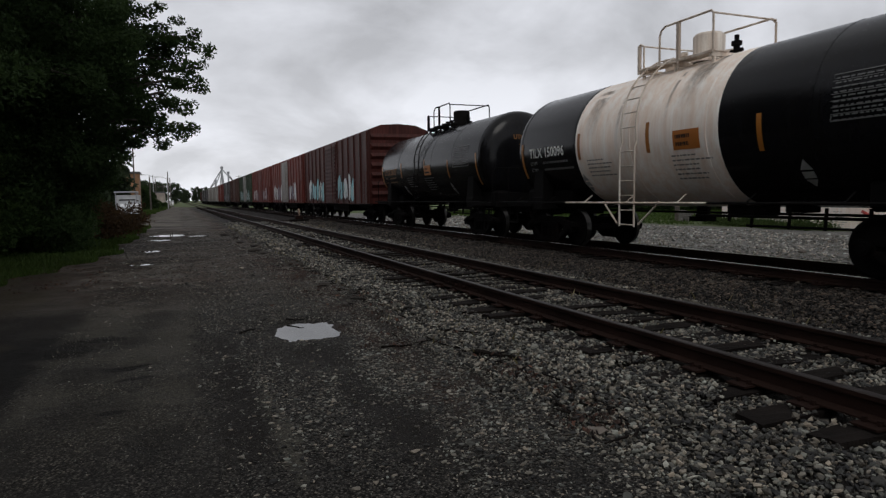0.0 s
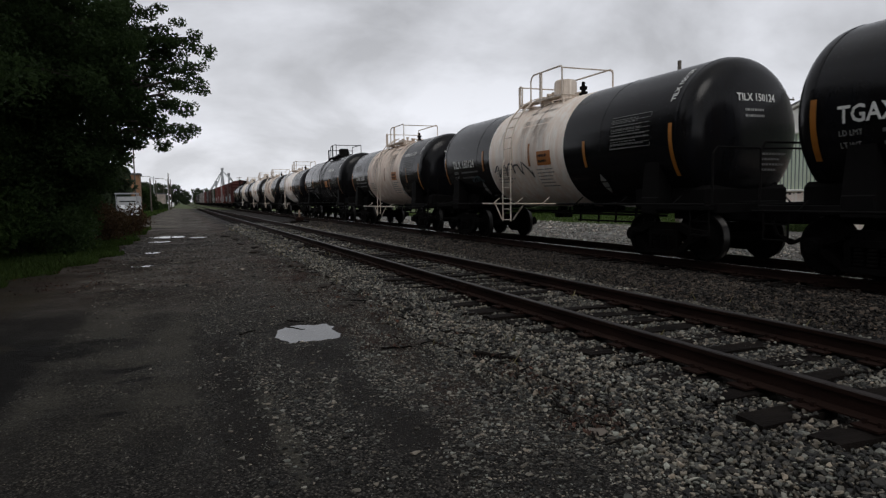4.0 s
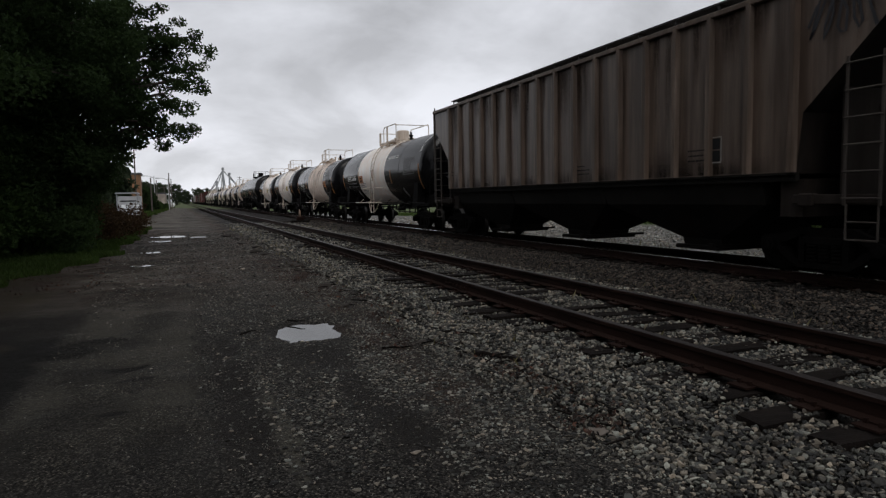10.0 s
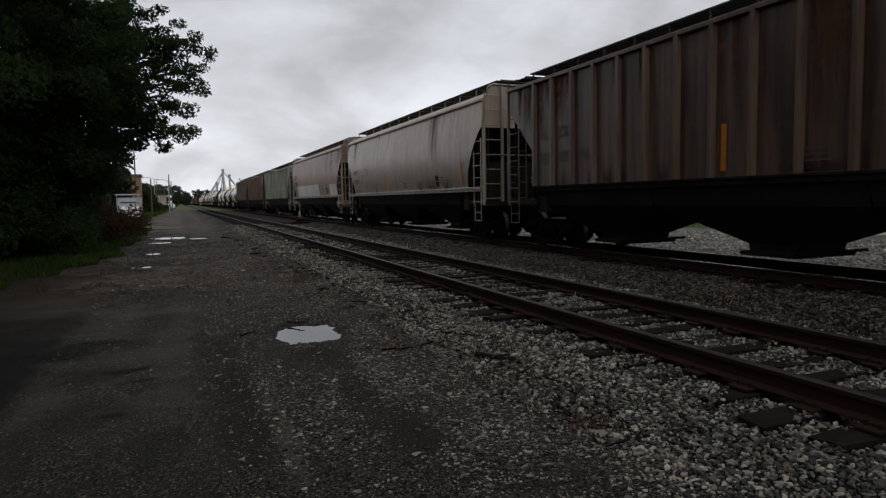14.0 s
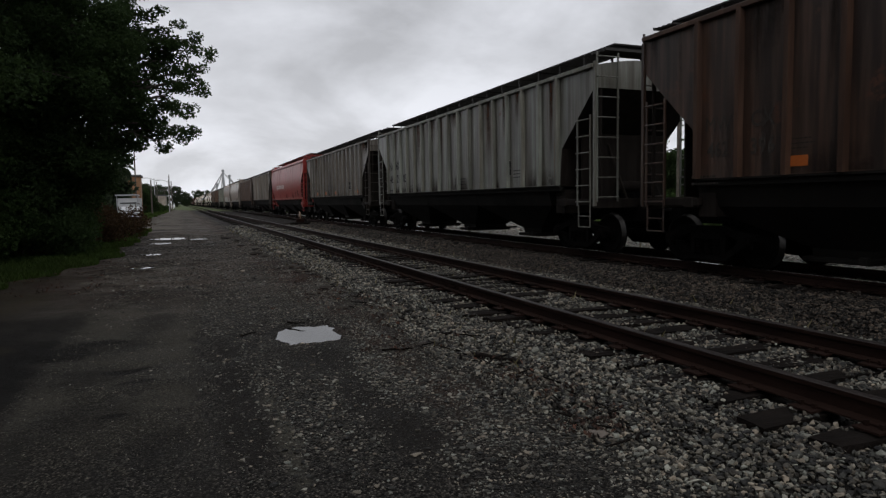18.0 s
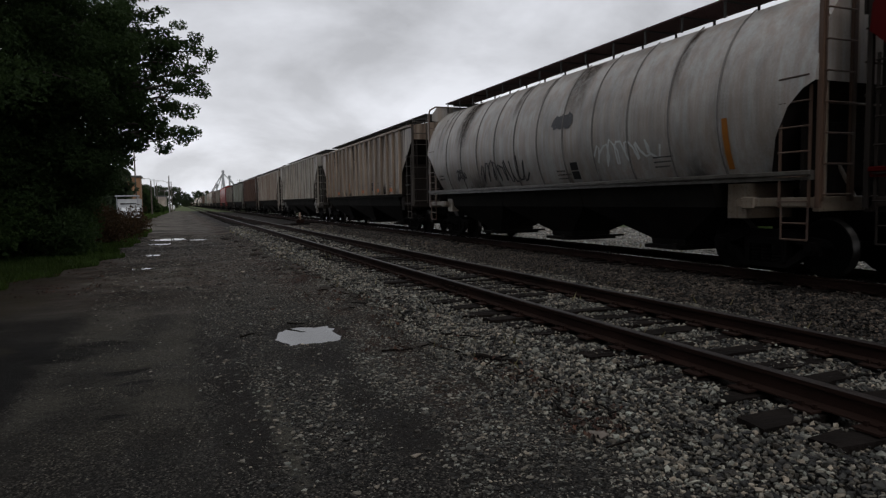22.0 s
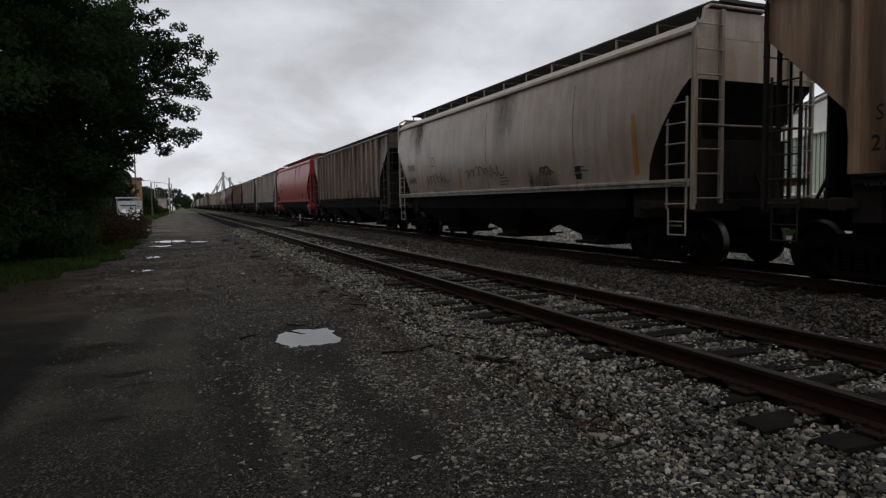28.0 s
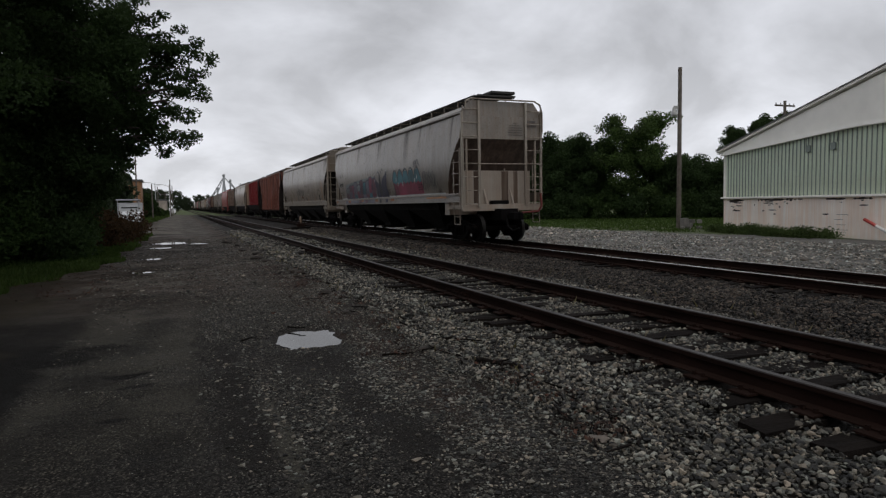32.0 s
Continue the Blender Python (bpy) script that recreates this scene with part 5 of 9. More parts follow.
def tank_railing_mesh(x0, x1):
    """Posts and bent top rails round the hatch platform, with a gap at the ladder."""
    g = Geo()
    z, t, w = 4.05, 4.77, 0.80
    xm = x0 + 0.62
    g.box(x0 - 0.03, x0 + 0.03, -w - 0.03, -w + 0.03, z - 0.1, t - 0.22)
    g.path([(x0, -w, t - 0.22), (x0 + 0.05, -w, t - 0.20), (x0 + 0.14, -w, t - 0.26), (x0 + 0.14, -w, z)], 0.022, 6)
    g.path([(x0, -w, t - 0.22), (x0, w, t - 0.22)], 0.02, 6)
    g.path([(xm, -w, z), (xm, -w, t - 0.16), (xm + 0.05, -w, t - 0.06), (xm + 0.16, -w, t), (x1 - 0.05, -w, t), (x1, -w, t - 0.06), (x1, -w, z)], 0.022, 6)
    g.box(xm + 0.50, xm + 0.57, -w - 0.03, -w + 0.03, z - 0.1, t)
    g.path([(x1, -w, t - 0.05), (x1, w, t - 0.05)], 0.02, 6)
    g.path([(x0, w, z), (x0, w, t - 0.1), (x0 + 0.1, w, t), (x1 - 0.1, w, t), (x1, w, t - 0.1), (x1, w, z)], 0.022, 6)
    return g


def dome_mesh(h=0.58, r=0.31):
    g = Geo()
    g.lathe("z", (0, 0, 0), [(0, r + 0.06), (0.08, r + 0.06), (0.08, r), (h - 0.06, r), (h, r - 0.05), (h + 0.02, 0.001)], 20)
    for k in range(8):
        a = 2 * math.pi * k / 8
        g.rod((math.cos(a) * (r + 0.03), math.sin(a) * (r + 0.03), 0.06), (math.cos(a) * (r + 0.03), math.sin(a) * (r + 0.03), 0.14), 0.02, 5)
    return g


def valve_mesh():
    g = Geo()
    g.rod((0, 0, 0), (0, 0, 0.22), 0.06, 8)
    g.rod((0, 0, 0.22), (0, 0, 0.30), 0.10, 8)
    g.rod((0, 0, 0.30), (0, 0, 0.42), 0.045, 8)
    g.rod((-0.14, 0, 0.12), (0.14, 0, 0.12), 0.04, 8)
    return g


VALVES = ((-0.7, -0.2, 0.16, 0.14), (-0.45, 0.25, 0.24, 0.08), (-0.3, -0.3, 0.2, 0.06), (-0.55, 0.0, 0.3, 0.05), (0.5, 0.2, 0.14, 0.12))


def flanged_valve_mesh(h, r):
    """A flanged valve: neck, flange and a rounded cap."""
    g = Geo()
    g.rod((0, 0, -0.06), (0, 0, h), r, 8)
    g.rod((0, 0, h - 0.01), (0, 0, h + 0.05), r * 1.4, 8)
    return g


def tank_ladder_mesh(foot=-0.55):
    """A curved ladder up the side of the shell, and straight down below the hand rail."""
    g = Geo()
    ang = [math.radians(a) for a in range(-10, 72, 11)]
    arc = [(-(TANK_R + 0.14) * math.cos(a), (TANK_R + 0.14) * math.sin(a)) for a in ang]
    low = [(-1.58, 0.62 - TANK_Z), (-1.58, -0.40)]
    line = low + arc
    for x in (0, 0.46):
        g.path([(x, y, z) for y, z in line], 0.02, 6)
    for y, z in arc[1::1]:
        g.rod((0, y, z), (0.46, y, z), 0.013, 5)
    for k in range(6):
        z = 0.66 - TANK_Z + k * 0.30
        g.rod((0, -1.58, z), (0.46, -1.58, z), 0.013, 5)
    return g


def brace_mesh():
    g = Geo()
    for x, d in ((-0.1, -0.55), (0.56, 0.55)):
        g.rod((x, -1.56, 0.72), (x + d, -1.5, 1.18), 0.02, 6)
    return g


def under_gear_mesh():
    """Bottom outlet, brake gear and pipes under the tank."""
    g = Geo()
    g.rod((0.6, -0.2, 0.98), (1.5, -0.2, 0.98), 0.17, 12)
    g.rod((-0.4, 0, 0.78), (-0.4, 0, 1.3), 0.12, 10)
    g.box(-0.62, -0.18, -0.15, 0.15, 0.70, 0.80)
    g.path([(-4.2, -0.35, 0.9), (4.2, -0.35, 0.9)], 0.025, 5)
    g.path([(0.2, -0.75, 0.86), (4.6, -0.75, 0.86)], 0.028, 5)
    g.path([(1.4, -0.75, 0.70), (4.4, -0.75, 0.70)], 0.022, 5)
    for x in (0.5, 1.0, 1.5, 2.25, 2.9, 3.6, 4.3):
        g.rod((x, -0.75, 0.66 if x > 1.2 else 0.76), (x, -0.72, 1.02), 0.03, 5)
    g.rod((3.95, -0.75, 0.62), (3.95, -0.75, 1.0), 0.05, 6)
    g.box(1.8, 2.2, -0.3, 0.1, 0.92, 1.15, cut=0.02)
    return g


def tank(y32, length, mark, band, label, white=None, mark_size=0.34, mark_paint=None, gear=None, orange=None, mark_x=-4.8, dome=0.0, climb=-0.8, deck_len=2.2, name_plate=None,
         R=1.36, trim=1.38, tag=None, mid_rail=None, lead=0.35, yellow=False, edge_mark=True, flag=False, drop=0.20, board=0.05):
    """A tank car; band: the painted middle from x to x, or None for an all-black car; climb: the ladder's place."""
    root = new("tank_car")
    tagged(root, label, "tank car", group="freight train")
    half = length / 2
    c = half - trim
    # the shell hangs lower than the running boards
    R += drop / 2
    Z = 1.21 - drop + R
    white = white or tank_white
    gear = gear or (rail_white if band else frame_black)
    mark_paint = mark_paint or stencil_white
    shell = pose(0, 0, Z)
    key = (round(c, 2), R)
    lift = Z + R - 4.03

    def on(x, z):
        return -math.sqrt(max(0.01, R ** 2 - (z - Z) ** 2)) - 0.012

    def on_band(x, z):
        return on(x, z) + 0.005

    if band:
        a, b = band
        part("front_shell", shared(("shell_f", key, a), lambda: tube_mesh(-c, a, R, True, False)), tank_black, root, at=shell)
        part("middle_shell", shared(("shell_m", a, b, R), lambda: tube_mesh(a, b, R)), white, root, "pale painted band round the tank", at=shell)
        part("rear_shell", shared(("shell_r", key, b), lambda: tube_mesh(b, c, R, False, True)), tank_black, root, at=shell)
    else:
        a, b = -c * 0.35, c * 0.35
        part("shell", shared(("shell", key), lambda: tube_mesh(-c, c, R, True, True)), tank_black, root, at=shell)
    for x in (-c, -c * 0.55, -c * 0.18, c * 0.2, c * 0.58, c):
        mt = white if band and a < x < b else tank_black
        part("weld_ring", shared(("weld_ring", R), lambda: ring_mesh(R - 0.008, 0.025, 0.014)), mt, root, at=pose(x, 0, Z))
    for s in (0, 180):
        for nm, mk in (("stub_sill", stub_sill_mesh), ("saddle", saddle_mesh), ("end_sill", end_sill_mesh)):
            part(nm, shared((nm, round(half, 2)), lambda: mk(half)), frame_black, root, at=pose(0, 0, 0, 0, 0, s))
    # plain block added for the dark mass of gear under each shell end
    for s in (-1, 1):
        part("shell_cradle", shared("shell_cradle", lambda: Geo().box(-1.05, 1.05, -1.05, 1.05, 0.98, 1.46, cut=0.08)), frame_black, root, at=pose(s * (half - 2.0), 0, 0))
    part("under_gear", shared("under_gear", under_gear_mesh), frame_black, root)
    for s in (-1, 1):
        h = half - 0.5
        cuts = [-h, a - 0.2, b - 0.1, h] if band else [-h, h]
        for k, (p, q) in enumerate(zip(cuts, cuts[1:])):
            part("hand_rail", shared(("hand_rail", round(p, 2), round(q, 2)), lambda: hand_rail_mesh(p, q)), gear if k == 1 and s < 0 else frame_black, root, at=pose(0, s * 1.58, -board) if s < 0 else pose(0, 1.58, -board - 0.06) @ Matrix.Scale(-1, 4, (0, 1, 0)))
        part("end_rail", shared("end_rail", end_rail_mesh), frame_black, root, at=pose(s * (half - 0.5), 0, 0))
        part("stirrup", shared("stirrup", stirrup_mesh), frame_black, root, at=pose(s * (half - 0.8) - 0.2, -1.42, 1.05))
    d0 = climb - lead
    d1 = d0 + deck_len
    for y in (-0.80, 0.80):
        part("platform_edge", shared(("platform_edge", deck_len), lambda: Geo().box(0, deck_len, -0.02, 0.02, 4.0, 4.055, cut=0.006)), gear, root, at=pose(d0, y, lift))
    for s in (-1, 1):
        for k in range(3):
            part("walk_board", shared(("walk_board", deck_len), lambda: Geo().box(0, deck_len, -0.05, 0.05, 4.03, 4.055, cut=0.006)), gear, root, at=pose(d0, s * (0.48 + 0.12 * k), lift))
    for u in (0.06, deck_len / 2, deck_len - 0.06):
        part("platform_beam", shared("platform_beam", lambda: Geo().box(-0.03, 0.03, -0.80, 0.80, 3.94, 4.025)), gear, root, at=pose(d0 + u, 0, lift))
        for y in (-0.72, 0.72):
            part("platform_post", shared("platform_post", lambda: Geo().rod((0, 0, 3.68), (0, 0, 3.98), 0.035, 6)), gear, root, at=pose(d0 + u, y, lift))
    part("railing", shared(("tank_railing", deck_len), lambda: tank_railing_mesh(0, deck_len)), gear, root, at=pose(d0, 0, lift))
    if dome is not None:
        part("dome", shared("dome", dome_mesh), gear if band else frame_black, root, at=pose(d0 + 1.15 + dome, 0, 4.02 + lift))
    part("safety_valve", shared("safety_valve", valve_mesh), frame_black, root, at=pose(d1 - 0.2, 0, 4.0 + lift))
    for vx, vy, vh, vr in VALVES:
        part("valve", shared(("valve", vh), lambda: flanged_valve_mesh(vh, vr)), gear, root, at=pose((d0 + d1) / 2 + vx, vy, 4.02 + lift))
    part("valve_pipe", shared("valve_pipe", lambda: Geo().path([(-0.7, -0.2, 0.1), (-0.3, -0.3, 0.12), (0.4, -0.2, 0.1)], 0.03, 6)), gear, root, at=pose((d0 + d1) / 2, 0, 4.02 + lift))
    part("ladder", shared("tank_ladder", tank_ladder_mesh), gear, root, at=pose(climb, 0, TANK_Z))
    part("ladder_brace", shared("ladder_brace", brace_mesh), gear, root, at=pose(climb, 0, -board))
    if mid_rail:
        g = Geo().path([(climb - 1.5, -R - 0.16, mid_rail), (climb + 1.4, -R - 0.16, mid_rail)], 0.022, 6)
        for x in (climb - 1.45, climb + 0.9, climb + 1.35):
            g.rod((x, -R - 0.16, mid_rail), (x, -R + 0.2, mid_rail), 0.014, 5)
        part("side_rail", g, gear, root)
    add_ends(root, half)
    for s in (-1, 1):
        add_truck(root, s * (half - 2.12))
    rng = random.Random(int(y32 * 10))
    decal("car_number", letters(mark, mark_size), (mark_x, 2.26), on, mark_paint, root)
    for k, word in enumerate(("LD LMT", "LT WT")):
        z = 2.08 - 0.17 * k
        decal("stencil", letters(word, 0.115), (mark_x, z), on, dim_ink(mark_paint), root)
        decal("stencil", bars(rng, 1.4, 1, 0.16, 0.05), (mark_x + 0.62, z + 0.01), on, faint_gold if mark_paint is stencil_gold else faint_white, root)
    for x, z0, z1 in ((-c + 0.05, 1.75, 2.65), (mark_x + 2.25, 2.1, 2.7), ((a + b) / 2 + 0.35, 2.1, 2.7), (b + 0.85, 1.95, 2.55), (c - 0.12, 1.65, 2.65)):
        decal("reflector", patch(x - 0.05, x + 0.05, z0, z1, 6), (0, 0), on, reflector, root)
    ox = orange if orange is not None else (a + b) / 2 + 0.75
    on_white = band and a < ox < b
    lb = decal("warning_label", patch(ox, ox + 0.66, 2.10, 2.46, 4), (0, 0), on, label_yellow if yellow else label_orange, root)
    decal("stencil", bars(rng, 0.52, 2, 0.14, 0.07), (ox + 0.07, 2.31), lambda x, z: on(x, z) - 0.004, stencil_black, root)
    decal("stencil", bars(rng, 1.0, 6, 0.085, 0.028), (ox - 0.1, 1.98), on, faint_black if on_white else faint_white, root)
    decal("stencil", bars(rng, 1.0, 5, 0.085, 0.028), (a + 0.4 if band else a, 2.05), on, faint_black if band else faint_white, root)
    # the table of test dates: a ruled frame with lines of small figures
    tx, tz, tw, th = c - 1.95, 2.28, 1.25, 0.66
    decal("test_panel", ribbon([(tx, tz), (tx + tw, tz), (tx + tw, tz + th), (tx, tz + th), (tx, tz)], 0.018), (0, 0), on, faint_white, root)
    for k in range(1, 7):
        decal("test_panel", patch(tx, tx + tw, tz + th * k / 7 - 0.005, tz + th * k / 7 + 0.005, 1), (0, 0), on, faint_white, root)
    decal("test_panel", bars(rng, tw * 0.95, 10, th / 10, 0.022), (tx + 0.04, tz + th - 0.07), on, faint_white, root)
    if name_plate:
        for k, word in enumerate(name_plate.split("|")):
            decal("cargo_name", letters(word, 0.19), (b + 0.3, 3.02 - 0.2 * k), on, stencil_white, root)
    for px in (c - 2.5, -c + 2.6):
        decal("placard", steps_flat(0.11, 0.16), (px, 1.62), on, surface_grey, root)
        decal("placard", patch(-0.10, 0.10, 0.0, 0.10, 2), (px, 1.49), on, surface_grey, root)
        decal("placard", ([(-0.10, 0.0), (0.0, -0.11), (0.10, 0.0)], [(0, 1, 2)]), (px, 1.47), on, surface_grey, root)
    if flag:
        for k in range(3):
            decal("emblem_bar", patch(a + 0.35 - 0.05 * k, a + 1.0 - 0.05 * k, 2.55 + 0.19 * k, 2.66 + 0.19 * k, 2), (0, 0), on, emblem_ink, root)
    if tag:
        for tg in tag:
            graffiti_tag(root, on, rng, *tg)
    xe = lambda y, z: c + HEAD_D * max(0, 1 - (math.hypot(y, z) / R) ** HEAD_N) ** (1 / HEAD_N) + 0.014
    pts, faces = letters(mark, 0.20)
    w = max(p[0] for p in pts)
    g = Geo()
    g.add([(xe(u - w / 2, 0.55 + v), u - w / 2, Z + 0.55 + v) for u, v in pts], faces)
    part("head_number", g.mesh("head_number", fix=False), mark_paint, root)["kind"] = "stuff"
    bp, bf = bars(rng, 0.62, 2, 0.11, 0.045)
    g = Geo()
    g.add([(xe(u - 0.3, 0.36 + v), u - 0.3, Z + 0.36 + v) for u, v in bp], bf)
    part("stencil", g.mesh("stencil", fix=False), dim_ink(mark_paint), root)["kind"] = "stuff"
    bp, bf = bars(rng, 0.7, 4, 0.1, 0.04)
    g = Geo()
    g.add([(xe(u + 0.15, -0.45 + v), u + 0.15, Z - 0.45 + v) for u, v in bp], bf)
    part("stencil", g.mesh("stencil", fix=False), faint_white, root)["kind"] = "stuff"
    if edge_mark:
        # the number again, climbing the shell's rear edge
        pts, faces = letters(mark, 0.17)
        g = Geo()
        g.add([(c - 0.12 - v, -math.cos(0.42 + u / R) * (R + 0.013), Z + math.sin(0.42 + u / R) * (R + 0.013)) for u, v in pts], faces)
        part("edge_number", g.mesh("edge_number", fix=False), mark_paint, root)["kind"] = "stuff"
    if band and white is not tank_clean:
        weather(root, (b - a) / 2 - 0.05, on_band, random.Random(int(y32)), Z - 0.3, Z + R * 0.93, run_brown if white is tank_stain else run_soot, 12 if white is tank_stain else 5, run_soot, 0, mid=(a + b) / 2)
    CARS.append((root, y32))
    return root


def steps_flat(w, h, n=6):
    """A triangle in rows, so that it bends with the shell."""
    pts = [(s * w * (1 - k / n), h * k / n) for k in range(n + 1) for s in (-1, 1)]
    return pts, [(2 * k, 2 * k + 1, 2 * k + 3, 2 * k + 2) for k in range(n)]


emblem_ink = surface("emblem_dark_red", (0.09, 0.045, 0.04), rough=0.6, var=0.3, bump=0.0)
faint_white = surface("stencil_faint", (0.13, 0.13, 0.13), rough=0.6, var=0.2, bump=0.0)
faint_black = surface("stencil_worn_black", (0.22, 0.20, 0.18), rough=0.6, var=0.2, bump=0.0)
faint_gold = surface("stencil_worn_amber", (0.14, 0.065, 0.012), rough=0.6, var=0.2, bump=0.0)


def dim_ink(ink):
    return faint_gold if ink is stencil_gold else surface_grey


surface_grey = surface("stencil_grey", (0.32, 0.32, 0.31), rough=0.6, var=0.15, bump=0.0)


# ---------------------------------------------------------------- box cars
def boxcar_body(half):
    g = Geo()
    sec = [(-1.55, 1.0), (-1.55, 4.55), (-0.9, 4.80), (0, 4.86), (0.9, 4.80), (1.55, 4.55), (1.55, 1.0)]
    pts = [(x, y, z) for x in (-half, half) for y, z in sec]
    n = len(sec)
    g.add(pts, [(k, (k + 1) % n, n + (k + 1) % n, n + k) for k in range(n)] + [tuple(range(n)), tuple(range(n, 2 * n))])
    return g


def end_rib_mesh():
    g = Geo()
    pts = [(0, y, zz) for y in (-1.45, 1.45) for zz in (0, 0.32)] + [(0.09, y, 0.16) for y in (-1.38, 1.38)]
    return g.add(pts, [(0, 2, 5, 4), (1, 4, 5, 3), (0, 4, 1), (2, 3, 5)])


def boxcar(y32, length, colour, label, door=None, tag=None):
    root = new("box_car")
    tagged(root, label, "box car", group="freight train")
    half = length / 2 - 0.55
    part("body", shared(("boxcar_body", half), lambda: boxcar_body(half)), colour, root)
    part("underframe", shared(("boxcar_frame", half), lambda: Geo().box(-half, half, -0.4, 0.4, 0.72, 1.0).box(-half, half, -1.5, -1.4, 0.92, 1.02).box(-half, half, 1.4, 1.5, 0.92, 1.02).box(-2, 2, -1.0, 1.0, 0.55, 0.95)), frame_black, root)
    for s in (-1, 1):
        dr = part("door", shared("boxcar_door", lambda: Geo().box(-1.5, 1.5, -0.05, 0.02, 1.05, 4.40, cut=0.01)), door or colour, root, at=pose(0, s * 1.57, 0, 0, 0, 0 if s < 0 else 180))
        if s < 0:
            for k in range(14):
                part("louvre", shared("louvre", lambda: Geo().box(-1.4, 1.4, -0.10, -0.05, 0, 0.12, cut=0.02)), door or colour, dr, at=pose(0, 0, 1.25 + k * 0.225))
            for x in (-1.0, 1.0):
                part("lock_rod", shared("lock_rod", lambda: Geo().rod((0, -0.14, 1.0), (0, -0.14, 4.4), 0.025, 6)), door or colour, dr, at=pose(x, 0, 0))
        for k in range(12):
            x = (1.8 + (half - 1.95) * (k % 6) / 5) * (1 if k < 6 else -1)
            part("rib", shared("box_rib", lambda: rib_mesh(1.02, 4.5, 0.07)), colour, root, at=pose(x, s * 1.55, 0, 0, 0, 0 if s < 0 else 180))
        for k in range(7):
            part("end_rib", shared("end_rib", end_rib_mesh), colour, root, at=pose(s * half, 0, 1.3 + k * 0.46, 0, 0, 0 if s > 0 else 180))
        part("side_ladder", shared("box_ladder", lambda: ladder_mesh(1.6, 0.45, 5)), colour, root, at=pose(s * (half - 0.35) - 0.22, -1.63, 1.0))
        add_truck(root, s * (half - 1.6))
    add_ends(root, length / 2)
    if tag:
        tag(root, half, lambda x, z: -1.585, random.Random(int(y32)))
    CARS.append((root, y32))
    return root
# ================================================================ the train, from its head to its tail
def graffiti_word(root, on, rng, u0, u1, w0, w1, fills, edge, count):
    """Slanting fat strokes and swellings with an outline; they spell nothing."""
    step = (u1 - u0) / count
    h = w1 - w0
    for k in range(count):
        u = u0 + step * k
        ink = rng.choice(fills)
        lean = rng.uniform(0.05, 0.3) * step
        top = w0 + h * rng.uniform(0.75, 1.1)
        n = 12
        body = []
        for i in range(n):
            a = 2 * math.pi * i / n
            s = math.sin(a)
            body.append((u + step * 0.5 + lean * s + step * (0.56 + 0.16 * math.sin(3 * a + k) + rng.uniform(-0.06, 0.06)) * math.cos(a), (w0 + top) / 2 + (top - w0) / 2 * s * (1 + 0.15 * math.sin(2 * a + k))))
        decal("graffiti", (body, [tuple(range(n))]), (0, 0), lambda x, z: on(x, z) - 0.002 * (1 + k % 2), ink, root)
        decal("graffiti", ribbon(body + body[:1], 0.045), (0, 0), lambda x, z: on(x, z) - 0.006, edge, root)
        for c in range(2):
            v = u + step * rng.uniform(0.25, 0.75)
            decal("graffiti", ribbon([(v, w0 + h * 0.12), (v + lean, w0 + h * rng.uniform(0.5, 0.85))], 0.05), (0, 0), lambda x, z: on(x, z) - 0.007, rng.choice(fills + [edge]), root)


def graffiti_band(root, on, rng, u0, u1, w0, w1, upper, lower, edge, humps):
    """A long painted block: one colour over another under a humped black outline."""
    n = humps * 6
    top = [(u0 + (u1 - u0) * i / n, w1 - 0.30 * (w1 - w0) * (1 - abs(math.sin(math.pi * humps * i / n)) ** 0.7) - 0.12 * (w1 - w0) * (i / n - 0.5) ** 2) for i in range(n + 1)]
    mid = [(p[0] + 0.10, w0 + 0.48 * (w1 - w0) + 0.05 * math.sin(i * 1.7)) for i, p in enumerate(top)]
    low = [(p[0] + 0.22, w0 + 0.03 * math.sin(i * 0.9)) for i, p in enumerate(top)]
    for a, b, ink in ((mid, top, upper), (low, mid, lower)):
        decal("graffiti", (a + b, [(i, i + 1, n + 2 + i, n + 1 + i) for i in range(n)]), (0, 0), on, ink, root)
    decal("graffiti", ribbon(top, 0.065), (0, 0), lambda x, z: on(x, z) - 0.004, edge, root)
    decal("graffiti", ribbon([top[0], mid[0], low[0]], 0.065), (0, 0), lambda x, z: on(x, z) - 0.005, edge, root)
    for k in range(1, humps):
        p = top[6 * k]
        decal("graffiti", ribbon([p, (p[0] + 0.08, p[1] - 0.28 * (w1 - w0))], 0.05), (0, 0), lambda x, z: on(x, z) - 0.006, edge, root)
    for k in range(5):
        u, w = rng.uniform(u0 + 0.4, u1 - 0.3), w0 + (w1 - w0) * rng.uniform(0.25, 0.6)
        decal("graffiti", ribbon([(u, w), (u + 0.05, w + 0.16)], 0.05), (0, 0), lambda x, z: on(x, z) - 0.006, ink_white, root)


def graffiti_tag(root, on, rng, u0, u1, w0, w1, ink, strokes=7, width=0.035):
    """A quick scrawl of one line."""
    line = []
    n = strokes * 6
    for i in range(n + 1):
        t = i / n
        line.append((u0 + (u1 - u0) * t + 0.12 * math.sin(t * strokes * 6.28 * 0.9), (w0 + w1) / 2 + (w1 - w0) / 2 * math.sin(t * strokes * 6.28 + rng.uniform(-0.5, 0.5)) * rng.uniform(0.5, 1.0)))
    decal("graffiti", ribbon(line, width), (0, 0), on, ink, root)


panel_edge = surface("data_panel_edge", (0.34, 0.33, 0.31), rough=0.7, var=0.3, bump=0.0)


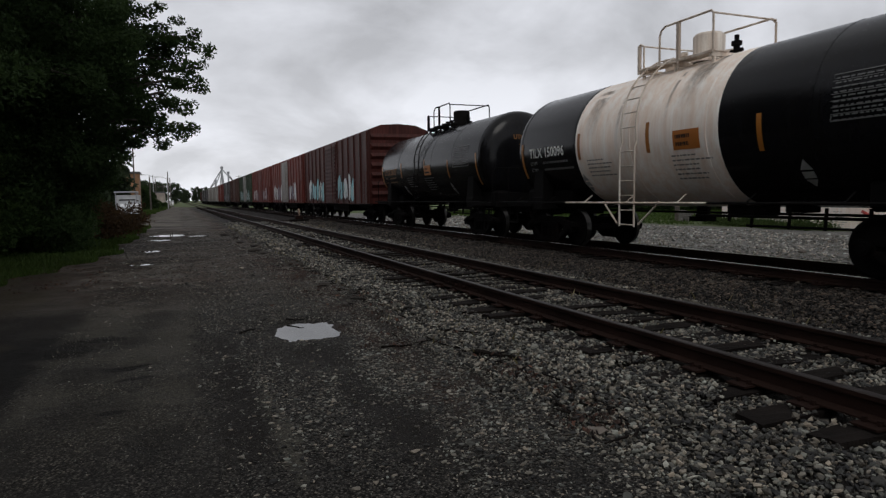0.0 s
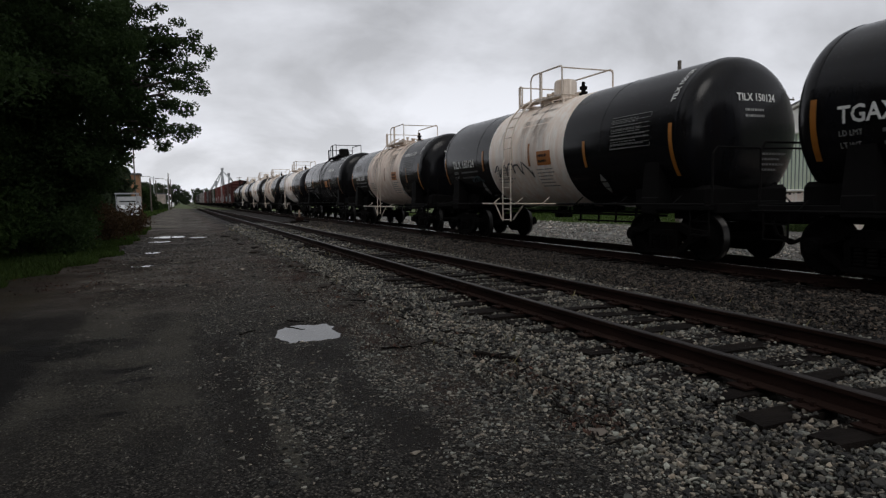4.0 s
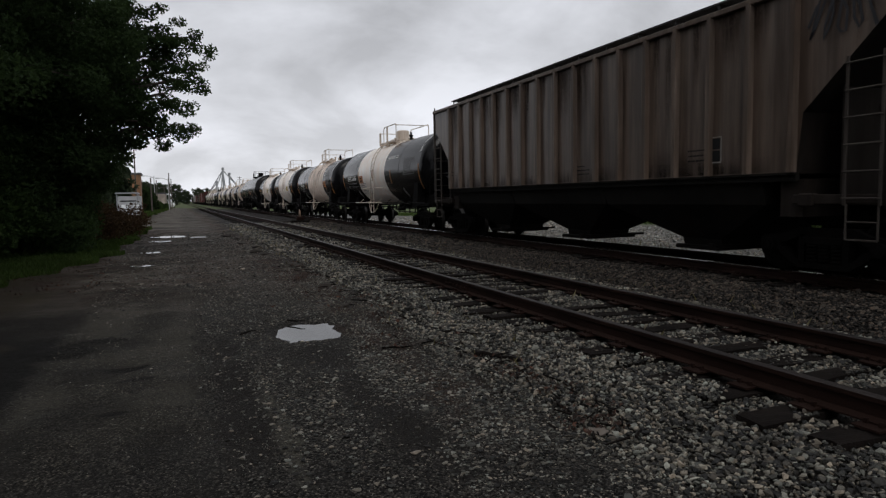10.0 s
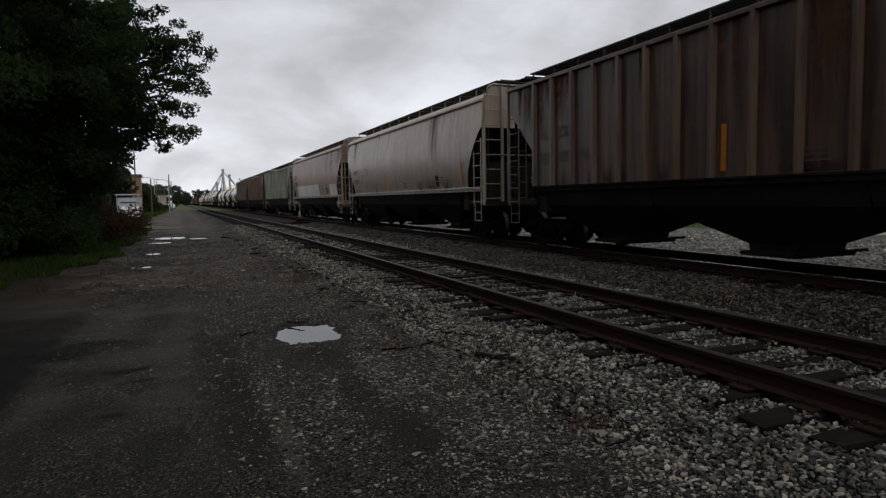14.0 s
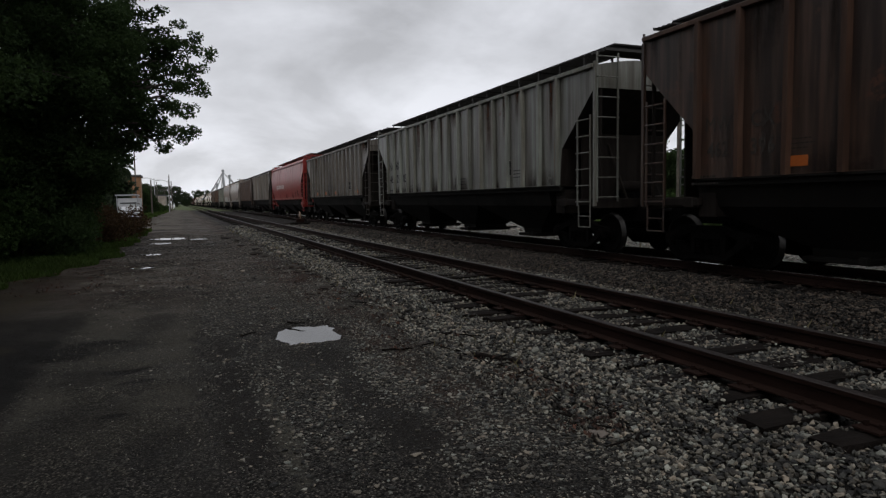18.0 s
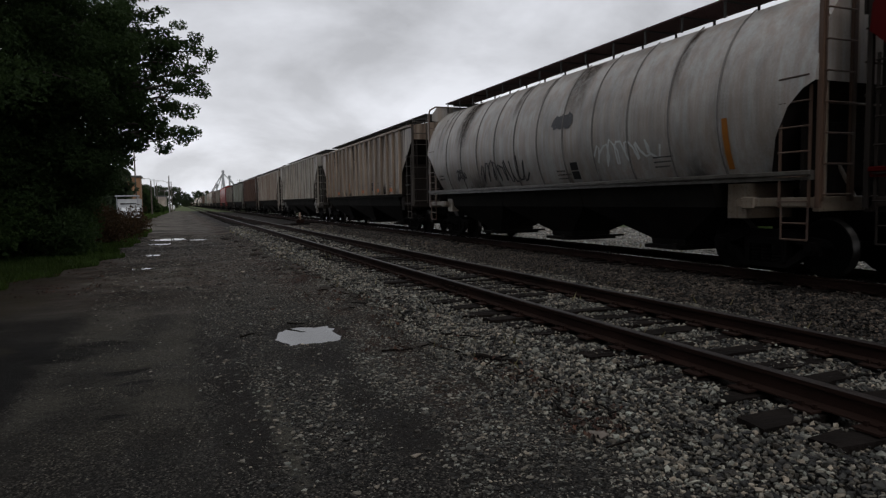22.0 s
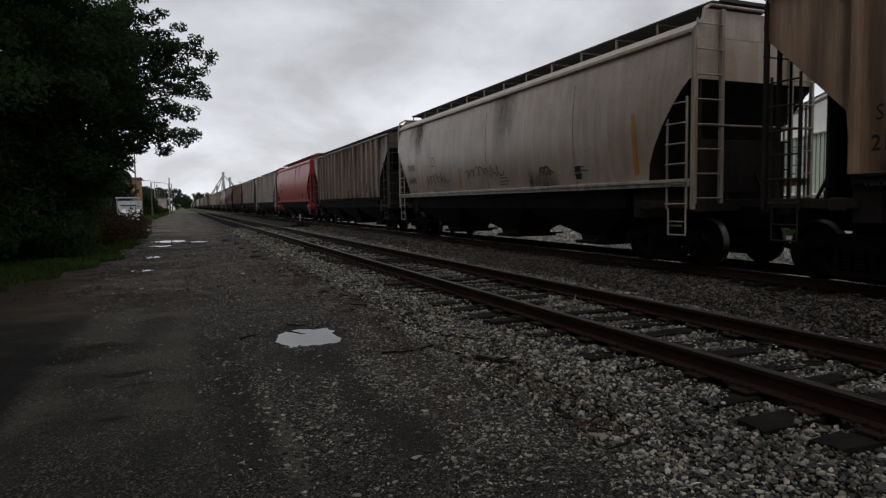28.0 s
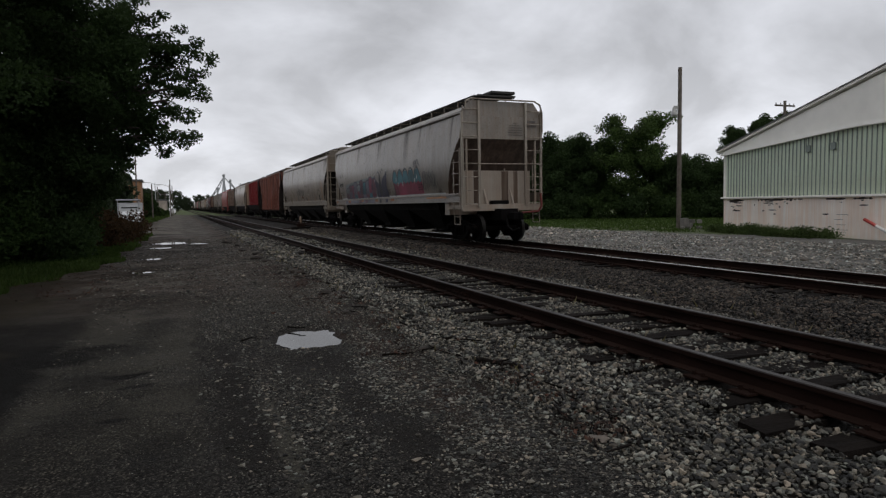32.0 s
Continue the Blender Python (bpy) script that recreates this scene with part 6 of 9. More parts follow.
def marks(*, top=None, low=None, x=0.9, z=3.1, size=0.42, ink=None, gold=(), spots=(), tags=(), words=(), panel=None, hatch=None, gap=0.62, halo=False):
    """Lettering of a hopper's side: x is taken from the front end of the body."""
    def put(root, half, on, rng):
        pen = ink or stencil_black
        zz = z
        for line, dz in ((top, 0.0), (low, -gap)):
            if line:
                xx = -half + x
                first = min(range(len(RIB_PLACES)), key=lambda k: abs(RIB_PLACES[k] - xx)) if RIB_PLACES else 0
                for k, word in enumerate(line.split("|")):
                    pts, faces = letters(word, size)
                    w = max(p[0] for p in pts)
                    if RIB_PLACES:
                        room = RIB_PLACES[1] - RIB_PLACES[0] - 0.24
                        if w > room:
                            pts = [(p[0] * room / w, p[1]) for p in pts]
                            w = room
                        # each group sits in the middle of its panel between two ribs
                        xx = (RIB_PLACES[first + k] + RIB_PLACES[first + k + 1]) / 2 - w / 2
                        if halo:
                            decal("number_ground", patch(-0.03, w + 0.03, -0.04, size * 0.76, 1), (xx, zz + dz), lambda u, v: on(u, v) + 0.006, patch_grey, root)
                    decal("car_number", (pts, faces), (xx, zz + dz), on, pen, root)
                    xx += w + 0.22
        decal("stencil", bars(rng, 0.7, 2, 0.12, 0.04), (-half + x + 0.1, zz - gap - 0.35), on, pen, root)
        decal("stencil", bars(rng, 0.6, 3, 0.09, 0.028), (half * 0.55, 2.05), on, pen, root)
        decal("stencil", bars(rng, 0.6, 3, 0.09, 0.028), (half * 0.1, 1.95), on, pen, root)
        for gx, z0, z1 in gold:
            gx = max(-half + 1.5, min(half - 1.5, gx))
            decal("reflector", patch(gx - 0.06, gx + 0.06, z0, z1, 3), (0, 0), on, reflector, root)
        for gx, w in spots:
            decal("reflector", patch(gx - w * 0.65, gx + w * 0.65, 1.72, 1.88, 1), (0, 0), on, marker_orange, root)
            decal("stencil", bars(rng, 0.6, 3, 0.07, 0.022), (gx - 0.3, 2.12), on, pen, root)
        if panel:
            u0, w0, k = panel if len(panel) == 3 else (*panel, 0.7)
            for pz in (w0, w0 + 0.30 * k):
                decal("data_panel", patch(u0, u0 + 0.42 * k, pz, pz + 0.26 * k, 1), (0, 0), on, stencil_black, root)
            u1, w1 = u0 + 0.45 * k, w0 + 0.59 * k
            u0, w0 = u0 - 0.03 * k, w0 - 0.03 * k
            decal("data_panel_edge", ribbon([(u0, w0), (u1, w0), (u1, w1), (u0, w1), (u0, w0)], 0.03 * k), (0, 0), on, panel_edge, root)
        if hatch:
            sq = [(hatch[0], hatch[1]), (hatch[0] + 0.26, hatch[1]), (hatch[0] + 0.26, hatch[1] + 0.3), (hatch[0], hatch[1] + 0.3), (hatch[0], hatch[1])]
            decal("stencil_frame", ribbon(sq, 0.03), (0, 0), on, pen, root)
        for tg in tags:
            graffiti_tag(root, on, rng, *tg)
        for wd in words:
            graffiti_word(root, on, rng, *wd)
    return put


marker_orange = surface("marker_orange", (0.46, 0.115, 0.02), rough=0.5, var=0.25, bump=0.0)
RIB_BASE = {}


def P(name, base, streak=None, amount=0.6, rust=None, rust_at=0.62, rough=0.42, var=0.18, ripple=0.0, drip=(0.62, 1.16), spec=0.6):
    base = tuple(0.66 * c for c in base)
    RIB_BASE[name] = base
    return paint(name, base, rough=rough, var=var, bump=0.05, streak=streak, amount=amount, rust=rust, rust_at=rust_at, ripple=ripple, drip=drip, spec=spec)


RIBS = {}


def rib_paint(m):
    """The ribs' cleaner paint, lightened further: the light they catch is put into it."""
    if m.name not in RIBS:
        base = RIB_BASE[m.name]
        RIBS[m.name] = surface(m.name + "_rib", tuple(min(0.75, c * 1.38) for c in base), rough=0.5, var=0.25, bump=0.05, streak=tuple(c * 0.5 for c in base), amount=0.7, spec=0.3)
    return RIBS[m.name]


WORN = (0.58, 1.25)
tan = P("hopper_tan", (0.27, 0.235, 0.19), (0.18, 0.145, 0.11), 0.25, rough=0.33, ripple=0.14, var=0.3, drip=(0.9, 1.05))
tan_clean = P("hopper_tan_clean", (0.46, 0.385, 0.315), (0.31, 0.25, 0.20), 0.2, rough=0.33, ripple=0.16, drip=(0.9, 1.05))
tail_end = P("hopper_tail_end", (0.42, 0.37, 0.315), (0.22, 0.16, 0.12), 0.25, (0.12, 0.05, 0.03), 0.70, drip=(0.92, 1.04))
tail_rail = P("hopper_tail_rail", (0.46, 0.42, 0.36), (0.2, 0.15, 0.11), 0.5)
pale_tail = P("hopper_pale", (0.29, 0.262, 0.225), (0.18, 0.15, 0.125), 0.25, var=0.22, rough=0.32, ripple=0.16, drip=(0.92, 1.04))
grey_cool = P("hopper_grey_cool", (0.325, 0.305, 0.30), (0.21, 0.185, 0.175), 0.5, drip=(0.85, 1.06))
grey = P("hopper_grey", (0.42, 0.405, 0.37), (0.25, 0.215, 0.18), 0.5, drip=(0.75, 1.12))
grey_worn = P("hopper_grey_worn", (0.27, 0.252, 0.225), (0.12, 0.085, 0.06), 0.8, (0.14, 0.065, 0.035), 0.66, drip=WORN)
white_rusty = P("hopper_white_rusty", (0.42, 0.395, 0.35), (0.15, 0.075, 0.04), 0.7, (0.15, 0.062, 0.03), 0.60, drip=(0.8, 1.08))
green_grey = P("hopper_green_grey", (0.30, 0.33, 0.29), (0.20, 0.21, 0.18), 0.35, drip=(0.88, 1.05))
sage = P("hopper_sage", (0.25, 0.27, 0.24), (0.10, 0.085, 0.07), 0.6, (0.10, 0.05, 0.03), 0.66, drip=WORN)
brown = P("hopper_brown", (0.15, 0.090, 0.062), (0.07, 0.045, 0.033), 0.75, (0.10, 0.05, 0.03), 0.64, drip=WORN)
brown_dark = P("hopper_brown_dark", (0.095, 0.052, 0.035), (0.038, 0.025, 0.019), 0.85, (0.09, 0.036, 0.020), 0.60, drip=(0.42, 1.5))
umber = P("hopper_umber", (0.19, 0.135, 0.105), (0.06, 0.042, 0.034), 0.8, (0.09, 0.045, 0.026), 0.64, drip=WORN)
buff = P("hopper_buff", (0.34, 0.28, 0.22), (0.14, 0.095, 0.065), 0.75, (0.13, 0.06, 0.03), 0.66, drip=WORN)
red = P("hopper_red", (0.39, 0.042, 0.034), (0.27, 0.030, 0.026), 0.4, spec=0.4, rough=0.38, drip=(0.9, 1.05))
maroon = P("hopper_maroon", (0.075, 0.0050, 0.0050), (0.048, 0.0035, 0.0035), 0.5, rough=0.42, drip=(0.92, 1.04), spec=0.03)
oxide = P("hopper_oxide", (0.270, 0.094, 0.065), (0.14, 0.050, 0.036), 0.7, (0.09, 0.04, 0.026), 0.62, spec=0.25, drip=WORN)
crimson = P("hopper_crimson", (0.25, 0.012, 0.017), (0.12, 0.010, 0.012), 0.5, (0.06, 0.020, 0.014), 0.66, spec=0.2, drip=(0.75, 1.12))
cream = P("hopper_cream", (0.40, 0.265, 0.165), (0.13, 0.08, 0.05), 0.75, (0.20, 0.085, 0.035), 0.60, drip=WORN)
silver = P("hopper_silver", (0.47, 0.48, 0.48), (0.38, 0.32, 0.28), 0.35, (0.24, 0.15, 0.11), 0.70, rough=0.45, var=0.28, drip=(0.85, 1.05))
taupe = P("hopper_taupe", (0.35, 0.255, 0.185), (0.21, 0.145, 0.105), 0.5, ripple=0.14, drip=(0.88, 1.06))
grey_drab = P("hopper_grey_drab", (0.22, 0.212, 0.19), (0.10, 0.08, 0.065), 0.7, (0.13, 0.06, 0.035), 0.68, drip=WORN)
grey_dim = P("hopper_grey_grimy", (0.12, 0.115, 0.105), (0.05, 0.045, 0.04), 0.7)
box_red = P("boxcar_red", (0.105, 0.026, 0.020), (0.05, 0.016, 0.013), 0.6, spec=0.2, rough=0.55)
box_bright = P("boxcar_bright_red", (0.22, 0.050, 0.040), (0.10, 0.03, 0.025), 0.6, spec=0.2, rough=0.55)
box_brown = P("boxcar_brown", (0.10, 0.042, 0.030), (0.05, 0.024, 0.019), 0.6, spec=0.2, rough=0.55)
box_green = P("boxcar_green", (0.040, 0.075, 0.040), (0.025, 0.04, 0.025), 0.6, spec=0.2, rough=0.55)
box_pale = P("boxcar_pale", (0.34, 0.34, 0.33), (0.18, 0.16, 0.14), 0.6)
box_dark = P("car_dark", (0.035, 0.033, 0.034), (0.02, 0.018, 0.018), 0.6)
ink_black = surface("spray_black", (0.018, 0.018, 0.022), rough=0.5, var=0.2, bump=0)
ink_white = surface("spray_white", (0.55, 0.58, 0.58), rough=0.5, var=0.2, bump=0)
ink_teal = surface("spray_teal", (0.022, 0.135, 0.17), rough=0.5, var=0.5, bump=0)
ink_cyan = surface("spray_cyan", (0.22, 0.48, 0.52), rough=0.5, var=0.3, bump=0)
ink_pink = surface("spray_pink", (0.22, 0.018, 0.055), rough=0.5, var=0.5, bump=0)
ink_mauve = surface("spray_mauve", (0.10, 0.085, 0.13), rough=0.5, var=0.3, bump=0)
ink_blue = surface("spray_blue", (0.05, 0.06, 0.13), rough=0.5, var=0.3, bump=0)
letter_cream = surface("letter_cream", (0.195, 0.09, 0.072), rough=0.6, var=0.4, bump=0)
letter_dark = surface("letter_dark", (0.010, 0.009, 0.009), rough=0.8, var=0.3, bump=0, spec=0.1)
ink_faint = surface("spray_faint", (0.20, 0.18, 0.16), rough=0.6, var=0.3, bump=0)
letter_dull = surface("letter_dull_grey", (0.085, 0.075, 0.07), rough=0.7, var=0.25, bump=0)
patch_grey = surface("patch_grey", (0.50, 0.49, 0.46), rough=0.6, var=0.15, bump=0)


def name_row(text, z, size, ink):
    """Single large letters spread over the panels between the ribs."""
    def put(root, half, on, rng):
        for k, ch in enumerate(text):
            if ch != " ":
                pts, faces = letters(ch, size)
                edges = [-half + 0.05] + RIB_PLACES + [half - 0.05]
                u0, u1 = min(p[0] for p in pts), max(p[0] for p in pts)
                # a letter wider than its panel is drawn narrower
                fit = min(1.0, (edges[k + 1] - edges[k] - 0.26) / (u1 - u0))
                flat = ([((p[0] - (u0 + u1) / 2) * fit, p[1]) for p in pts], faces)
                decal("letter", flat, ((edges[k] + edges[k + 1]) / 2, z), on, ink, root)
    return put


def bar_rows(x0, z, rows, ink, height=0.3, pitch=0.55, width=5.0):
    """A company's name, kept as plain bars."""
    def put(root, half, on, rng):
        for r in range(rows):
            u = x0 + 0.3 * r
            while u < x0 + width - 0.5 * r:
                decal("letter_bar", patch(u, u + 0.22, 0, height, 1), (-half, z - pitch * r), on, ink, root)
                u += 0.46
    return put


def seams(places):
    """Weld seams down the side sheets."""
    def put(root, half, on, rng):
        for x in places:
            line = [(x, 1.64 + 2.3 * k / 8) for k in range(9)]
            decal("weld_seam", ribbon(line, 0.022), (0, 0), lambda u, z: on(u, z) + 0.006, seam_grime, root)
    return put


seam_grime = surface("seam_grime", (0.10, 0.08, 0.065), rough=0.8, var=0.3, bump=0)


def both(*puts):
    def put(root, half, on, rng):
        for p in puts:
            p(root, half, on, rng)
    return put


ink_navy = surface("spray_navy", (0.022, 0.020, 0.050), rough=0.5, var=0.4, bump=0)
ink_violet = surface("spray_violet", (0.060, 0.052, 0.115), rough=0.5, var=0.4, bump=0)
ink_haze = surface("spray_haze", (0.17, 0.20, 0.20), rough=0.5, var=0.4, bump=0)
ink_mist = surface("spray_mist", (0.12, 0.12, 0.16), rough=0.5, var=0.5, bump=0)
ink_plum = surface("spray_plum", (0.11, 0.030, 0.050), rough=0.5, var=0.5, bump=0)
reflector_dull = surface("reflector_dull", (0.30, 0.10, 0.02), rough=0.5, var=0.4, bump=0.0)


def butterfly(root, half, on, rng):
    """The painted butterfly and the two painted words on the last car."""
    sill = lambda x, z: -1.606
    # pale ground behind the first word, then its swollen letters, each overlapping the last
    ground = [(-6.5, 1.64), (-6.5, 2.42), (-5.2, 2.50), (-4.0, 2.56), (-2.6, 2.62), (-1.0, 2.66), (-0.7, 2.5), (-0.7, 1.64)]
    decal("graffiti", (ground[::-1], [tuple(range(8))]), (0, 0), lambda x, z: on(x, z) + 0.003, ink_haze, root)
    count, u0, step = 10, -6.45, 0.565
    for k in range(count):
        u, ink = u0 + step * k, (ink_haze, ink_plum, ink_pink, ink_mist, ink_haze, ink_plum, ink_teal, ink_mist, ink_pink, ink_plum)[k]
        top = 2.30 + 0.030 * k + (0.10 if k in (3, 5, 8) else 0.0) + rng.uniform(-0.05, 0.05)
        lean, wide = 0.13, rng.uniform(0.34, 0.40)
        blob = []
        for i in range(20):
            c, d = math.cos(math.pi * i / 10), math.sin(math.pi * i / 10)
            notch = 1 - 0.22 * max(0.0, math.cos(3 * math.pi * i / 10 + k * 1.9))
            blob.append((u + 0.34 + lean * d + wide * math.copysign(abs(c) ** 0.5, c) * notch, (1.66 + top) / 2 + (top - 1.66) / 2 * math.copysign(abs(d) ** 0.55, d)))
        lift = 0.001 + 0.0012 * k
        decal("graffiti", (blob, [tuple(range(20))]), (0, 0), lambda x, z: on(x, z) - lift, ink, root)
        # the foot of each letter fades into a second colour
        second = (ink_plum, ink_mist, ink_plum, ink_teal, ink_pink)[k % 5]
        foot = [p for p in blob if p[1] < 2.02]
        if len(foot) > 3:
            decal("graffiti", (foot, [tuple(range(len(foot)))]), (0, 0), lambda x, z: on(x, z) - lift - 0.0003, second, root)
        decal("graffiti", ribbon(blob + blob[:1], 0.055), (0, 0), lambda x, z: on(x, z) - lift - 0.0005, ink_navy, root)
        for v, w0, w1 in ((0.20, 1.78, 2.12), (0.38, 1.86, 2.26), (0.50, 1.80, 2.02)):
            tilt = rng.uniform(0.02, 0.12)
            decal("graffiti", ribbon([(u + v, w0), (u + v + tilt, (w0 + w1) / 2), (u + v + tilt * 0.6, w1)], 0.04), (0, 0), lambda x, z: on(x, z) - lift - 0.001, ink_navy if v < 0.45 else ink_haze, root)
        decal("graffiti", patch(u + 0.02, u + 0.54, 1.42, 1.575, 1), (0, 0), sill, ink_plum if k in (1, 5, 7) else ink_mist, root)
    # the butterfly: its body with feelers, and four scalloped wings
    at_x, z0 = 0.05, 2.05
    wings = ([(-0.05, 0.10), (-0.30, 0.28), (-0.62, 0.40), (-0.85, 0.72), (-0.80, 0.35), (-0.68, 0.10), (-0.62, -0.05), (-0.68, -0.22), (-0.60, -0.40), (-0.10, -0.41)],
             [(0.05, 0.10), (0.35, 0.42), (0.75, 0.60), (1.04, 0.80), (1.00, 0.45), (0.92, 0.15), (0.98, -0.02), (1.10, -0.20), (1.12, -0.41), (0.10, -0.41)])
    for s, wing in zip((-1, 1), wings):
        decal("graffiti", (wing if s < 0 else wing[::-1], [tuple(range(len(wing)))]), (at_x, z0), lambda x, z: on(x, z) - 0.012, ink_navy, root)
        decal("graffiti", ribbon([(x * 1.03, z * 1.03) for x, z in wing[2:5]], 0.035), (at_x, z0), lambda x, z: on(x, z) - 0.011, ink_white, root)
        for k in range(5):
            end = (s * (0.66 + 0.08 * (s > 0)), 0.42 - 0.19 * k)
            decal("graffiti", ribbon([(0.12 * s, 0.08 - 0.06 * k), (0.4 * s, 0.20 - 0.10 * k), end], 0.045), (at_x, z0), lambda x, z: on(x, z) - 0.014, ink_black, root)
            decal("graffiti", ribbon([(0.2 * s, 0.05 - 0.06 * k), (0.45 * s, 0.12 - 0.10 * k), (end[0] * 0.96, end[1] - 0.08)], 0.03), (at_x, z0), lambda x, z: on(x, z) - 0.013, ink_violet, root)
        feeler = [(0.03 * s, 0.6), (0.14 * s, 0.72), (0.28 * s, 0.79 + 0.05 * (s > 0)), (0.40 * s, 0.78 + 0.10 * (s > 0)), (0.42 * s, 0.72 + 0.1 * (s > 0))]
        decal("graffiti", ribbon(feeler, 0.05), (at_x, z0), on, ink_black, root)
    decal("graffiti", patch(-0.2 + 0.15, 0.12 + 0.15, 1.42, 1.575, 1), (0, 0), sill, ink_black, root)
    decal("graffiti", patch(0.9, 1.25, 1.42, 1.575, 1), (0, 0), sill, ink_navy, root)
    body = [(0.17 * math.cos(t * math.pi / 8) - 0.02 * math.sin(t * math.pi / 8), 0.12 + 0.53 * math.sin(t * math.pi / 8)) for t in range(16)]
    decal("graffiti", (body, [tuple(range(16))]), (at_x, z0), lambda x, z: on(x, z) - 0.016, ink_black, root)
    for x in (-8.4, -5.55, -2.92, -0.5, 1.9):
        if x > -half + 0.5:
            decal("reflector", patch(x - 0.22, x + 0.22, 1.475, 1.575, 1), (0, 0), lambda u, z: -1.610, reflector_dull, root)
    graffiti_band(root, on, rng, 1.9, 5.3, 1.66, 2.78, ink_teal, ink_pink, ink_black, 5)
    graffiti_tag(root, on, rng, 5.5, 6.9, 1.8, 2.6, ink_black, 9, 0.03)
    graffiti_tag(root, on, rng, 4.6, 5.2, 2.75, 3.05, ink_black, 4, 0.03)
    decal("white_line", patch(-7.6, 7.6, 1.67, 1.71, 8), (0, 0), on, ink_white, root)
    # creases as flat paler lines, the light along them put into the colour
    for x0, x1 in ((-5.0, -1.2), (1.2, 2.4), (3.0, 6.5)):
        decal("sheet_crease", ribbon([(x0, 2.70), (x1, 2.72)], 0.025), (0, 0), on, tail_end, root)
    decal("reflector", patch(6.0, 7.9, 1.50, 1.57, 2), (0, 0), lambda x, z: -1.612, reflector, root)
    lever = surface("lever_red", (0.13, 0.020, 0.016), rough=0.6)
    part("cut_lever", Geo().path([(half + 0.62, 1.12, 1.62), (half + 0.64, 1.14, 1.2), (half + 0.60, 1.05, 1.02), (half + 0.55, 0.4, 0.98)], 0.035, 6), lever, root, "red painted uncoupling lever")
    part("roof_plate", Geo().box(half - 0.75, half - 0.05, -0.35, 0.55, 4.96, 5.06, cut=0.02), walkway_dark, root)


FRONTS = [38.25, 58.17, 75.55, 92.5, 110.7, 128.7, 146.4, 164.4, 182.2, 200.2, 218.2, 234.8, 253.4, 271.6, 289.6, 307.6, 325.9, 343.5, 362.1, 380.0,
          398.2, 416.3, 434.6, 452.9, 470.9, 488.7, 503.8, 518.6, 531.5, 544.1, 562.5, 575.95, 589.06, 602.28, 616.17, 629.27, 642.6, 655.97, 669.27,
          682.1, 695.67, 708.4]
REARS = [18.25] + FRONTS[:-1]


def slot(n):
    """The centre at 32 s and the coupled length of the n-th car from the tail, counted from 1."""
    return (FRONTS[n - 1] + REARS[n - 1]) / 2, FRONTS[n - 1] - REARS[n - 1]


S4 = [(-6.0, 0.34), (-3.0, 0.34), (0.2, 0.34), (3.2, 0.34), (6.3, 0.34)]
def slot_h(n, ahead=0.55):
    """As slot(), with the body's true middle a little ahead of the middle of its couplings."""
    y, ln = slot(n)
    return y + ahead, ln


S8 = [(-4.2, 0.34), (-1.2, 0.34), (1.53, 0.34), (4.17, 0.34), (6.35, 0.34)]
S10 = [(-4.6, 0.26), (-1.86, 0.26), (0.84, 0.26), (3.41, 0.26), (5.66, 0.26)]
REAR = (6.62, 1.72, 2.72)

def end_marks(root, half, on, rng):
    """Small lettering high on the rear end, and the rust below it."""
    g = Geo()
    for z, y0, y1 in ((4.02, 0.95, 1.28), (3.88, 0.95, 1.30), (3.98, 0.42, 0.58), (3.90, 0.28, 0.70), (3.82, 0.28, 0.74), (3.74, 0.24, 0.76), (3.66, 0.22, 0.74), (3.58, 0.24, 0.78)):
        y = y0
        while y < y1:
            w = rng.uniform(0.035, 0.08)
            g.box(half + 0.026, half + 0.030, y, min(y1, y + w), z, z + (0.075 if y0 > 0.9 else 0.032))
            y += w + 0.022
    tagged(part("stencil", g, letter_dull, root), kind="stuff")
    for y, w in ((-0.78, 0.22), (0.30, 0.26), (0.72, 0.16)):
        g = Geo()
        g.add([(half - 0.386, y - w / 2, 2.40), (half - 0.386, y + w / 2, 2.40), (half - 0.386, y + w / 2, 1.30), (half - 0.386, y - w / 2, 1.30)], [(0, 1, 2, 3)])
        part("rust_streak", g, rust_streak, root)


rust_streak = surface("rust_streak", (0.060, 0.038, 0.026), rough=0.85, var=0.5, bump=0.05, streak=(0.14, 0.11, 0.085), amount=0.7)


# slope sheets in dark umber: the shade of the end opening put in as paint
hopper(*slot(1), "smooth", pale_tail, "pale grey covered hopper car with graffiti along its lower side", walk="high", half_trim=0.9, bays=4, pitch=3.45, end_colour=tail_end, slope=umber, post=tail_rail, plat=tail_end,
       decals=both(marks(top="MWCX", low="480995", x=1.15, z=2.85, size=0.30, gap=0.5), butterfly, end_marks))


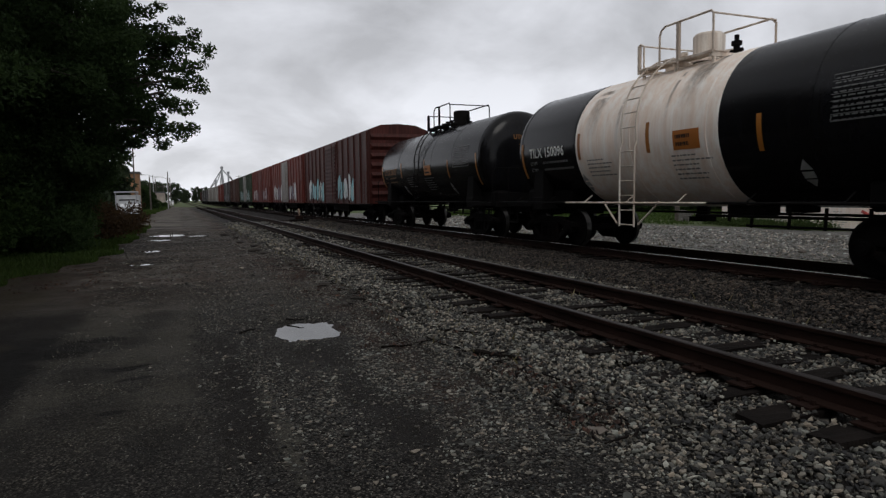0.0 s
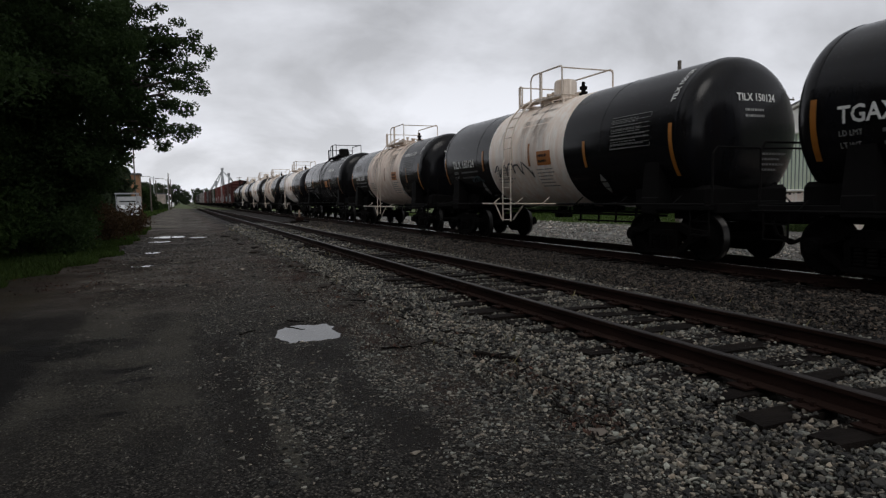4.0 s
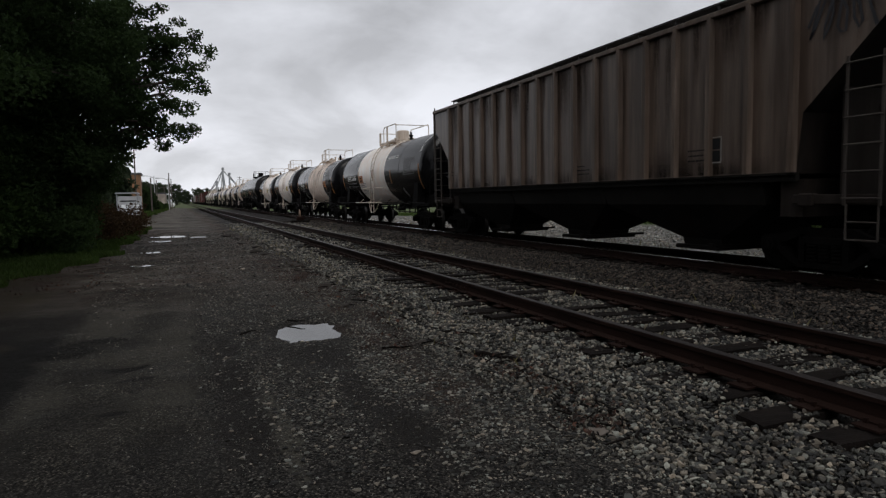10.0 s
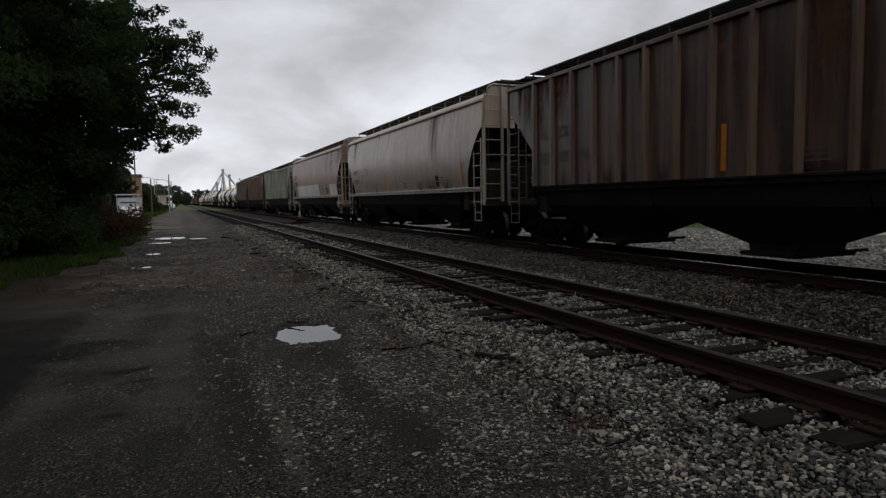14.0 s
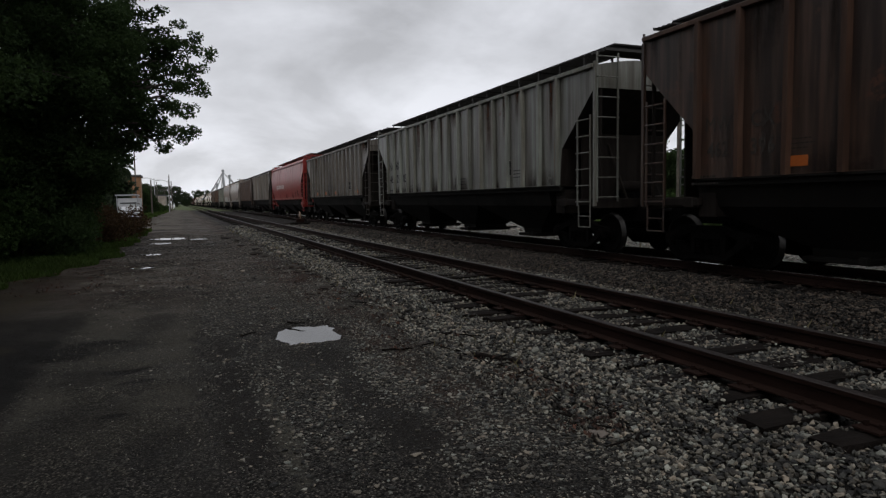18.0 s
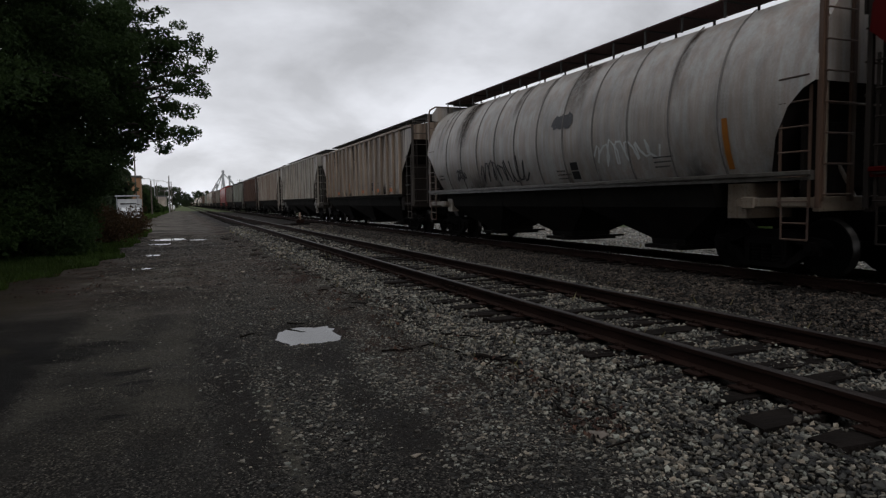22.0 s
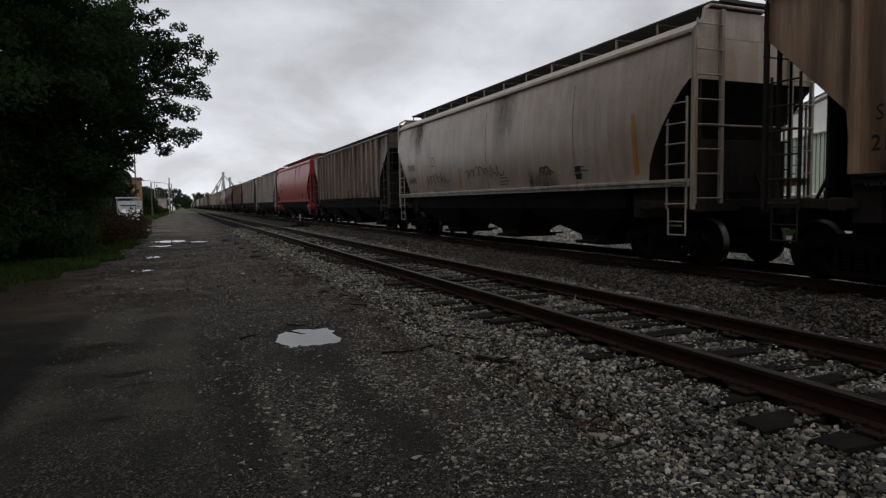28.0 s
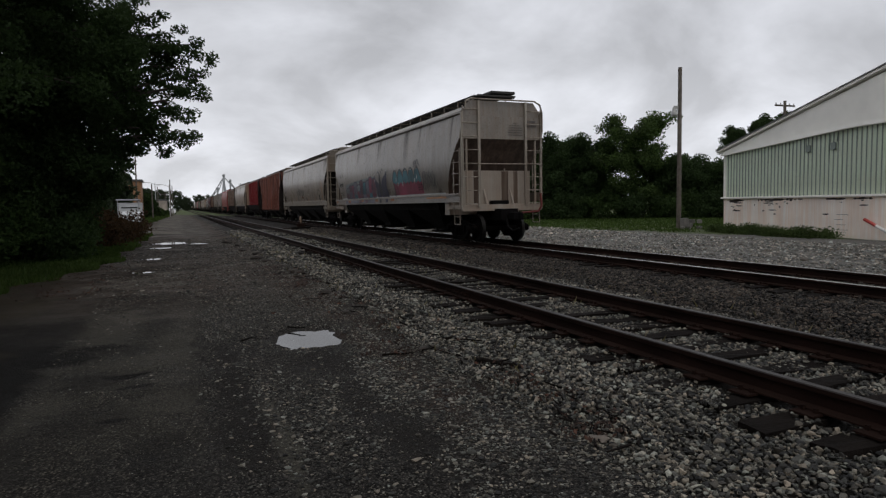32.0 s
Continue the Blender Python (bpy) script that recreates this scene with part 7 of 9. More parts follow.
def drip_scrawl(root, half, on, rng):
    """Tall black spray strokes with runs of paint, and the rusty smear behind them."""
    u = -1.45
    for k in range(7):
        top, foot = 2.70 - 0.03 * k + rng.uniform(-0.03, 0.03), 2.12 + rng.uniform(-0.12, 0.08)
        line = [(u, top), (u + 0.02, 2.4), (u + 0.10, foot), (u + 0.22, foot + 0.10), (u + 0.30, 2.4), (u + 0.32, top - 0.04)]
        decal("spray_stroke", ribbon(line, 0.06 + 0.05 * (k % 3 == 1)), (0, 0), on, ink_black, root)
        drip = [(u + 0.12, foot), (u + 0.125, foot - rng.uniform(0.05, 0.25))]
        decal("spray_run", ribbon(drip, 0.03), (0, 0), on, ink_black, root)
        u += 0.34 if k % 3 else 0.50
    decal("spray_run", ribbon([(-1.48, 2.45), (-1.56, 2.2), (-1.50, 1.9), (-1.46, 1.66)], 0.15), (0, 0), on, ink_black, root)
    decal("rust_smear", ribbon([(0.0, 1.95), (0.3, 2.05), (0.6, 1.9), (0.9, 2.0)], 0.10), (0, 0), on, rust_smear, root)
    decal("rust_smear", ribbon([(1.55, 2.0), (1.8, 1.85), (2.1, 1.78), (2.4, 1.78)], 0.14), (0, 0), on, brown_dark, root)
    ring = [(2.80 + 0.09 * math.cos(a * 0.6), 2.12 + 0.14 * math.sin(a * 0.6)) for a in range(11)]
    decal("stencil_disc", (ring[:10], [tuple(range(10))]), (0, 0), lambda x, z: on(x, z) + 0.004, patch_grey, root)
    decal("stencil_ring", ribbon(ring, 0.022), (0, 0), on, ink_black, root)
    decal("spray_stroke", ribbon([(3.25, 2.5), (3.33, 2.46), (3.37, 2.25), (3.40, 1.9)], 0.035), (0, 0), on, letter_dull, root)
    decal("spray_stroke", ribbon([(5.1, 1.85), (5.6, 1.9), (6.1, 2.2), (6.25, 2.35)], 0.06), (0, 0), on, ink_faint, root)


rust_smear = surface("rust_smear", (0.17, 0.075, 0.03), rough=0.8, var=0.4, bump=0)
hopper(*slot_h(2), "smooth", tan, "weathered tan covered hopper car with black scrawls", walk="high", sill=tan, half_trim=0.9, bays=4, pitch=3.45, plat=tan, post=tail_rail,
       decals=both(seams((-2.0, 3.0, 7.1)), drip_scrawl, marks(top="CRDX", low="15921", x=1.25, z=2.45, size=0.35, gap=0.45, ink=ink_black, gold=[(-4.75, 1.7, 2.0), (-2.42, 1.68, 1.95), (2.5, 1.65, 2.0), (5.07, 1.65, 2.2), (7.6, 1.7, 2.9)], panel=(6.4, 1.68),
                    tags=[(-3.6, -3.2, 2.0, 2.4, brown_dark, 4), (4.0, 5.0, 1.75, 2.45, ink_faint, 6, 0.03), (1.4, 2.8, 2.70, 2.80, ink_faint, 8, 0.03), (6.2, 6.7, 2.30, 2.45, letter_dull, 5, 0.03)])))
def level_seam(root, half, on, rng):
    """The weld between the upper and the lower side plates."""
    decal("weld_seam", ribbon([(-half + 1.0, 2.93), (half - 1.0, 2.93)], 0.025), (0, 0), lambda u, z: on(u, z) + 0.006, seam_grime, root)


hopper(*slot_h(3), "ribbed", oxide, "rust-red ribbed covered hopper car with large faded letters", runs=(run_faint, 8, run_brown, 12), rib=oxide, post=end_grime_shade, top=4.46, foot=1.02, ribs=18, rib_end=0.95,
       decals=both(name_row("FARNHAMVILLE, IOWA", 3.56, 0.70, letter_dark), marks(top="ND|YX", low="81|86|29", x=1.25, z=2.75, size=0.42, gap=0.44, ink=letter_dark, gold=[(-6.0, 1.25, 2.1), (-2.25, 1.25, 2.0), (1.6, 1.25, 1.9), (5.9, 1.4, 2.3)], panel=(4.9, 1.5)), level_seam))


def cream_front(root, half, on, rng):
    """The buff triangle at the front end, and the name behind it in three rows."""
    pts = [(-half, 4.38), (-half + 2.95, 4.38), (-half + 5.6, 1.60), (-half + 1.401, 1.60), (-half + 1.301, 2.485), (-half, 3.735)]
    decal("paint_field", (pts[::-1], [tuple(range(6))]), (0, 0), lambda x, z: -1.504, cream, root)
    for x in RIB_PLACES:
        top = min(4.30, 4.30 - (x + half - 3.0) * 2.68 / 2.6)
        if top > 1.75 and x + half > 4.4:
            decal("paint_field", ([(x - 0.06, 1.64), (x + 0.06, 1.64), (x + 0.06, top), (x - 0.06, top)], [(0, 1, 2, 3)]), (0, 0), lambda u, z: -1.599, cream, root)
    soot = [(half - 0.9, 4.32), (half - 0.02, 4.32), (half - 0.02, 3.72), (half - 1.32, 2.46), (half - 1.55, 1.64), (half - 1.75, 1.64), (half - 1.5, 3.0)]
    decal("soot_stain", (soot, [tuple(range(7))]), (0, 0), lambda x, z: -1.506, end_grime_shade, root)
    first = next(k for k, x in enumerate(RIB_PLACES) if x > -2.75)
    for z, plan in ((3.78, "########"), (3.22, ".#######"), (2.66, "..##.#######")):
        for k, sign in enumerate(plan + ("######" if z > 3.5 else "####" if z > 3 else "")):
            if sign == "#":
                x = RIB_PLACES[first + k // 2] + (0.14 if k % 2 == 0 else 0.49)
                decal("letter_bar", patch(x, x + 0.24, 0, 0.33, 1), (0, z), on, letter_cream, root)


hopper(*slot_h(4), "ribbed", crimson, "crimson ribbed covered hopper car with buff front panels", runs=(run_faint, 8, run_soot, 14), top=4.42, ribs=16, post=end_grime_shade, rib=crimson, front=cream,
       decals=both(cream_front, marks(top="SM|W", low="212|308", x=1.5, z=2.3, size=0.3, gap=0.4, panel=(5.8, 2.0))))
hopper(*slot_h(5), "smooth", tan_clean, "smooth tan covered hopper car with small scrawls", walk="high", sill=tail_rail, plat=end_grime_shade, post=tail_rail,
       decals=both(seams((-4.6, 0.0, 4.6)), marks(top="SOXX", low="516142", x=1.35, z=2.55, size=0.30, gap=0.5, gold=[(-4.9, 1.75, 2.3), (-2.0, 1.75, 2.4), (7.9, 1.8, 3.0)], panel=(4.6, 1.78, 0.55), hatch=(-4.4, 2.6),
                    tags=[(-5.0, -3.0, 1.9, 2.35, ink_black, 7), (-1.5, 1.0, 2.0, 2.4, ink_black, 7), (3.0, 3.6, 1.9, 2.2, ink_black, 5)])))
hopper(*slot_h(6), "ribbed", umber, "dark brown ribbed covered hopper car streaked with rust", top=4.34, ribs=17, decals=marks(panel=(4.6, 1.9), gold=[REAR]))
hopper(*slot_h(7), "smooth", red, "bright red covered hopper car with black lettering", walk="high", plat=red, post=red,
       decals=marks(top="GACX", low="14079", x=2.1, z=2.9, size=0.48, gap=0.62, panel=(4.8, 1.8)))
hopper(*slot_h(8), "ribbed", grey_cool, "light grey ribbed covered hopper car with orange markers", runs=(run_faint, 8, run_faint, 6), top=4.40, ribs=15, sill=frame_black, plat=grey_dim, post=grey,
       decals=marks(top="EC|NX", low="16|55|25", x=1.5, z=2.75, size=0.40, gap=0.44, spots=S8, panel=(4.8, 1.82), halo=True))
hopper(*slot_h(9), "ribbed", grey_worn, "weathered grey ribbed covered hopper car", runs=(run_brown, 16, run_brown, 16), top=4.38, ribs=17, post=end_dull, decals=marks(top="MW|CX", low="46|29|78", x=1.55, z=2.5, size=0.40, gap=0.46, gold=[REAR, (-2.2, 1.7, 2.1), (4.4, 1.7, 2.1)], panel=(4.75, 1.95)))
hopper(*slot_h(10), "ribbed", brown, "brown ribbed covered hopper car streaked with rust", runs=(run_soot, 24, run_soot, 20), top=4.36, ribs=17, post=end_grime_shade, decals=marks(top="MW|CX", low="4|28|41", x=1.55, z=2.5, size=0.42, gap=0.5, spots=S10, gold=[REAR]))
hopper(*slot_h(11), "smooth", maroon, "dark red covered hopper car with pale graffiti", walk="high", runs=(run_soot, 6, run_soot, 6), post=end_grime_shade, plat=end_grime_shade,
       decals=marks(top="NWCX", low="461082", x=1.45, z=3.0, size=0.26, gap=0.36, ink=stencil_white, spots=S4, panel=(4.45, 1.95),
                    tags=[(0.5, 1.8, 1.72, 2.2, ink_cyan, 5, 0.05), (2.3, 3.7, 1.75, 2.25, ink_cyan, 6, 0.05), (4.7, 6.1, 1.75, 2.3, ink_cyan, 6, 0.05), (-0.6, 0.2, 1.8, 2.2, ink_blue, 5, 0.05), (6.4, 7.0, 1.9, 2.1, ink_white, 5, 0.02)]))
hopper(*slot_h(12, 0.0), "drum", silver, "silver round-sided covered hopper car with hoops and graffiti", sill=grey_dim, post=brown, half_trim=0.55, plat=tan,
       decals=marks(panel=(1.4, 1.75), gold=[(6.1, 1.75, 2.6)], tags=[(-3.4, -0.6, 1.7, 2.5, ink_black, 9, 0.06), (2.4, 4.4, 1.95, 2.55, ink_white, 7, 0.05), (-5.2, -4.6, 1.9, 2.3, ink_black, 5, 0.06), (0.8, 1.5, 2.95, 3.3, ink_black, 9, 0.12)]))
hopper(*slot_h(13), "ribbed", buff, "buff and brown ribbed covered hopper car with orange markers", top=4.28, ribs=17,
       decals=marks(top="GP|SX", low="20|14", x=1.1, z=2.5, size=0.34, gap=0.42, ink=letter_dull, gold=[(-4.6, 1.7, 2.1), (-1.56, 1.7, 2.3), (0.6, 1.7, 2.25), (3.19, 1.7, 2.2), (6.2, 1.72, 2.7)], spots=[(-4.1, 0.32), (-1.05, 0.32), (1.1, 0.32), (3.7, 0.32), (5.7, 0.32)], panel=(2.6, 1.8)))
hopper(*slot_h(14), "ribbed", grey, "clean grey ribbed covered hopper car with black numbers", runs=(run_faint, 8, run_faint, 6), top=4.42, ribs=17, sill=frame_black, post=grey, plat=grey_dim,
       decals=marks(top="MW|CX", low="462|475", x=1.45, z=3.0, size=0.42, gap=0.5, gold=[(-5.9, 1.7, 2.0), (-2.6, 1.7, 2.1), (1.0, 1.7, 2.1), (4.3, 1.7, 2.1), (6.5, 1.72, 2.5)], panel=(5.4, 1.85)))
hopper(*slot_h(15), "ribbed", white_rusty, "off-white ribbed covered hopper car with heavy rust streaks", runs=(run_rust, 22, run_rust, 16), top=4.28, ribs=17, post=grey, rib=white_rusty,
       decals=marks(top="FU|RX", low="82|89|38", x=1.45, z=2.75, size=0.46, gap=0.56, gold=[(-4.4, 1.75, 2.1), (-0.6, 1.7, 2.0), (2.64, 1.68, 1.9), (6.6, 1.72, 2.4)], panel=(4.0, 1.85)))
hopper(*slot_h(16), "ribbed", brown_dark, "very dark brown rusted ribbed covered hopper car", runs=(run_soot, 30, run_soot, 20), top=4.38, ribs=16, post=brown_dark, decals=marks(top="MW|CX", low="462|396", x=1.2, z=2.4, size=0.36, gap=0.44, ink=end_dull, spots=[(-4.8, 0.26), (-1.87, 0.26), (1.68, 0.26), (4.02, 0.26), (6.3, 0.4)]))
hopper(*slot_h(17), "ribbed", sage, "grey-green ribbed covered hopper car with worn paint", runs=(run_rust, 14, run_brown, 20), top=4.22, ribs=17, post=sage, decals=marks(top="NA|HX", low="48|21|05", x=1.5, z=2.6, size=0.46, gap=0.55, gold=[(6.68, 1.8, 2.7)], panel=(4.1, 1.95)))
hopper(*slot_h(18), "ribbed", grey_drab, "grey ribbed covered hopper car with a black painted figure", runs=(run_rust, 16, run_soot, 18), top=4.22, ribs=16, post=end_dull,
       decals=marks(top="MW|CX", low="46|28|42", x=1.15, z=2.3, size=0.36, gap=0.42, spots=[(-4.6, 0.34), (-1.95, 0.3), (0.78, 0.3), (5.56, 0.5)], gold=[(6.5, 1.75, 2.75)], panel=(4.0, 1.95),
       tags=[(-1.5, -0.6, 1.75, 2.5, ink_black, 3, 0.05), (-0.4, 0.4, 1.75, 2.4, ink_black, 3, 0.05)]))


def company_bar(root, half, on, rng):
    bar_rows(3.6, 2.45, 1, stencil_white, 0.34, 0.5, 4.6)(root, half, on, rng)


hopper(*slot_h(19), "smooth", red, "red covered hopper car with a pale name on its side", walk="high", plat=red, decals=both(company_bar, marks(panel=(5.8, 1.8))))
hopper(*slot_h(20), "ribbed", grey_worn, "brownish grey ribbed covered hopper car", top=4.30, ribs=17, decals=marks(top="GC|CX", low="114|18", x=1.9, z=3.0, size=0.46, gap=0.5, gold=[REAR]))
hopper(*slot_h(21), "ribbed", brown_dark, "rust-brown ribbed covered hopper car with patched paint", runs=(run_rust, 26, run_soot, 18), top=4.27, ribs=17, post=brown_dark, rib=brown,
       decals=marks(top="ND|YX", low="82|08|66", x=1.1, z=2.75, size=0.40, gap=0.6, ink=letter_dull, gold=[(-4.3, 1.7, 2.4), (-0.6, 1.7, 2.5), (2.4, 1.7, 2.3), (5.9, 1.72, 2.6)], panel=(4.2, 1.8)))
hopper(*slot_h(22), "smooth", tan_clean, "smooth tan covered hopper car with a white sill", walk="high", sill=tail_rail, plat=end_grime_shade, post=tail_rail,
       decals=both(seams((-4.6, 0.0, 4.6)), marks(top="SOXX", low="516118", x=1.38, z=2.6, size=0.30, gap=0.46, gold=[(-4.8, 1.7, 2.1), (-1.6, 1.75, 2.4), (7.2, 1.75, 2.5)], hatch=(-4.6, 2.5), panel=(4.4, 1.75))))


def primer(root, half, on, rng):
    for x0, x1, z0, z1 in ((-5.9, 1.9, 1.66, 2.42), (5.15, 6.95, 1.66, 2.3)):
        decal("paint_patch", patch(x0, x1, z0, z1, 6), (0, 0), lambda x, z: on(x, z) + 0.005, patch_grey, root)
    for z in (3.72, 3.88, 4.04):
        decal("roof_rail", patch(-half + 0.4, half - 0.4, z, z + 0.055, 2), (0, 0), lambda x, z: on(x, z) - 0.03, tan, root)


hopper(*slot_h(23), "smooth", taupe, "taupe covered hopper car with grey repainted patches", walk="high", sill=tail_rail, plat=taupe, post=tail_rail,
       decals=both(primer, seams((-6.6, -5.0, -3.4, -1.8, -0.1, 1.56, 3.14, 4.73, 6.18)), marks(top="CITX", low="702488", x=1.3, z=2.95, size=0.44, gap=0.5, hatch=(-4.9, 2.95), panel=(4.2, 1.75))))
hopper(*slot_h(24), "ribbed", green_grey, "pale green-grey ribbed covered hopper car with black scrawls", runs=(run_faint, 6, run_soot, 10), top=4.20, ribs=17, post=green_grey, plat=grey_dim,
       decals=marks(gold=[(6.69, 1.75, 2.75), (1.57, 1.72, 2.1), (4.0, 1.72, 2.1)], panel=(4.25, 1.9), tags=[(-0.5, 1.2, 1.8, 2.5, ink_black, 3, 0.045), (3.2, 5.1, 1.8, 2.75, ink_black, 3, 0.045), (-3.4, -2.0, 1.8, 2.4, ink_black, 4, 0.04)]))


def white_panel(root, half, on, rng):
    for k in range(2):
        for r in range(3):
            decal("paint_patch", patch(-half + 1.0 + 0.75 * k, -half + 1.55 + 0.75 * k, 2.5 - 0.4 * r, 2.8 - 0.4 * r, 1), (0, 0), on, patch_grey, root)


hopper(*slot_h(25), "ribbed", brown, "brown ribbed covered hopper car with pale stencilled panels", runs=(run_soot, 14, run_soot, 22), top=4.22, ribs=17, post=brown_dark,
       decals=both(white_panel, marks(panel=(5.5, 1.75), gold=[(6.75, 1.72, 2.7), (3.79, 1.72, 2.2)], tags=[(-0.2, 0.7, 3.1, 3.7, ink_black, 9, 0.12)])))
hopper(*slot_h(26), "ribbed", P("hopper_mouse", (0.155, 0.118, 0.095), (0.12, 0.085, 0.065), 0.7, (0.10, 0.05, 0.03), 0.67, drip=WORN), "drab brown ribbed covered hopper car with a chalk scrawl", top=4.34, ribs=17,
       decals=marks(panel=(4.85, 1.85), gold=[(6.55, 1.72, 2.6)], tags=[(6.75, 7.7, 3.4, 4.1, ink_black, 5, 0.04)]))

ink_cyan_dim = surface("spray_cyan_faded", (0.05, 0.09, 0.11), rough=0.5, var=0.3, bump=0)
AMBER = dict(mark_paint=stencil_gold)
tank(*slot(27), "SHPX 214766", (-2.94, 1.59), "black tank car with a white middle band", white=tank_clean, name_plate="PHOSPHORIC ACID", orange=-2.75, dome=0.0, climb=-0.3, lead=0.8, deck_len=2.5, mark_x=-5.1, R=1.375, mid_rail=1.80)
tank(*slot_h(28, 0.4), "PPAX 6164", (-1.69, 3.3), "black tank car with a rust-stained cream band", white=tank_stain, name_plate="PHOSPHORIC|ACID", orange=3.55, dome=None, climb=0.85, mark_x=-4.65, R=1.33, trim=1.42)
tank(*slot(29), "UTLX 24997", (-2.49, 3.66), "white tank car with black ends and amber lettering", white=tank_clean, dome=None, climb=0.35, lead=0.9, deck_len=2.45, mark_x=-4.2, mark_size=0.32, orange=2.0, R=1.40, mid_rail=2.05, yellow=True, edge_mark=False, board=0.20, **AMBER)
tank(*slot(30), "UTLX 300110", (-2.36, 3.83), "cream tank car with black ends", white=tank_clean, dome=None, climb=0.0, lead=0.8, deck_len=2.5, mark_x=-4.5, orange=1.6, R=1.36, mid_rail=2.05, yellow=True, edge_mark=False, flag=True, board=0.20, **AMBER)
tank(*slot_h(31, 0.3), "UTLX 203705", None, "long all-black tank car with amber lettering", orange=1.5, climb=-1.1, deck_len=2.6, dome=0.4, mark_x=-6.8, R=1.56, trim=1.5, edge_mark=False, **AMBER)
tank(*slot(32), "TILX 150126", (-2.38, 1.44), "black tank car with a stained cream band", white=tank_stain, name_plate="PHOSPHORIC ACID", orange=1.7, climb=-1.31, mark_x=-4.87, dome=0.4)
tank(*slot(33), "TGAX 131166", (-1.6, 1.6), "black tank car with a cream middle band", white=tank_stain, name_plate="PHOSPHORIC ACID", orange=1.75, dome=None, climb=-0.47, R=1.33, board=0.15)
tank(*slot(34), "TGAX 131372", (-0.9, 3.2), "black tank car with a scuffed white band", white=tank_white, dome=None, climb=0.3, R=1.33, board=0.15)
tank(*slot(35), "TILX 150124", (-2.2, 1.8), "black tank car with a white band and scrawl", white=tank_white, climb=-1.1, mark_x=-4.88, tag=[(-3.6, -2.9, 1.75, 2.0, ink_cyan_dim, 6, 0.02), (-1.9, 0.2, 1.8, 2.3, ink_black, 5, 0.05)])
tank(*slot(36), "TGAX 131305", (-2.18, 2.73), "black tank car with a dirty pinkish band", white=tank_stain, dome=None, orange=1.66, climb=0.0, lead=0.8, deck_len=2.5, mark_x=-4.3, mark_size=0.30, R=1.31, name_plate="PHOSPHORIC ACID", tag=[(-4.9, -3.5, 2.65, 3.1, surface_grey, 7, 0.03)], board=0.20)
tank(*slot(37), "TILX 150104", None, "all-black tank car with white lettering", name_plate="PHOSPHORIC ACID", orange=1.5, climb=0.1, dome=-0.3, mark_x=-4.6, R=1.40)
tank(*slot(38), "TGAX 131350", (-2.16, 1.54), "black tank car with a white band and orange label", white=tank_clean, dome=None, orange=0.77, climb=-1.25, mark_x=-4.57, R=1.315, board=0.15)
tank(*slot(39), "GATX 22042", (-2.91, 2.13), "black tank car with a cream band", white=tank_stain, dome=None, climb=-1.6, mark_x=-4.92, mark_size=0.38, R=1.31, edge_mark=False, board=0.15)
tank(*slot(40), "UTLX 130366", (-2.56, 3.23), "white tank car with black ends", white=tank_clean, orange=1.3, climb=0.25, lead=0.6, mark_x=-5.15, R=1.385, mid_rail=2.05, edge_mark=False, board=0.20, **AMBER)
tank(*slot(41), "TILX 150096", (-2.89, 1.39), "black tank car with a cream middle band and domed hatch", white=tank_white, orange=0.3, climb=-1.1, deck_len=2.05, mark_x=-5.0, R=1.36)
tank(*slot(42), "UTLX 28137", None, "small all-black tank car with black railings", orange=0.3, climb=-0.5, dome=0.3, mark_x=-4.6, R=1.37, edge_mark=False, **AMBER)


def box_tag(fills, a=-6.8, b=-1.8, c=1.6, d=5.6):
    def tag(root, half, on, rng):
        graffiti_word(root, on, rng, a, b, 1.15, 2.5, fills, ink_black, 6)
        graffiti_word(root, on, rng, c, d, 1.15, 2.6, fills, ink_black, 5)
    return tag


BOXES = [(box_red, None, [ink_white, ink_cyan]), (box_bright, box_pale, [ink_mauve, ink_white]), (box_bright, None, [ink_white, ink_mauve]), (box_green, box_pale, [ink_cyan, ink_white]),
         (box_brown, None, None), (box_dark, None, [ink_mauve]), (box_bright, None, None), (box_pale, None, None), (box_pale, None, None), (box_pale, None, None),
         (box_dark, None, None), (box_dark, None, None), (box_dark, None, None), (box_brown, None, None)]
BOX_NAMES = {"boxcar_red": "dark red ribbed box car with a louvred door", "boxcar_bright_red": "faded red ribbed box car", "boxcar_green": "dark green box car with a pale door",
             "boxcar_brown": "brown ribbed box car", "car_dark": "nearly black ribbed box car", "boxcar_pale": "pale grey ribbed box car"}
for _k, (_c, _d, _t) in enumerate(BOXES):
    boxcar(708.4 + 17.45 * (_k + 0.5), 17.45, _c, BOX_NAMES[_c.name] + (" with graffiti" if _t else ""), _d, box_tag(_t) if _t else None)
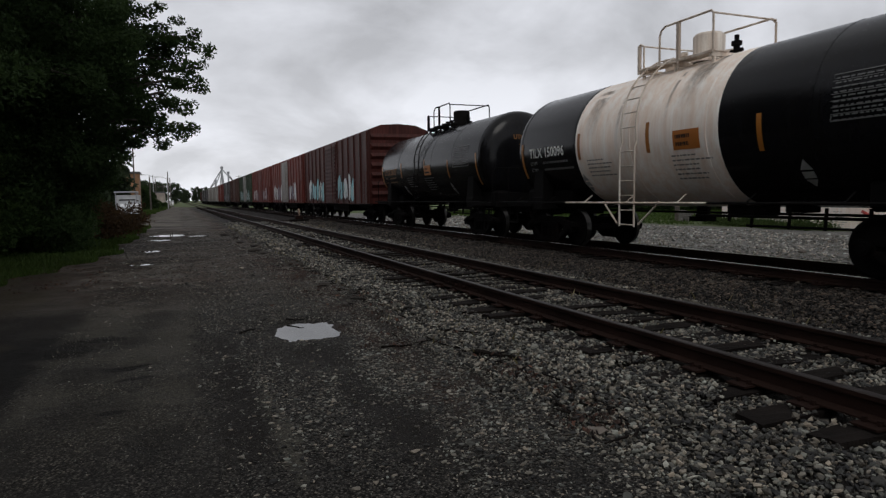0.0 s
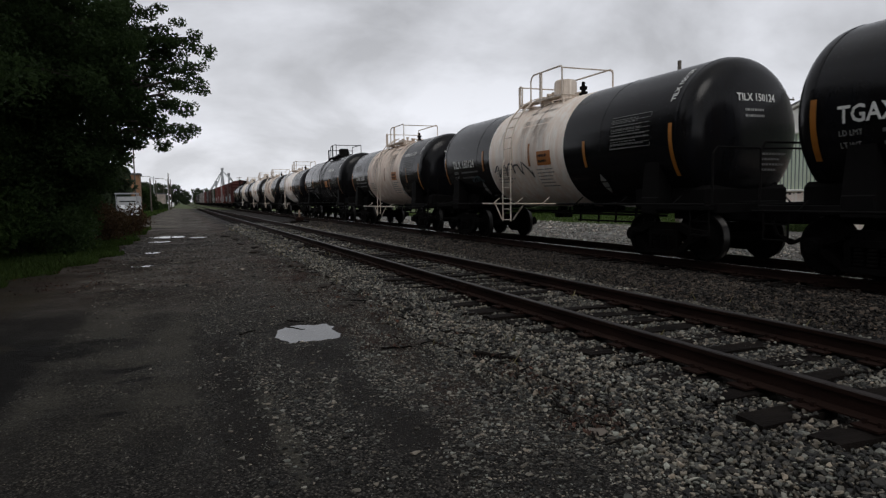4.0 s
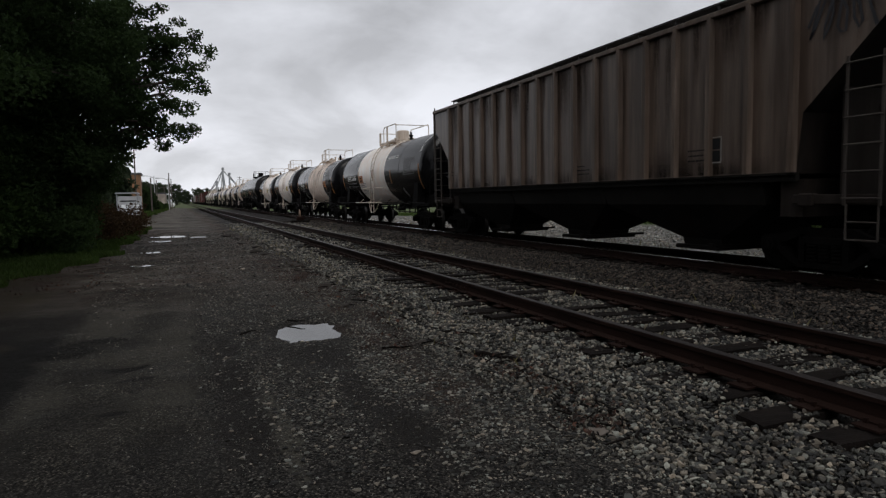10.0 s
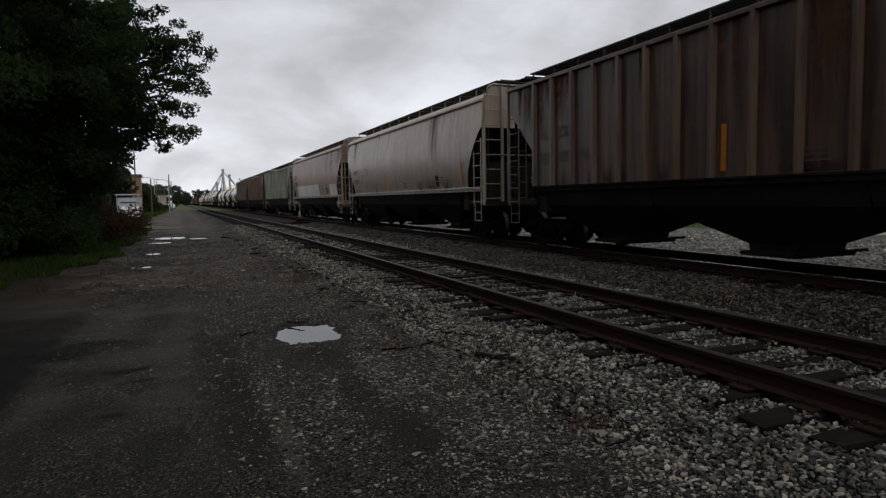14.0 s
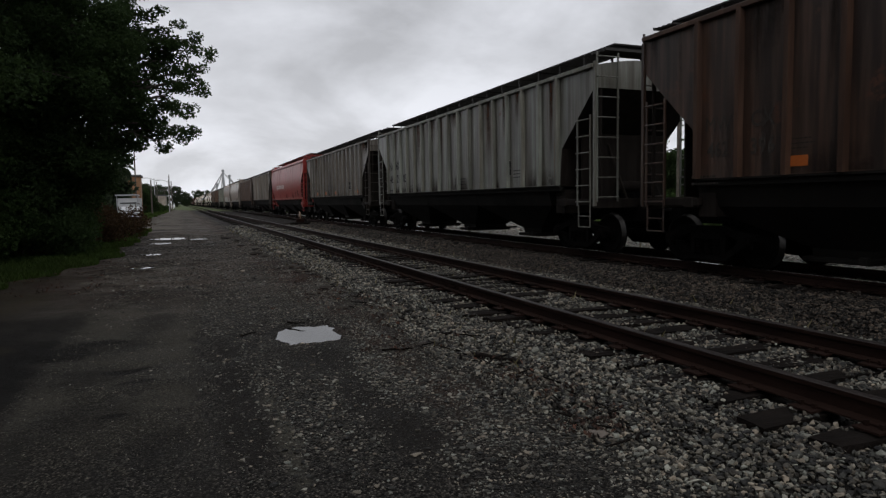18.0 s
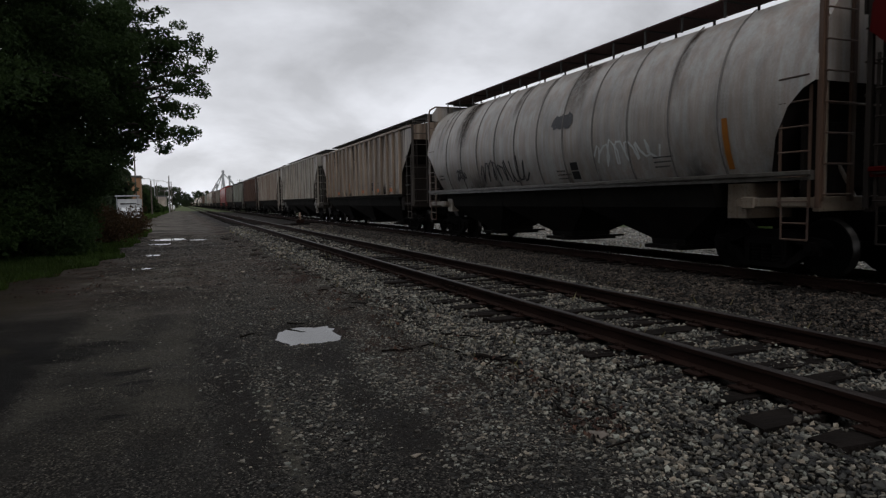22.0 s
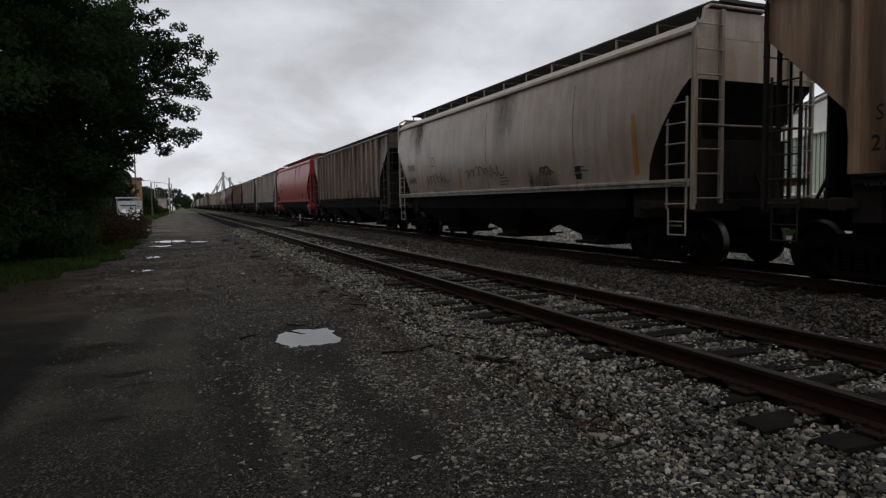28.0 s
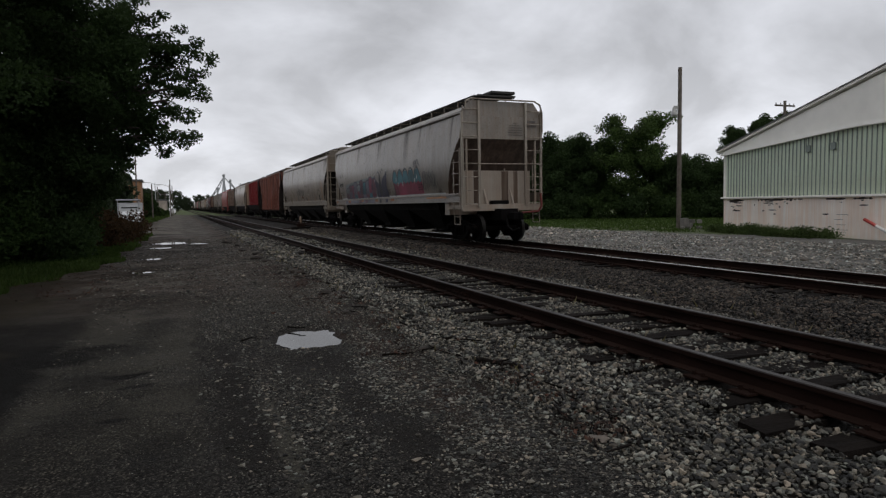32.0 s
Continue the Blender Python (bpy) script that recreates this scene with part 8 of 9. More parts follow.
# ================================================================ plants
def leaf_cloud(rng, centres, per, spread, size, flat=0.75):
    """Leaves as small folded pairs of triangles round the given tips."""
    n = len(centres) * per
    way = rng.normal(0, 1, (n, 3))
    way *= (1.75 * rng.random(n) ** 0.42 / np.linalg.norm(way, axis=1))[:, None]
    C = np.repeat(np.asarray(centres, dtype=float), per, axis=0) + way * np.array([spread, spread, spread * flat])
    d1 = rng.normal(0, 1, (n, 3))
    d1 /= np.linalg.norm(d1, axis=1)[:, None]
    d2 = np.cross(d1, rng.normal(0, 1, (n, 3)))
    d2 /= np.linalg.norm(d2, axis=1)[:, None]
    s = (size * rng.uniform(0.6, 1.35, n))[:, None]
    lift = np.cross(d1, d2) * s * 0.18
    P = np.stack([C - d1 * s, C + d2 * s * 0.5 + lift, C + d1 * s, C - d2 * s * 0.5 + lift], axis=1).reshape(-1, 3)
    k = np.arange(n)[:, None] * 4
    F = np.concatenate([k + np.array([[0, 1, 2]]), k + np.array([[0, 2, 3]])], axis=1).reshape(-1, 3)
    return P, F


def limb_mesh(rng, height, radius, lean, limbs, reach, start=0.35):
    """Tapered trunk with limbs; gives the mesh and the limbs' tips."""
    g = Geo()
    tips = []
    top = Vector((lean[0], lean[1], height))
    prev, pr = Vector((0, 0, -0.1)), radius
    knots = []
    for k in range(1, 7):
        t = k / 6
        p = Vector((lean[0] * t * t, lean[1] * t * t, height * t)) + Vector((rng.uniform(-1, 1), rng.uniform(-1, 1), 0)) * 0.12
        r = radius * (1 - 0.8 * t)
        g.rod(prev, p, pr, 8, r2=r, caps=False)
        knots.append((p, r))
        prev, pr = p, r
    for k in range(limbs):
        t = start + (1 - start) * (k + 0.5) / limbs
        base = Vector((lean[0] * t * t, lean[1] * t * t, height * t))
        a = k * 2.4 + rng.uniform(-0.5, 0.5)
        d = Vector((math.cos(a), math.sin(a), rng.uniform(0.1, 0.7))).normalized()
        ln = reach * (1.15 - 0.5 * abs(t - 0.55)) * rng.uniform(0.75, 1.1)
        mid = base + d * ln * 0.55 + Vector((0, 0, 0.1 * ln))
        end = base + d * ln + Vector((0, 0, rng.uniform(-0.1, 0.2) * ln))
        r = radius * (1 - 0.75 * t) * 0.5
        g.rod(base, mid, r, 6, r2=r * 0.6, caps=False)
        g.rod(mid, end, r * 0.6, 5, r2=r * 0.15, caps=False)
        for j in range(3):
            q = mid.lerp(end, rng.uniform(0, 1))
            e = q + Vector((rng.uniform(-1, 1), rng.uniform(-1, 1), rng.uniform(-0.4, 0.7))).normalized() * ln * rng.uniform(0.25, 0.45)
            g.rod(q, e, r * 0.3, 4, r2=r * 0.1, caps=False)
            tips.append(e)
        tips += [end, mid.lerp(end, 0.5)]
    return g, [tuple(p) for p in tips]


def tree(name, at, seed, height, radius, lean, limbs, reach, per, spread, size, leaf, label, extra=None, start=0.35):
    rng = random.Random(seed)
    nrng = np.random.default_rng(seed)
    g, tips = limb_mesh(rng, height, radius, lean, limbs, reach, start)
    root = tagged(new(name), label, "tree")
    root.location = at
    part("trunk", g, bark, root)
    if extra:
        tips = tips + extra
    P, F = leaf_cloud(nrng, tips, per, spread, size)
    part("crown", big_mesh("crown", P, F), leaf, root)
    return root


def shrub(at, seed, w, d, h, n, per, size, leaf, label, name="shrub"):
    rng = random.Random(seed)
    nrng = np.random.default_rng(seed)
    root = tagged(new(name), label, "shrub")
    root.location = at
    g = Geo()
    tips = []
    for k in range(n):
        a, r = rng.uniform(0, 6.28), math.sqrt(rng.random())
        x, y = r * math.cos(a) * w, r * math.sin(a) * d
        z = h * rng.uniform(0.15, 1.0) * (1 - 0.35 * r * r)
        tips.append((x, y, z))
        if k % 4 == 0:
            g.rod((x * 0.3, y * 0.3, -0.05), (x, y, z), 0.02, 5, r2=0.006)
    part("stem", g, bark, root)
    P, F = leaf_cloud(nrng, tips, per, 0.28 * min(w, d, h) ** 0.5, size)
    P[:, 2] = np.maximum(P[:, 2], 0.01)
    part("foliage", big_mesh("foliage", P, F), leaf, root)
    return root


def grass(name, region, count, height, material, label, seed, lean=0.5):
    """Blades of grass, three points each; region(rng) gives a place or None."""
    rng = random.Random(seed)
    pts, faces = [], []
    for _ in range(count):
        p = region(rng)
        if p is None:
            continue
        x, y = p
        z = ground_height(x, y) - 0.01
        a = rng.uniform(0, 6.28)
        h = height * rng.uniform(0.4, 1.3)
        w = 0.012 * rng.uniform(0.7, 1.6) * max(1, math.hypot(x, y) / 14)
        dx, dy = math.cos(a), math.sin(a)
        k = len(pts)
        pts += [(x - dy * w, y + dx * w, z), (x + dy * w, y - dx * w, z), (x + dx * h * lean, y + dy * h * lean, z + h)]
        faces.append((k, k + 1, k + 2))
    ob = part(name, big_mesh(name, np.array(pts), np.array(faces)), material, None)
    return tagged(ob, label, "grass", kind="stuff")


def crown_fill(seed, n, x0, x1, y0, y1, z0, z1):
    """Twigs inside a crown's body, so that it closes."""
    rng = random.Random(seed)
    return [(rng.uniform(x0, x1), rng.uniform(y0, y1), rng.uniform(z0, z1)) for _ in range(n)]


def bough_sprays(seed, boughs, step=0.42):
    """Points along each bough, thicker towards its end, where the leaf sprays hang."""
    rng = random.Random(seed)
    out = []
    for start, end in boughs:
        a, b = Vector(start), Vector(end)
        n = max(2, round((b - a).length / step))
        for k in range(n + 1):
            p = a.lerp(b, k / n) + Vector((rng.uniform(-0.10, 0.10), rng.uniform(-0.25, 0.25), rng.uniform(-0.12, 0.08)))
            out.append(tuple(p))
            if rng.random() < 0.7:
                out.append((p.x + rng.uniform(-0.20, 0.16), p.y + rng.uniform(-0.3, 0.3), p.z - rng.uniform(0.12, 0.30)))
    return out


def add_boughs(root, boughs, seed, per, spread, size, leaf):
    """Limbs that reach out of a crown, each with its sprays of leaves."""
    g = Geo()
    for start, end in boughs:
        a, b = Vector(start), Vector(end)
        base = Vector((0.9, 0.1, a.z * 0.75))
        g.rod(base, a, 0.07, 6, r2=0.04, caps=False)
        g.rod(a, b, 0.04, 5, r2=0.008, caps=False)
    part("bough", g, bark, root)
    P, F = leaf_cloud(np.random.default_rng(seed), bough_sprays(seed, boughs), per, spread, size, 0.6)
    part("spray", big_mesh("spray", P, F), leaf, root)


# the big tree beside the road: its crown hangs over the verge
_edge_tree = tree("roadside_tree", (-5.8, 22.8, 0.05), 21, 9.6, 0.42, (1.2, 0.3), 26, 3.4, 420, 0.36, 0.066, leaf_dark, "large dark leafy tree overhanging the road verge", start=0.30,
     extra=crown_fill(14, 60, 0.6, 3.9, -1.5, 2.5, 2.2, 4.4) + crown_fill(5, 90, -2.5, 3.7, -2.0, 2.5, 3.4, 9.6) + crown_fill(9, 48, 2.2, 4.7, -1.5, 2.0, 4.3, 7.9) + crown_fill(12, 70, 0.8, 4.6, 0.5, 3.0, 4.1, 8.2))
BOUGHS = [((4.2, 0.1, 5.9), (5.45, 0.1, 5.85)), ((5.2, 0.2, 6.2), (6.2, 0.1, 6.15)), ((5.0, 0.0, 6.9), (5.9, 0.2, 6.75)), ((5.5, 0.1, 5.1), (5.9, 0.2, 4.6)), ((4.4, 0.2, 7.9), (4.9, 0.0, 8.15)), ((4.5, 0.0, 7.5), (5.55, -0.2, 7.75)), ((4.6, 0.3, 7.1), (6.05, 0.2, 7.35)), ((4.6, -0.2, 6.7), (6.5, 0.0, 6.95)), ((4.8, 0.1, 6.5), (7.05, 0.1, 6.62)),
          ((4.6, 0.2, 6.2), (5.6, 0.3, 6.35)), ((5.5, 0.2, 5.75), (6.75, -0.1, 5.95)), ((5.9, 0.0, 5.55), (6.55, 0.1, 5.45)), ((4.4, 0.2, 5.4), (6.2, 0.0, 5.25)), ((4.5, -0.2, 5.0), (6.25, 0.1, 4.75)),
          ((4.2, 0.1, 4.6), (5.4, 0.2, 4.45)), ((4.3, 0.0, 4.2), (6.3, -0.1, 4.05)), ((4.9, 0.2, 4.0), (5.95, 0.0, 3.85)), ((4.4, 0.1, 3.9), (5.4, 0.1, 3.6)), ((4.0, 0.1, 3.8), (4.75, 0.0, 3.5)), ((3.9, 0.2, 3.4), (4.4, 0.0, 3.15))]
add_boughs(_edge_tree, BOUGHS, 31, 95, 0.17, 0.062, leaf_dark)
tree("roadside_tree", (-8.0, 19.0, 0.05), 22, 11.0, 0.40, (0.4, 0.2), 28, 4.6, 420, 0.5, 0.070, leaf_dark, "tall dark leafy tree in the roadside thicket", start=0.22,
     extra=crown_fill(6, 90, -3.0, 2.8, -2.5, 2.5, 2.5, 10.5))
tree("roadside_tree", (-11.0, 24.5, 0.05), 23, 13.0, 0.45, (0.0, 0.0), 28, 6.0, 210, 0.7, 0.16, leaf_dark, "tall dark leafy tree at the back of the thicket", start=0.15,
     extra=crown_fill(7, 110, -4.5, 5.0, -3, 3, 2.0, 12.0))
for _k, (_x, _y, _w, _d, _h, _n) in enumerate(((-5.9, 21.4, 2.0, 1.8, 4.6, 110), (-8.6, 19.3, 2.6, 2.0, 5.4, 120), (-4.45, 23.2, 1.9, 2.2, 4.0, 120), (-4.9, 27.5, 1.8, 2.4, 4.0, 110), (-5.6, 32.0, 2.0, 2.6, 4.4, 110),
                                              (-11.6, 18.5, 3.0, 2.2, 7.0, 130), (-8.4, 27.0, 3.2, 3.0, 7.5, 130), (-6.2, 37.0, 2.2, 2.6, 3.6, 80), (-6.6, 23.5, 2.4, 2.4, 6.0, 110))):
    shrub((_x, _y, 0.05), 40 + _k, _w, _d, _h, _n, 300, 0.064, leaf_dark if _k % 3 else leaf_mid, "dense dark green bush in the roadside thicket", "thicket_bush")
_unseen_shade_tree = tree("roadside_tree", (-15.5, 22.0, 0.03), 25, 11.0, 0.40, (0.4, 0.2), 28, 4.6, 60, 0.5, 0.24, leaf_dark, "tall dark leafy tree in the roadside thicket", start=0.22, extra=crown_fill(6, 90, -3.0, 2.8, -2.5, 2.5, 2.5, 10.5))
# the thicket carried on unseen beside and behind the viewer, to shade the train
for _k, (_x, _y) in enumerate(((-9.5, 9.5), (-9.6, -7.0), (-15.0, 12.0), (-14.5, 1.0), (-15.0, -11.0))):
    copy_thing(_unseen_shade_tree, pose(_x, _y, 0.03, 0, 0, 51 * _k))
for _k, (_x, _y, _w) in enumerate(((-2.9, 33.0, 1.1), (-2.7, 36.5, 1.2), (-3.3, 30.0, 0.9))):
    shrub((_x, _y, 0.03), 60 + _k, _w, 1.4, 1.5, 40, 70, 0.07, leaf_rust, "low russet-brown bush at the road edge", "russet_bush")


def verge(rng):
    y = rng.uniform(14, 44)
    x = rng.uniform(-7.5, -1.6)
    edge = -3.4 + 1.2 * smooth(15.5, 19.5, y) + 0.02 * (y - 16) + 0.22 * math.sin(y * 0.9) + 0.18 * math.sin(y * 2.3)
    return (x, y) if x < edge else None


grass("verge_grass", verge, 110000, 0.15, grass_blade, "bright green grass along the road verge", 71)


def far_verge(rng):
    y = 44 + 130 * rng.random() ** 1.2
    return (rng.uniform(-8, -4.3 + 0.0155 * y + 0.2 * math.sin(y * 0.5)), y)


grass("far_verge_grass", far_verge, 26000, 0.24, grass_blade, "green grass strip beside the far road", 72)


def right_field(rng):
    y = rng.uniform(19, 62)
    x = rng.uniform(17, 48)
    edge = 23.2 - 0.14 * (y - 20) + 0.4 * math.sin(y * 0.6) + 0.3 * math.sin(y * 1.7)
    if y < 25.5 and x > 22.8 + 0.9 * (y - 19) / 6.5:
        return None
    return (x, y) if x > max(edge, 17.6) else None


grass("field_grass", right_field, 46000, 0.13, grass_blade, "mown green grass beyond the gravel lot", 73)


def track_weeds(rng):
    return (rng.choice((2.9, 3.3, 6.9, 5.0, 12.9)) + rng.gauss(0, 0.25), rng.uniform(5, 40))


grass("track_weeds", track_weeds, 700, 0.12, dry_blade, "dry weeds between the stones", 74, 0.9)

# trees behind the lot
leaf_weed = leaf_material("leaf_weed", (0.036, 0.060, 0.020), (0.078, 0.108, 0.040))
leaf_light = leaf_material("leaf_light", (0.026, 0.046, 0.015), (0.070, 0.105, 0.034))
_protos = []
for _k, (_h, _r, _l, _m, _x, _y) in enumerate(((8.6, 3.2, leaf_light, 24, 39.0, 48.2), (6.4, 2.8, leaf_dark, 22, 33.5, 53.0), (4.1, 2.6, leaf_dark, 20, 43.6, 45.0))):
    _protos.append(tree("field_tree", (_x, _y, 0), 80 + _k, _h, 0.3, (0.2, 0), _m, _r, 200, 0.5, 0.12, _l, "leafy green tree at the edge of the field", start=0.12,
                        extra=crown_fill(80 + _k, 40, -2, 2, -2, 2, 1.0, _h * 0.8)))
for _k, (_p, _x, _y) in enumerate(((1, 36.4, 52.0), (1, 30.5, 56.0), (2, 42.6, 46.4), (2, 46.0, 43.5), (2, 48.5, 41.5), (1, 35.0, 57.0), (2, 28.0, 57.5), (1, 38.2, 55.0), (2, 51.5, 40.0))):
    copy_thing(_protos[_p], pose(_x, _y, -0.1, 0, 0, 67 * _k))
for _k, (_x, _y) in enumerate(((29.5, 51.5), (32.5, 49.5), (35.5, 47.6), (38, 45.6), (40.5, 43.6), (42.5, 41.5), (44.5, 39.8))):
    shrub((_x, _y, 0), 90 + _k, 2.2, 1.7, 2.4, 50, 80, 0.12, leaf_dark if _k % 2 else leaf_mid, "dense bush along the foot of the tree line", "field_bush")
for _k, (_x, _y) in enumerate(((57.0, 48.8), (54.6, 50.8))):
    tree("pine_tree", (_x, _y, 0), 100 + _k, 9.6 - 1.2 * _k, 0.22, (0.3, 0), 12, 1.7, 170, 0.30, 0.10, leaf_dark, "dark flat-crowned pine behind the warehouse", start=0.72)
for _k, (_x, _y, _w) in enumerate(((24.3, 23.6, 0.6), (24.0, 22.0, 0.7), (23.6, 20.6, 0.7), (23.3, 19.2, 0.6), (23.0, 17.6, 0.45))):
    shrub((_x, _y, 0.02), 110 + _k, _w, 0.9, 0.36, 34, 70, 0.045, leaf_weed, "low green weeds along the warehouse wall", "wall_weed")
# woods at the end of the line
_wood = [tree("wood_tree", (-34 + 4 * _k, 284, -0.2), 95 + _k, _h, 0.3, (0.2, 0), 20, 3.0, 26, 0.55, 0.34, leaf_far, "hazy green tree in the woods at the end of the line", start=0.12, extra=crown_fill(95, 30, -2, 2, -2, 2, 1.0, _h * 0.8)) for _k, _h in ((0, 8.6), (1, 6.4), (2, 4.6))]
for _k, (_p, _x, _y) in enumerate(((0, -1.0, 330), (0, -6.5, 310), (0, -12, 300), (0, -18, 290), (1, 4.0, 380), (0, 11, 430), (0, 16, 440), (0, 22, 450), (0, 28, 455), (1, 33, 470), (1, 42, 520), (0, -26, 280), (1, -9, 200), (1, -13, 190), (1, -16, 150), (2, -10.5, 120), (2, -9.5, 96), (2, -8.2, 84))):
    copy_thing(_wood[_p], pose(_x, _y, -0.2, 0, 0, 40 * _k))

# ================================================================ the warehouse across the tracks
siding_green = surface("siding_green", (0.66, 0.80, 0.67), rough=0.5, var=0.06, bump=0.03, streak=(0.58, 0.69, 0.58), amount=0.2, drip=(0.95, 1.02), shift=False)
siding_dim = surface("vent_and_fold_shade", (0.22, 0.26, 0.24), rough=0.6, var=0.1)
wall_paint = surface("wall_chalky_pink", (0.94, 0.87, 0.81), rough=0.85, var=0.08, bump=0.2, streak=(0.80, 0.71, 0.66), amount=0.12, drip=(0.97, 1.01), rust=(0.07, 0.05, 0.045), rust_at=0.74, shift=False)
roof_white = surface("roof_white", (0.94, 0.92, 0.86), rough=0.5, var=0.06, bump=0.03, shift=False)
trim_dark = surface("trim_dark", (0.10, 0.10, 0.10), rough=0.6)


def make_warehouse():
    """Metal-clad upper wall on a painted block base, under a white gable with a low pitch."""
    root = tagged(new("warehouse"), "warehouse with pale green metal siding on a pinkish block base", "warehouse", kind="structure")
    # own space: x along the wall from its far corner, y away from the track
    root.matrix_basis = Matrix.Translation((25.56, 24.55, 0)) @ Matrix.Rotation(math.atan2(-9.51, -2.14), 4, "Z")
    L, D, H0 = 30.0, 26.0, 1.64
    rake = lambda x: 4.02 + 0.221 * min(x, L - x)
    top = lambda x: 3.84 + 0.055 * min(x, 8.2)
    part("base_wall", Geo().box(0, L, 0, 0.3, -0.3, H0).box(0, 0.3, 0.3, D, -0.3, H0).box(L - 0.3, L, 0.3, D, -0.3, H0).box(0.3, L - 0.3, D - 0.3, D, -0.3, H0), wall_paint, root)
    rng = random.Random(8)
    for k in range(64):
        w, h = rng.choice((rng.uniform(0.05, 0.25), rng.uniform(0.3, 0.9))), rng.uniform(0.03, 0.10)
        x = rng.choice((rng.uniform(0.3, 1.0), rng.uniform(2.2, 5.6), rng.uniform(2.6, 5.2), rng.uniform(2.6, 4.6), rng.uniform(6.4, 9.0)))
        z = H0 - 0.02 - h - rng.random() ** 5 * 0.7
        n = 9
        pts = [(x + w / 2 + w / 2 * math.cos(6.283 * i / n) * rng.uniform(0.7, 1.1), z + h / 2 + h / 2 * math.sin(6.283 * i / n) * rng.uniform(0.6, 1.2)) for i in range(n)]
        part("bare_patch", Geo().slab(pts, -0.004, 0.01), spalled, root)
    for k, (x0, x1) in enumerate(((7.3, 8.0),)):
        for j in range(4):
            z = 0.35 + 0.2 * j + 0.05 * (k % 2)
            part("wall_crack", Geo().box(x0 + 0.1 * (j % 2), x1 - 0.13 * (j % 3), -0.003, 0.01, z, z + 0.012), spalled, root)
    part("ledge", Geo().box(-0.10, L, -0.12, 0.1, H0, H0 + 0.09, cut=0.015), roof_white, root, "white ledge on the block base")
    part("inner_wall", Geo().slab([(0.08, H0 + 0.09), (L, H0 + 0.09), (L, top(L)), (8.2, top(8.2)), (0.08, top(0.08))], 0.08, 0.3).box(0.08, 0.3, 0.3, D, H0 + 0.09, 3.84), siding_green, root)
    pitch = 0.2275
    for k in range(int((L - 0.2) / pitch)):
        x = 0.06 + k * pitch
        h = round(top(x), 2)
        def sheet():
            line = [(u / 2, v) for u, v in ((0, 0.045), (0.16, 0.045), (0.165, 0.035), (0.29, 0.035), (0.295, 0.045), (0.375, 0.045), (0.395, 0.0), (0.43, 0.0), (pitch * 2, 0.045))]
            n = len(line)
            g = Geo().add([(x_, y_, z) for z in (H0 + 0.09, h) for x_, y_ in line], [(i, i + 1, n + i + 1, n + i) for i in range(n - 1)])
            # side faces of the folds in a dark tone, their shade put into the colour
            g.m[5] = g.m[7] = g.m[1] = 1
            return g
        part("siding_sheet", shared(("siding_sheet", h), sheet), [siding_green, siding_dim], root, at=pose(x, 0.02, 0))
    part("corner_trim", Geo().box(-0.02, 0.10, -0.02, 0.10, H0 + 0.09, 3.86, cut=0.01), roof_white, root)
    part("gable", Geo().slab([(-0.02, 3.86), (8.2, top(8.2)), (L, top(L)), (L - 0.05, 4.0), (L / 2, rake(L / 2) - 0.1), (-0.02, 3.98)], -0.10, 0.2), roof_white, root, "white gable above the siding")
    part("gable_trim", Geo().slab([(-0.1, 3.80), (8.2, top(8.2) - 0.03), (L, top(L) - 0.03), (L, top(L) + 0.03), (8.2, top(8.2) + 0.05), (-0.1, 3.89)], -0.16, 0.05), roof_white, root)
    part("roof", Geo().slab([(-0.3, 3.97), (L / 2, rake(L / 2)), (L + 0.3, 3.97), (L + 0.3, 4.05), (L / 2, rake(L / 2) + 0.1), (-0.3, 4.05)], -0.25, D + 0.25), roof_white, root, "white low-pitched metal roof")
    part("roof_edge", Geo().slab([(-0.32, 4.055), (L / 2, rake(L / 2) + 0.105), (L + 0.32, 4.055), (L + 0.32, 4.10), (L / 2, rake(L / 2) + 0.15), (-0.32, 4.10)], -0.29, -0.2), trim_dark, root, "dark edge strip of the roof")
    for x in (5.66, 7.0):
        part("wall_vent", Geo().box(x, x + 0.26, -0.03, 0.03, 3.52, 3.80, cut=0.01), siding_dim, root)
        part("vent_chain", Geo().rod((x + 0.02, -0.02, 3.8), (x + 0.02, -0.02, 4.1), 0.012, 5).rod((x + 0.34, -0.02, 3.8), (x + 0.38, -0.02, 4.15), 0.012, 5), trim_dark, root)
    return root


spalled = surface("spalled_block", (0.055, 0.042, 0.036), rough=0.9, var=0.4, bump=0.3)
make_warehouse()


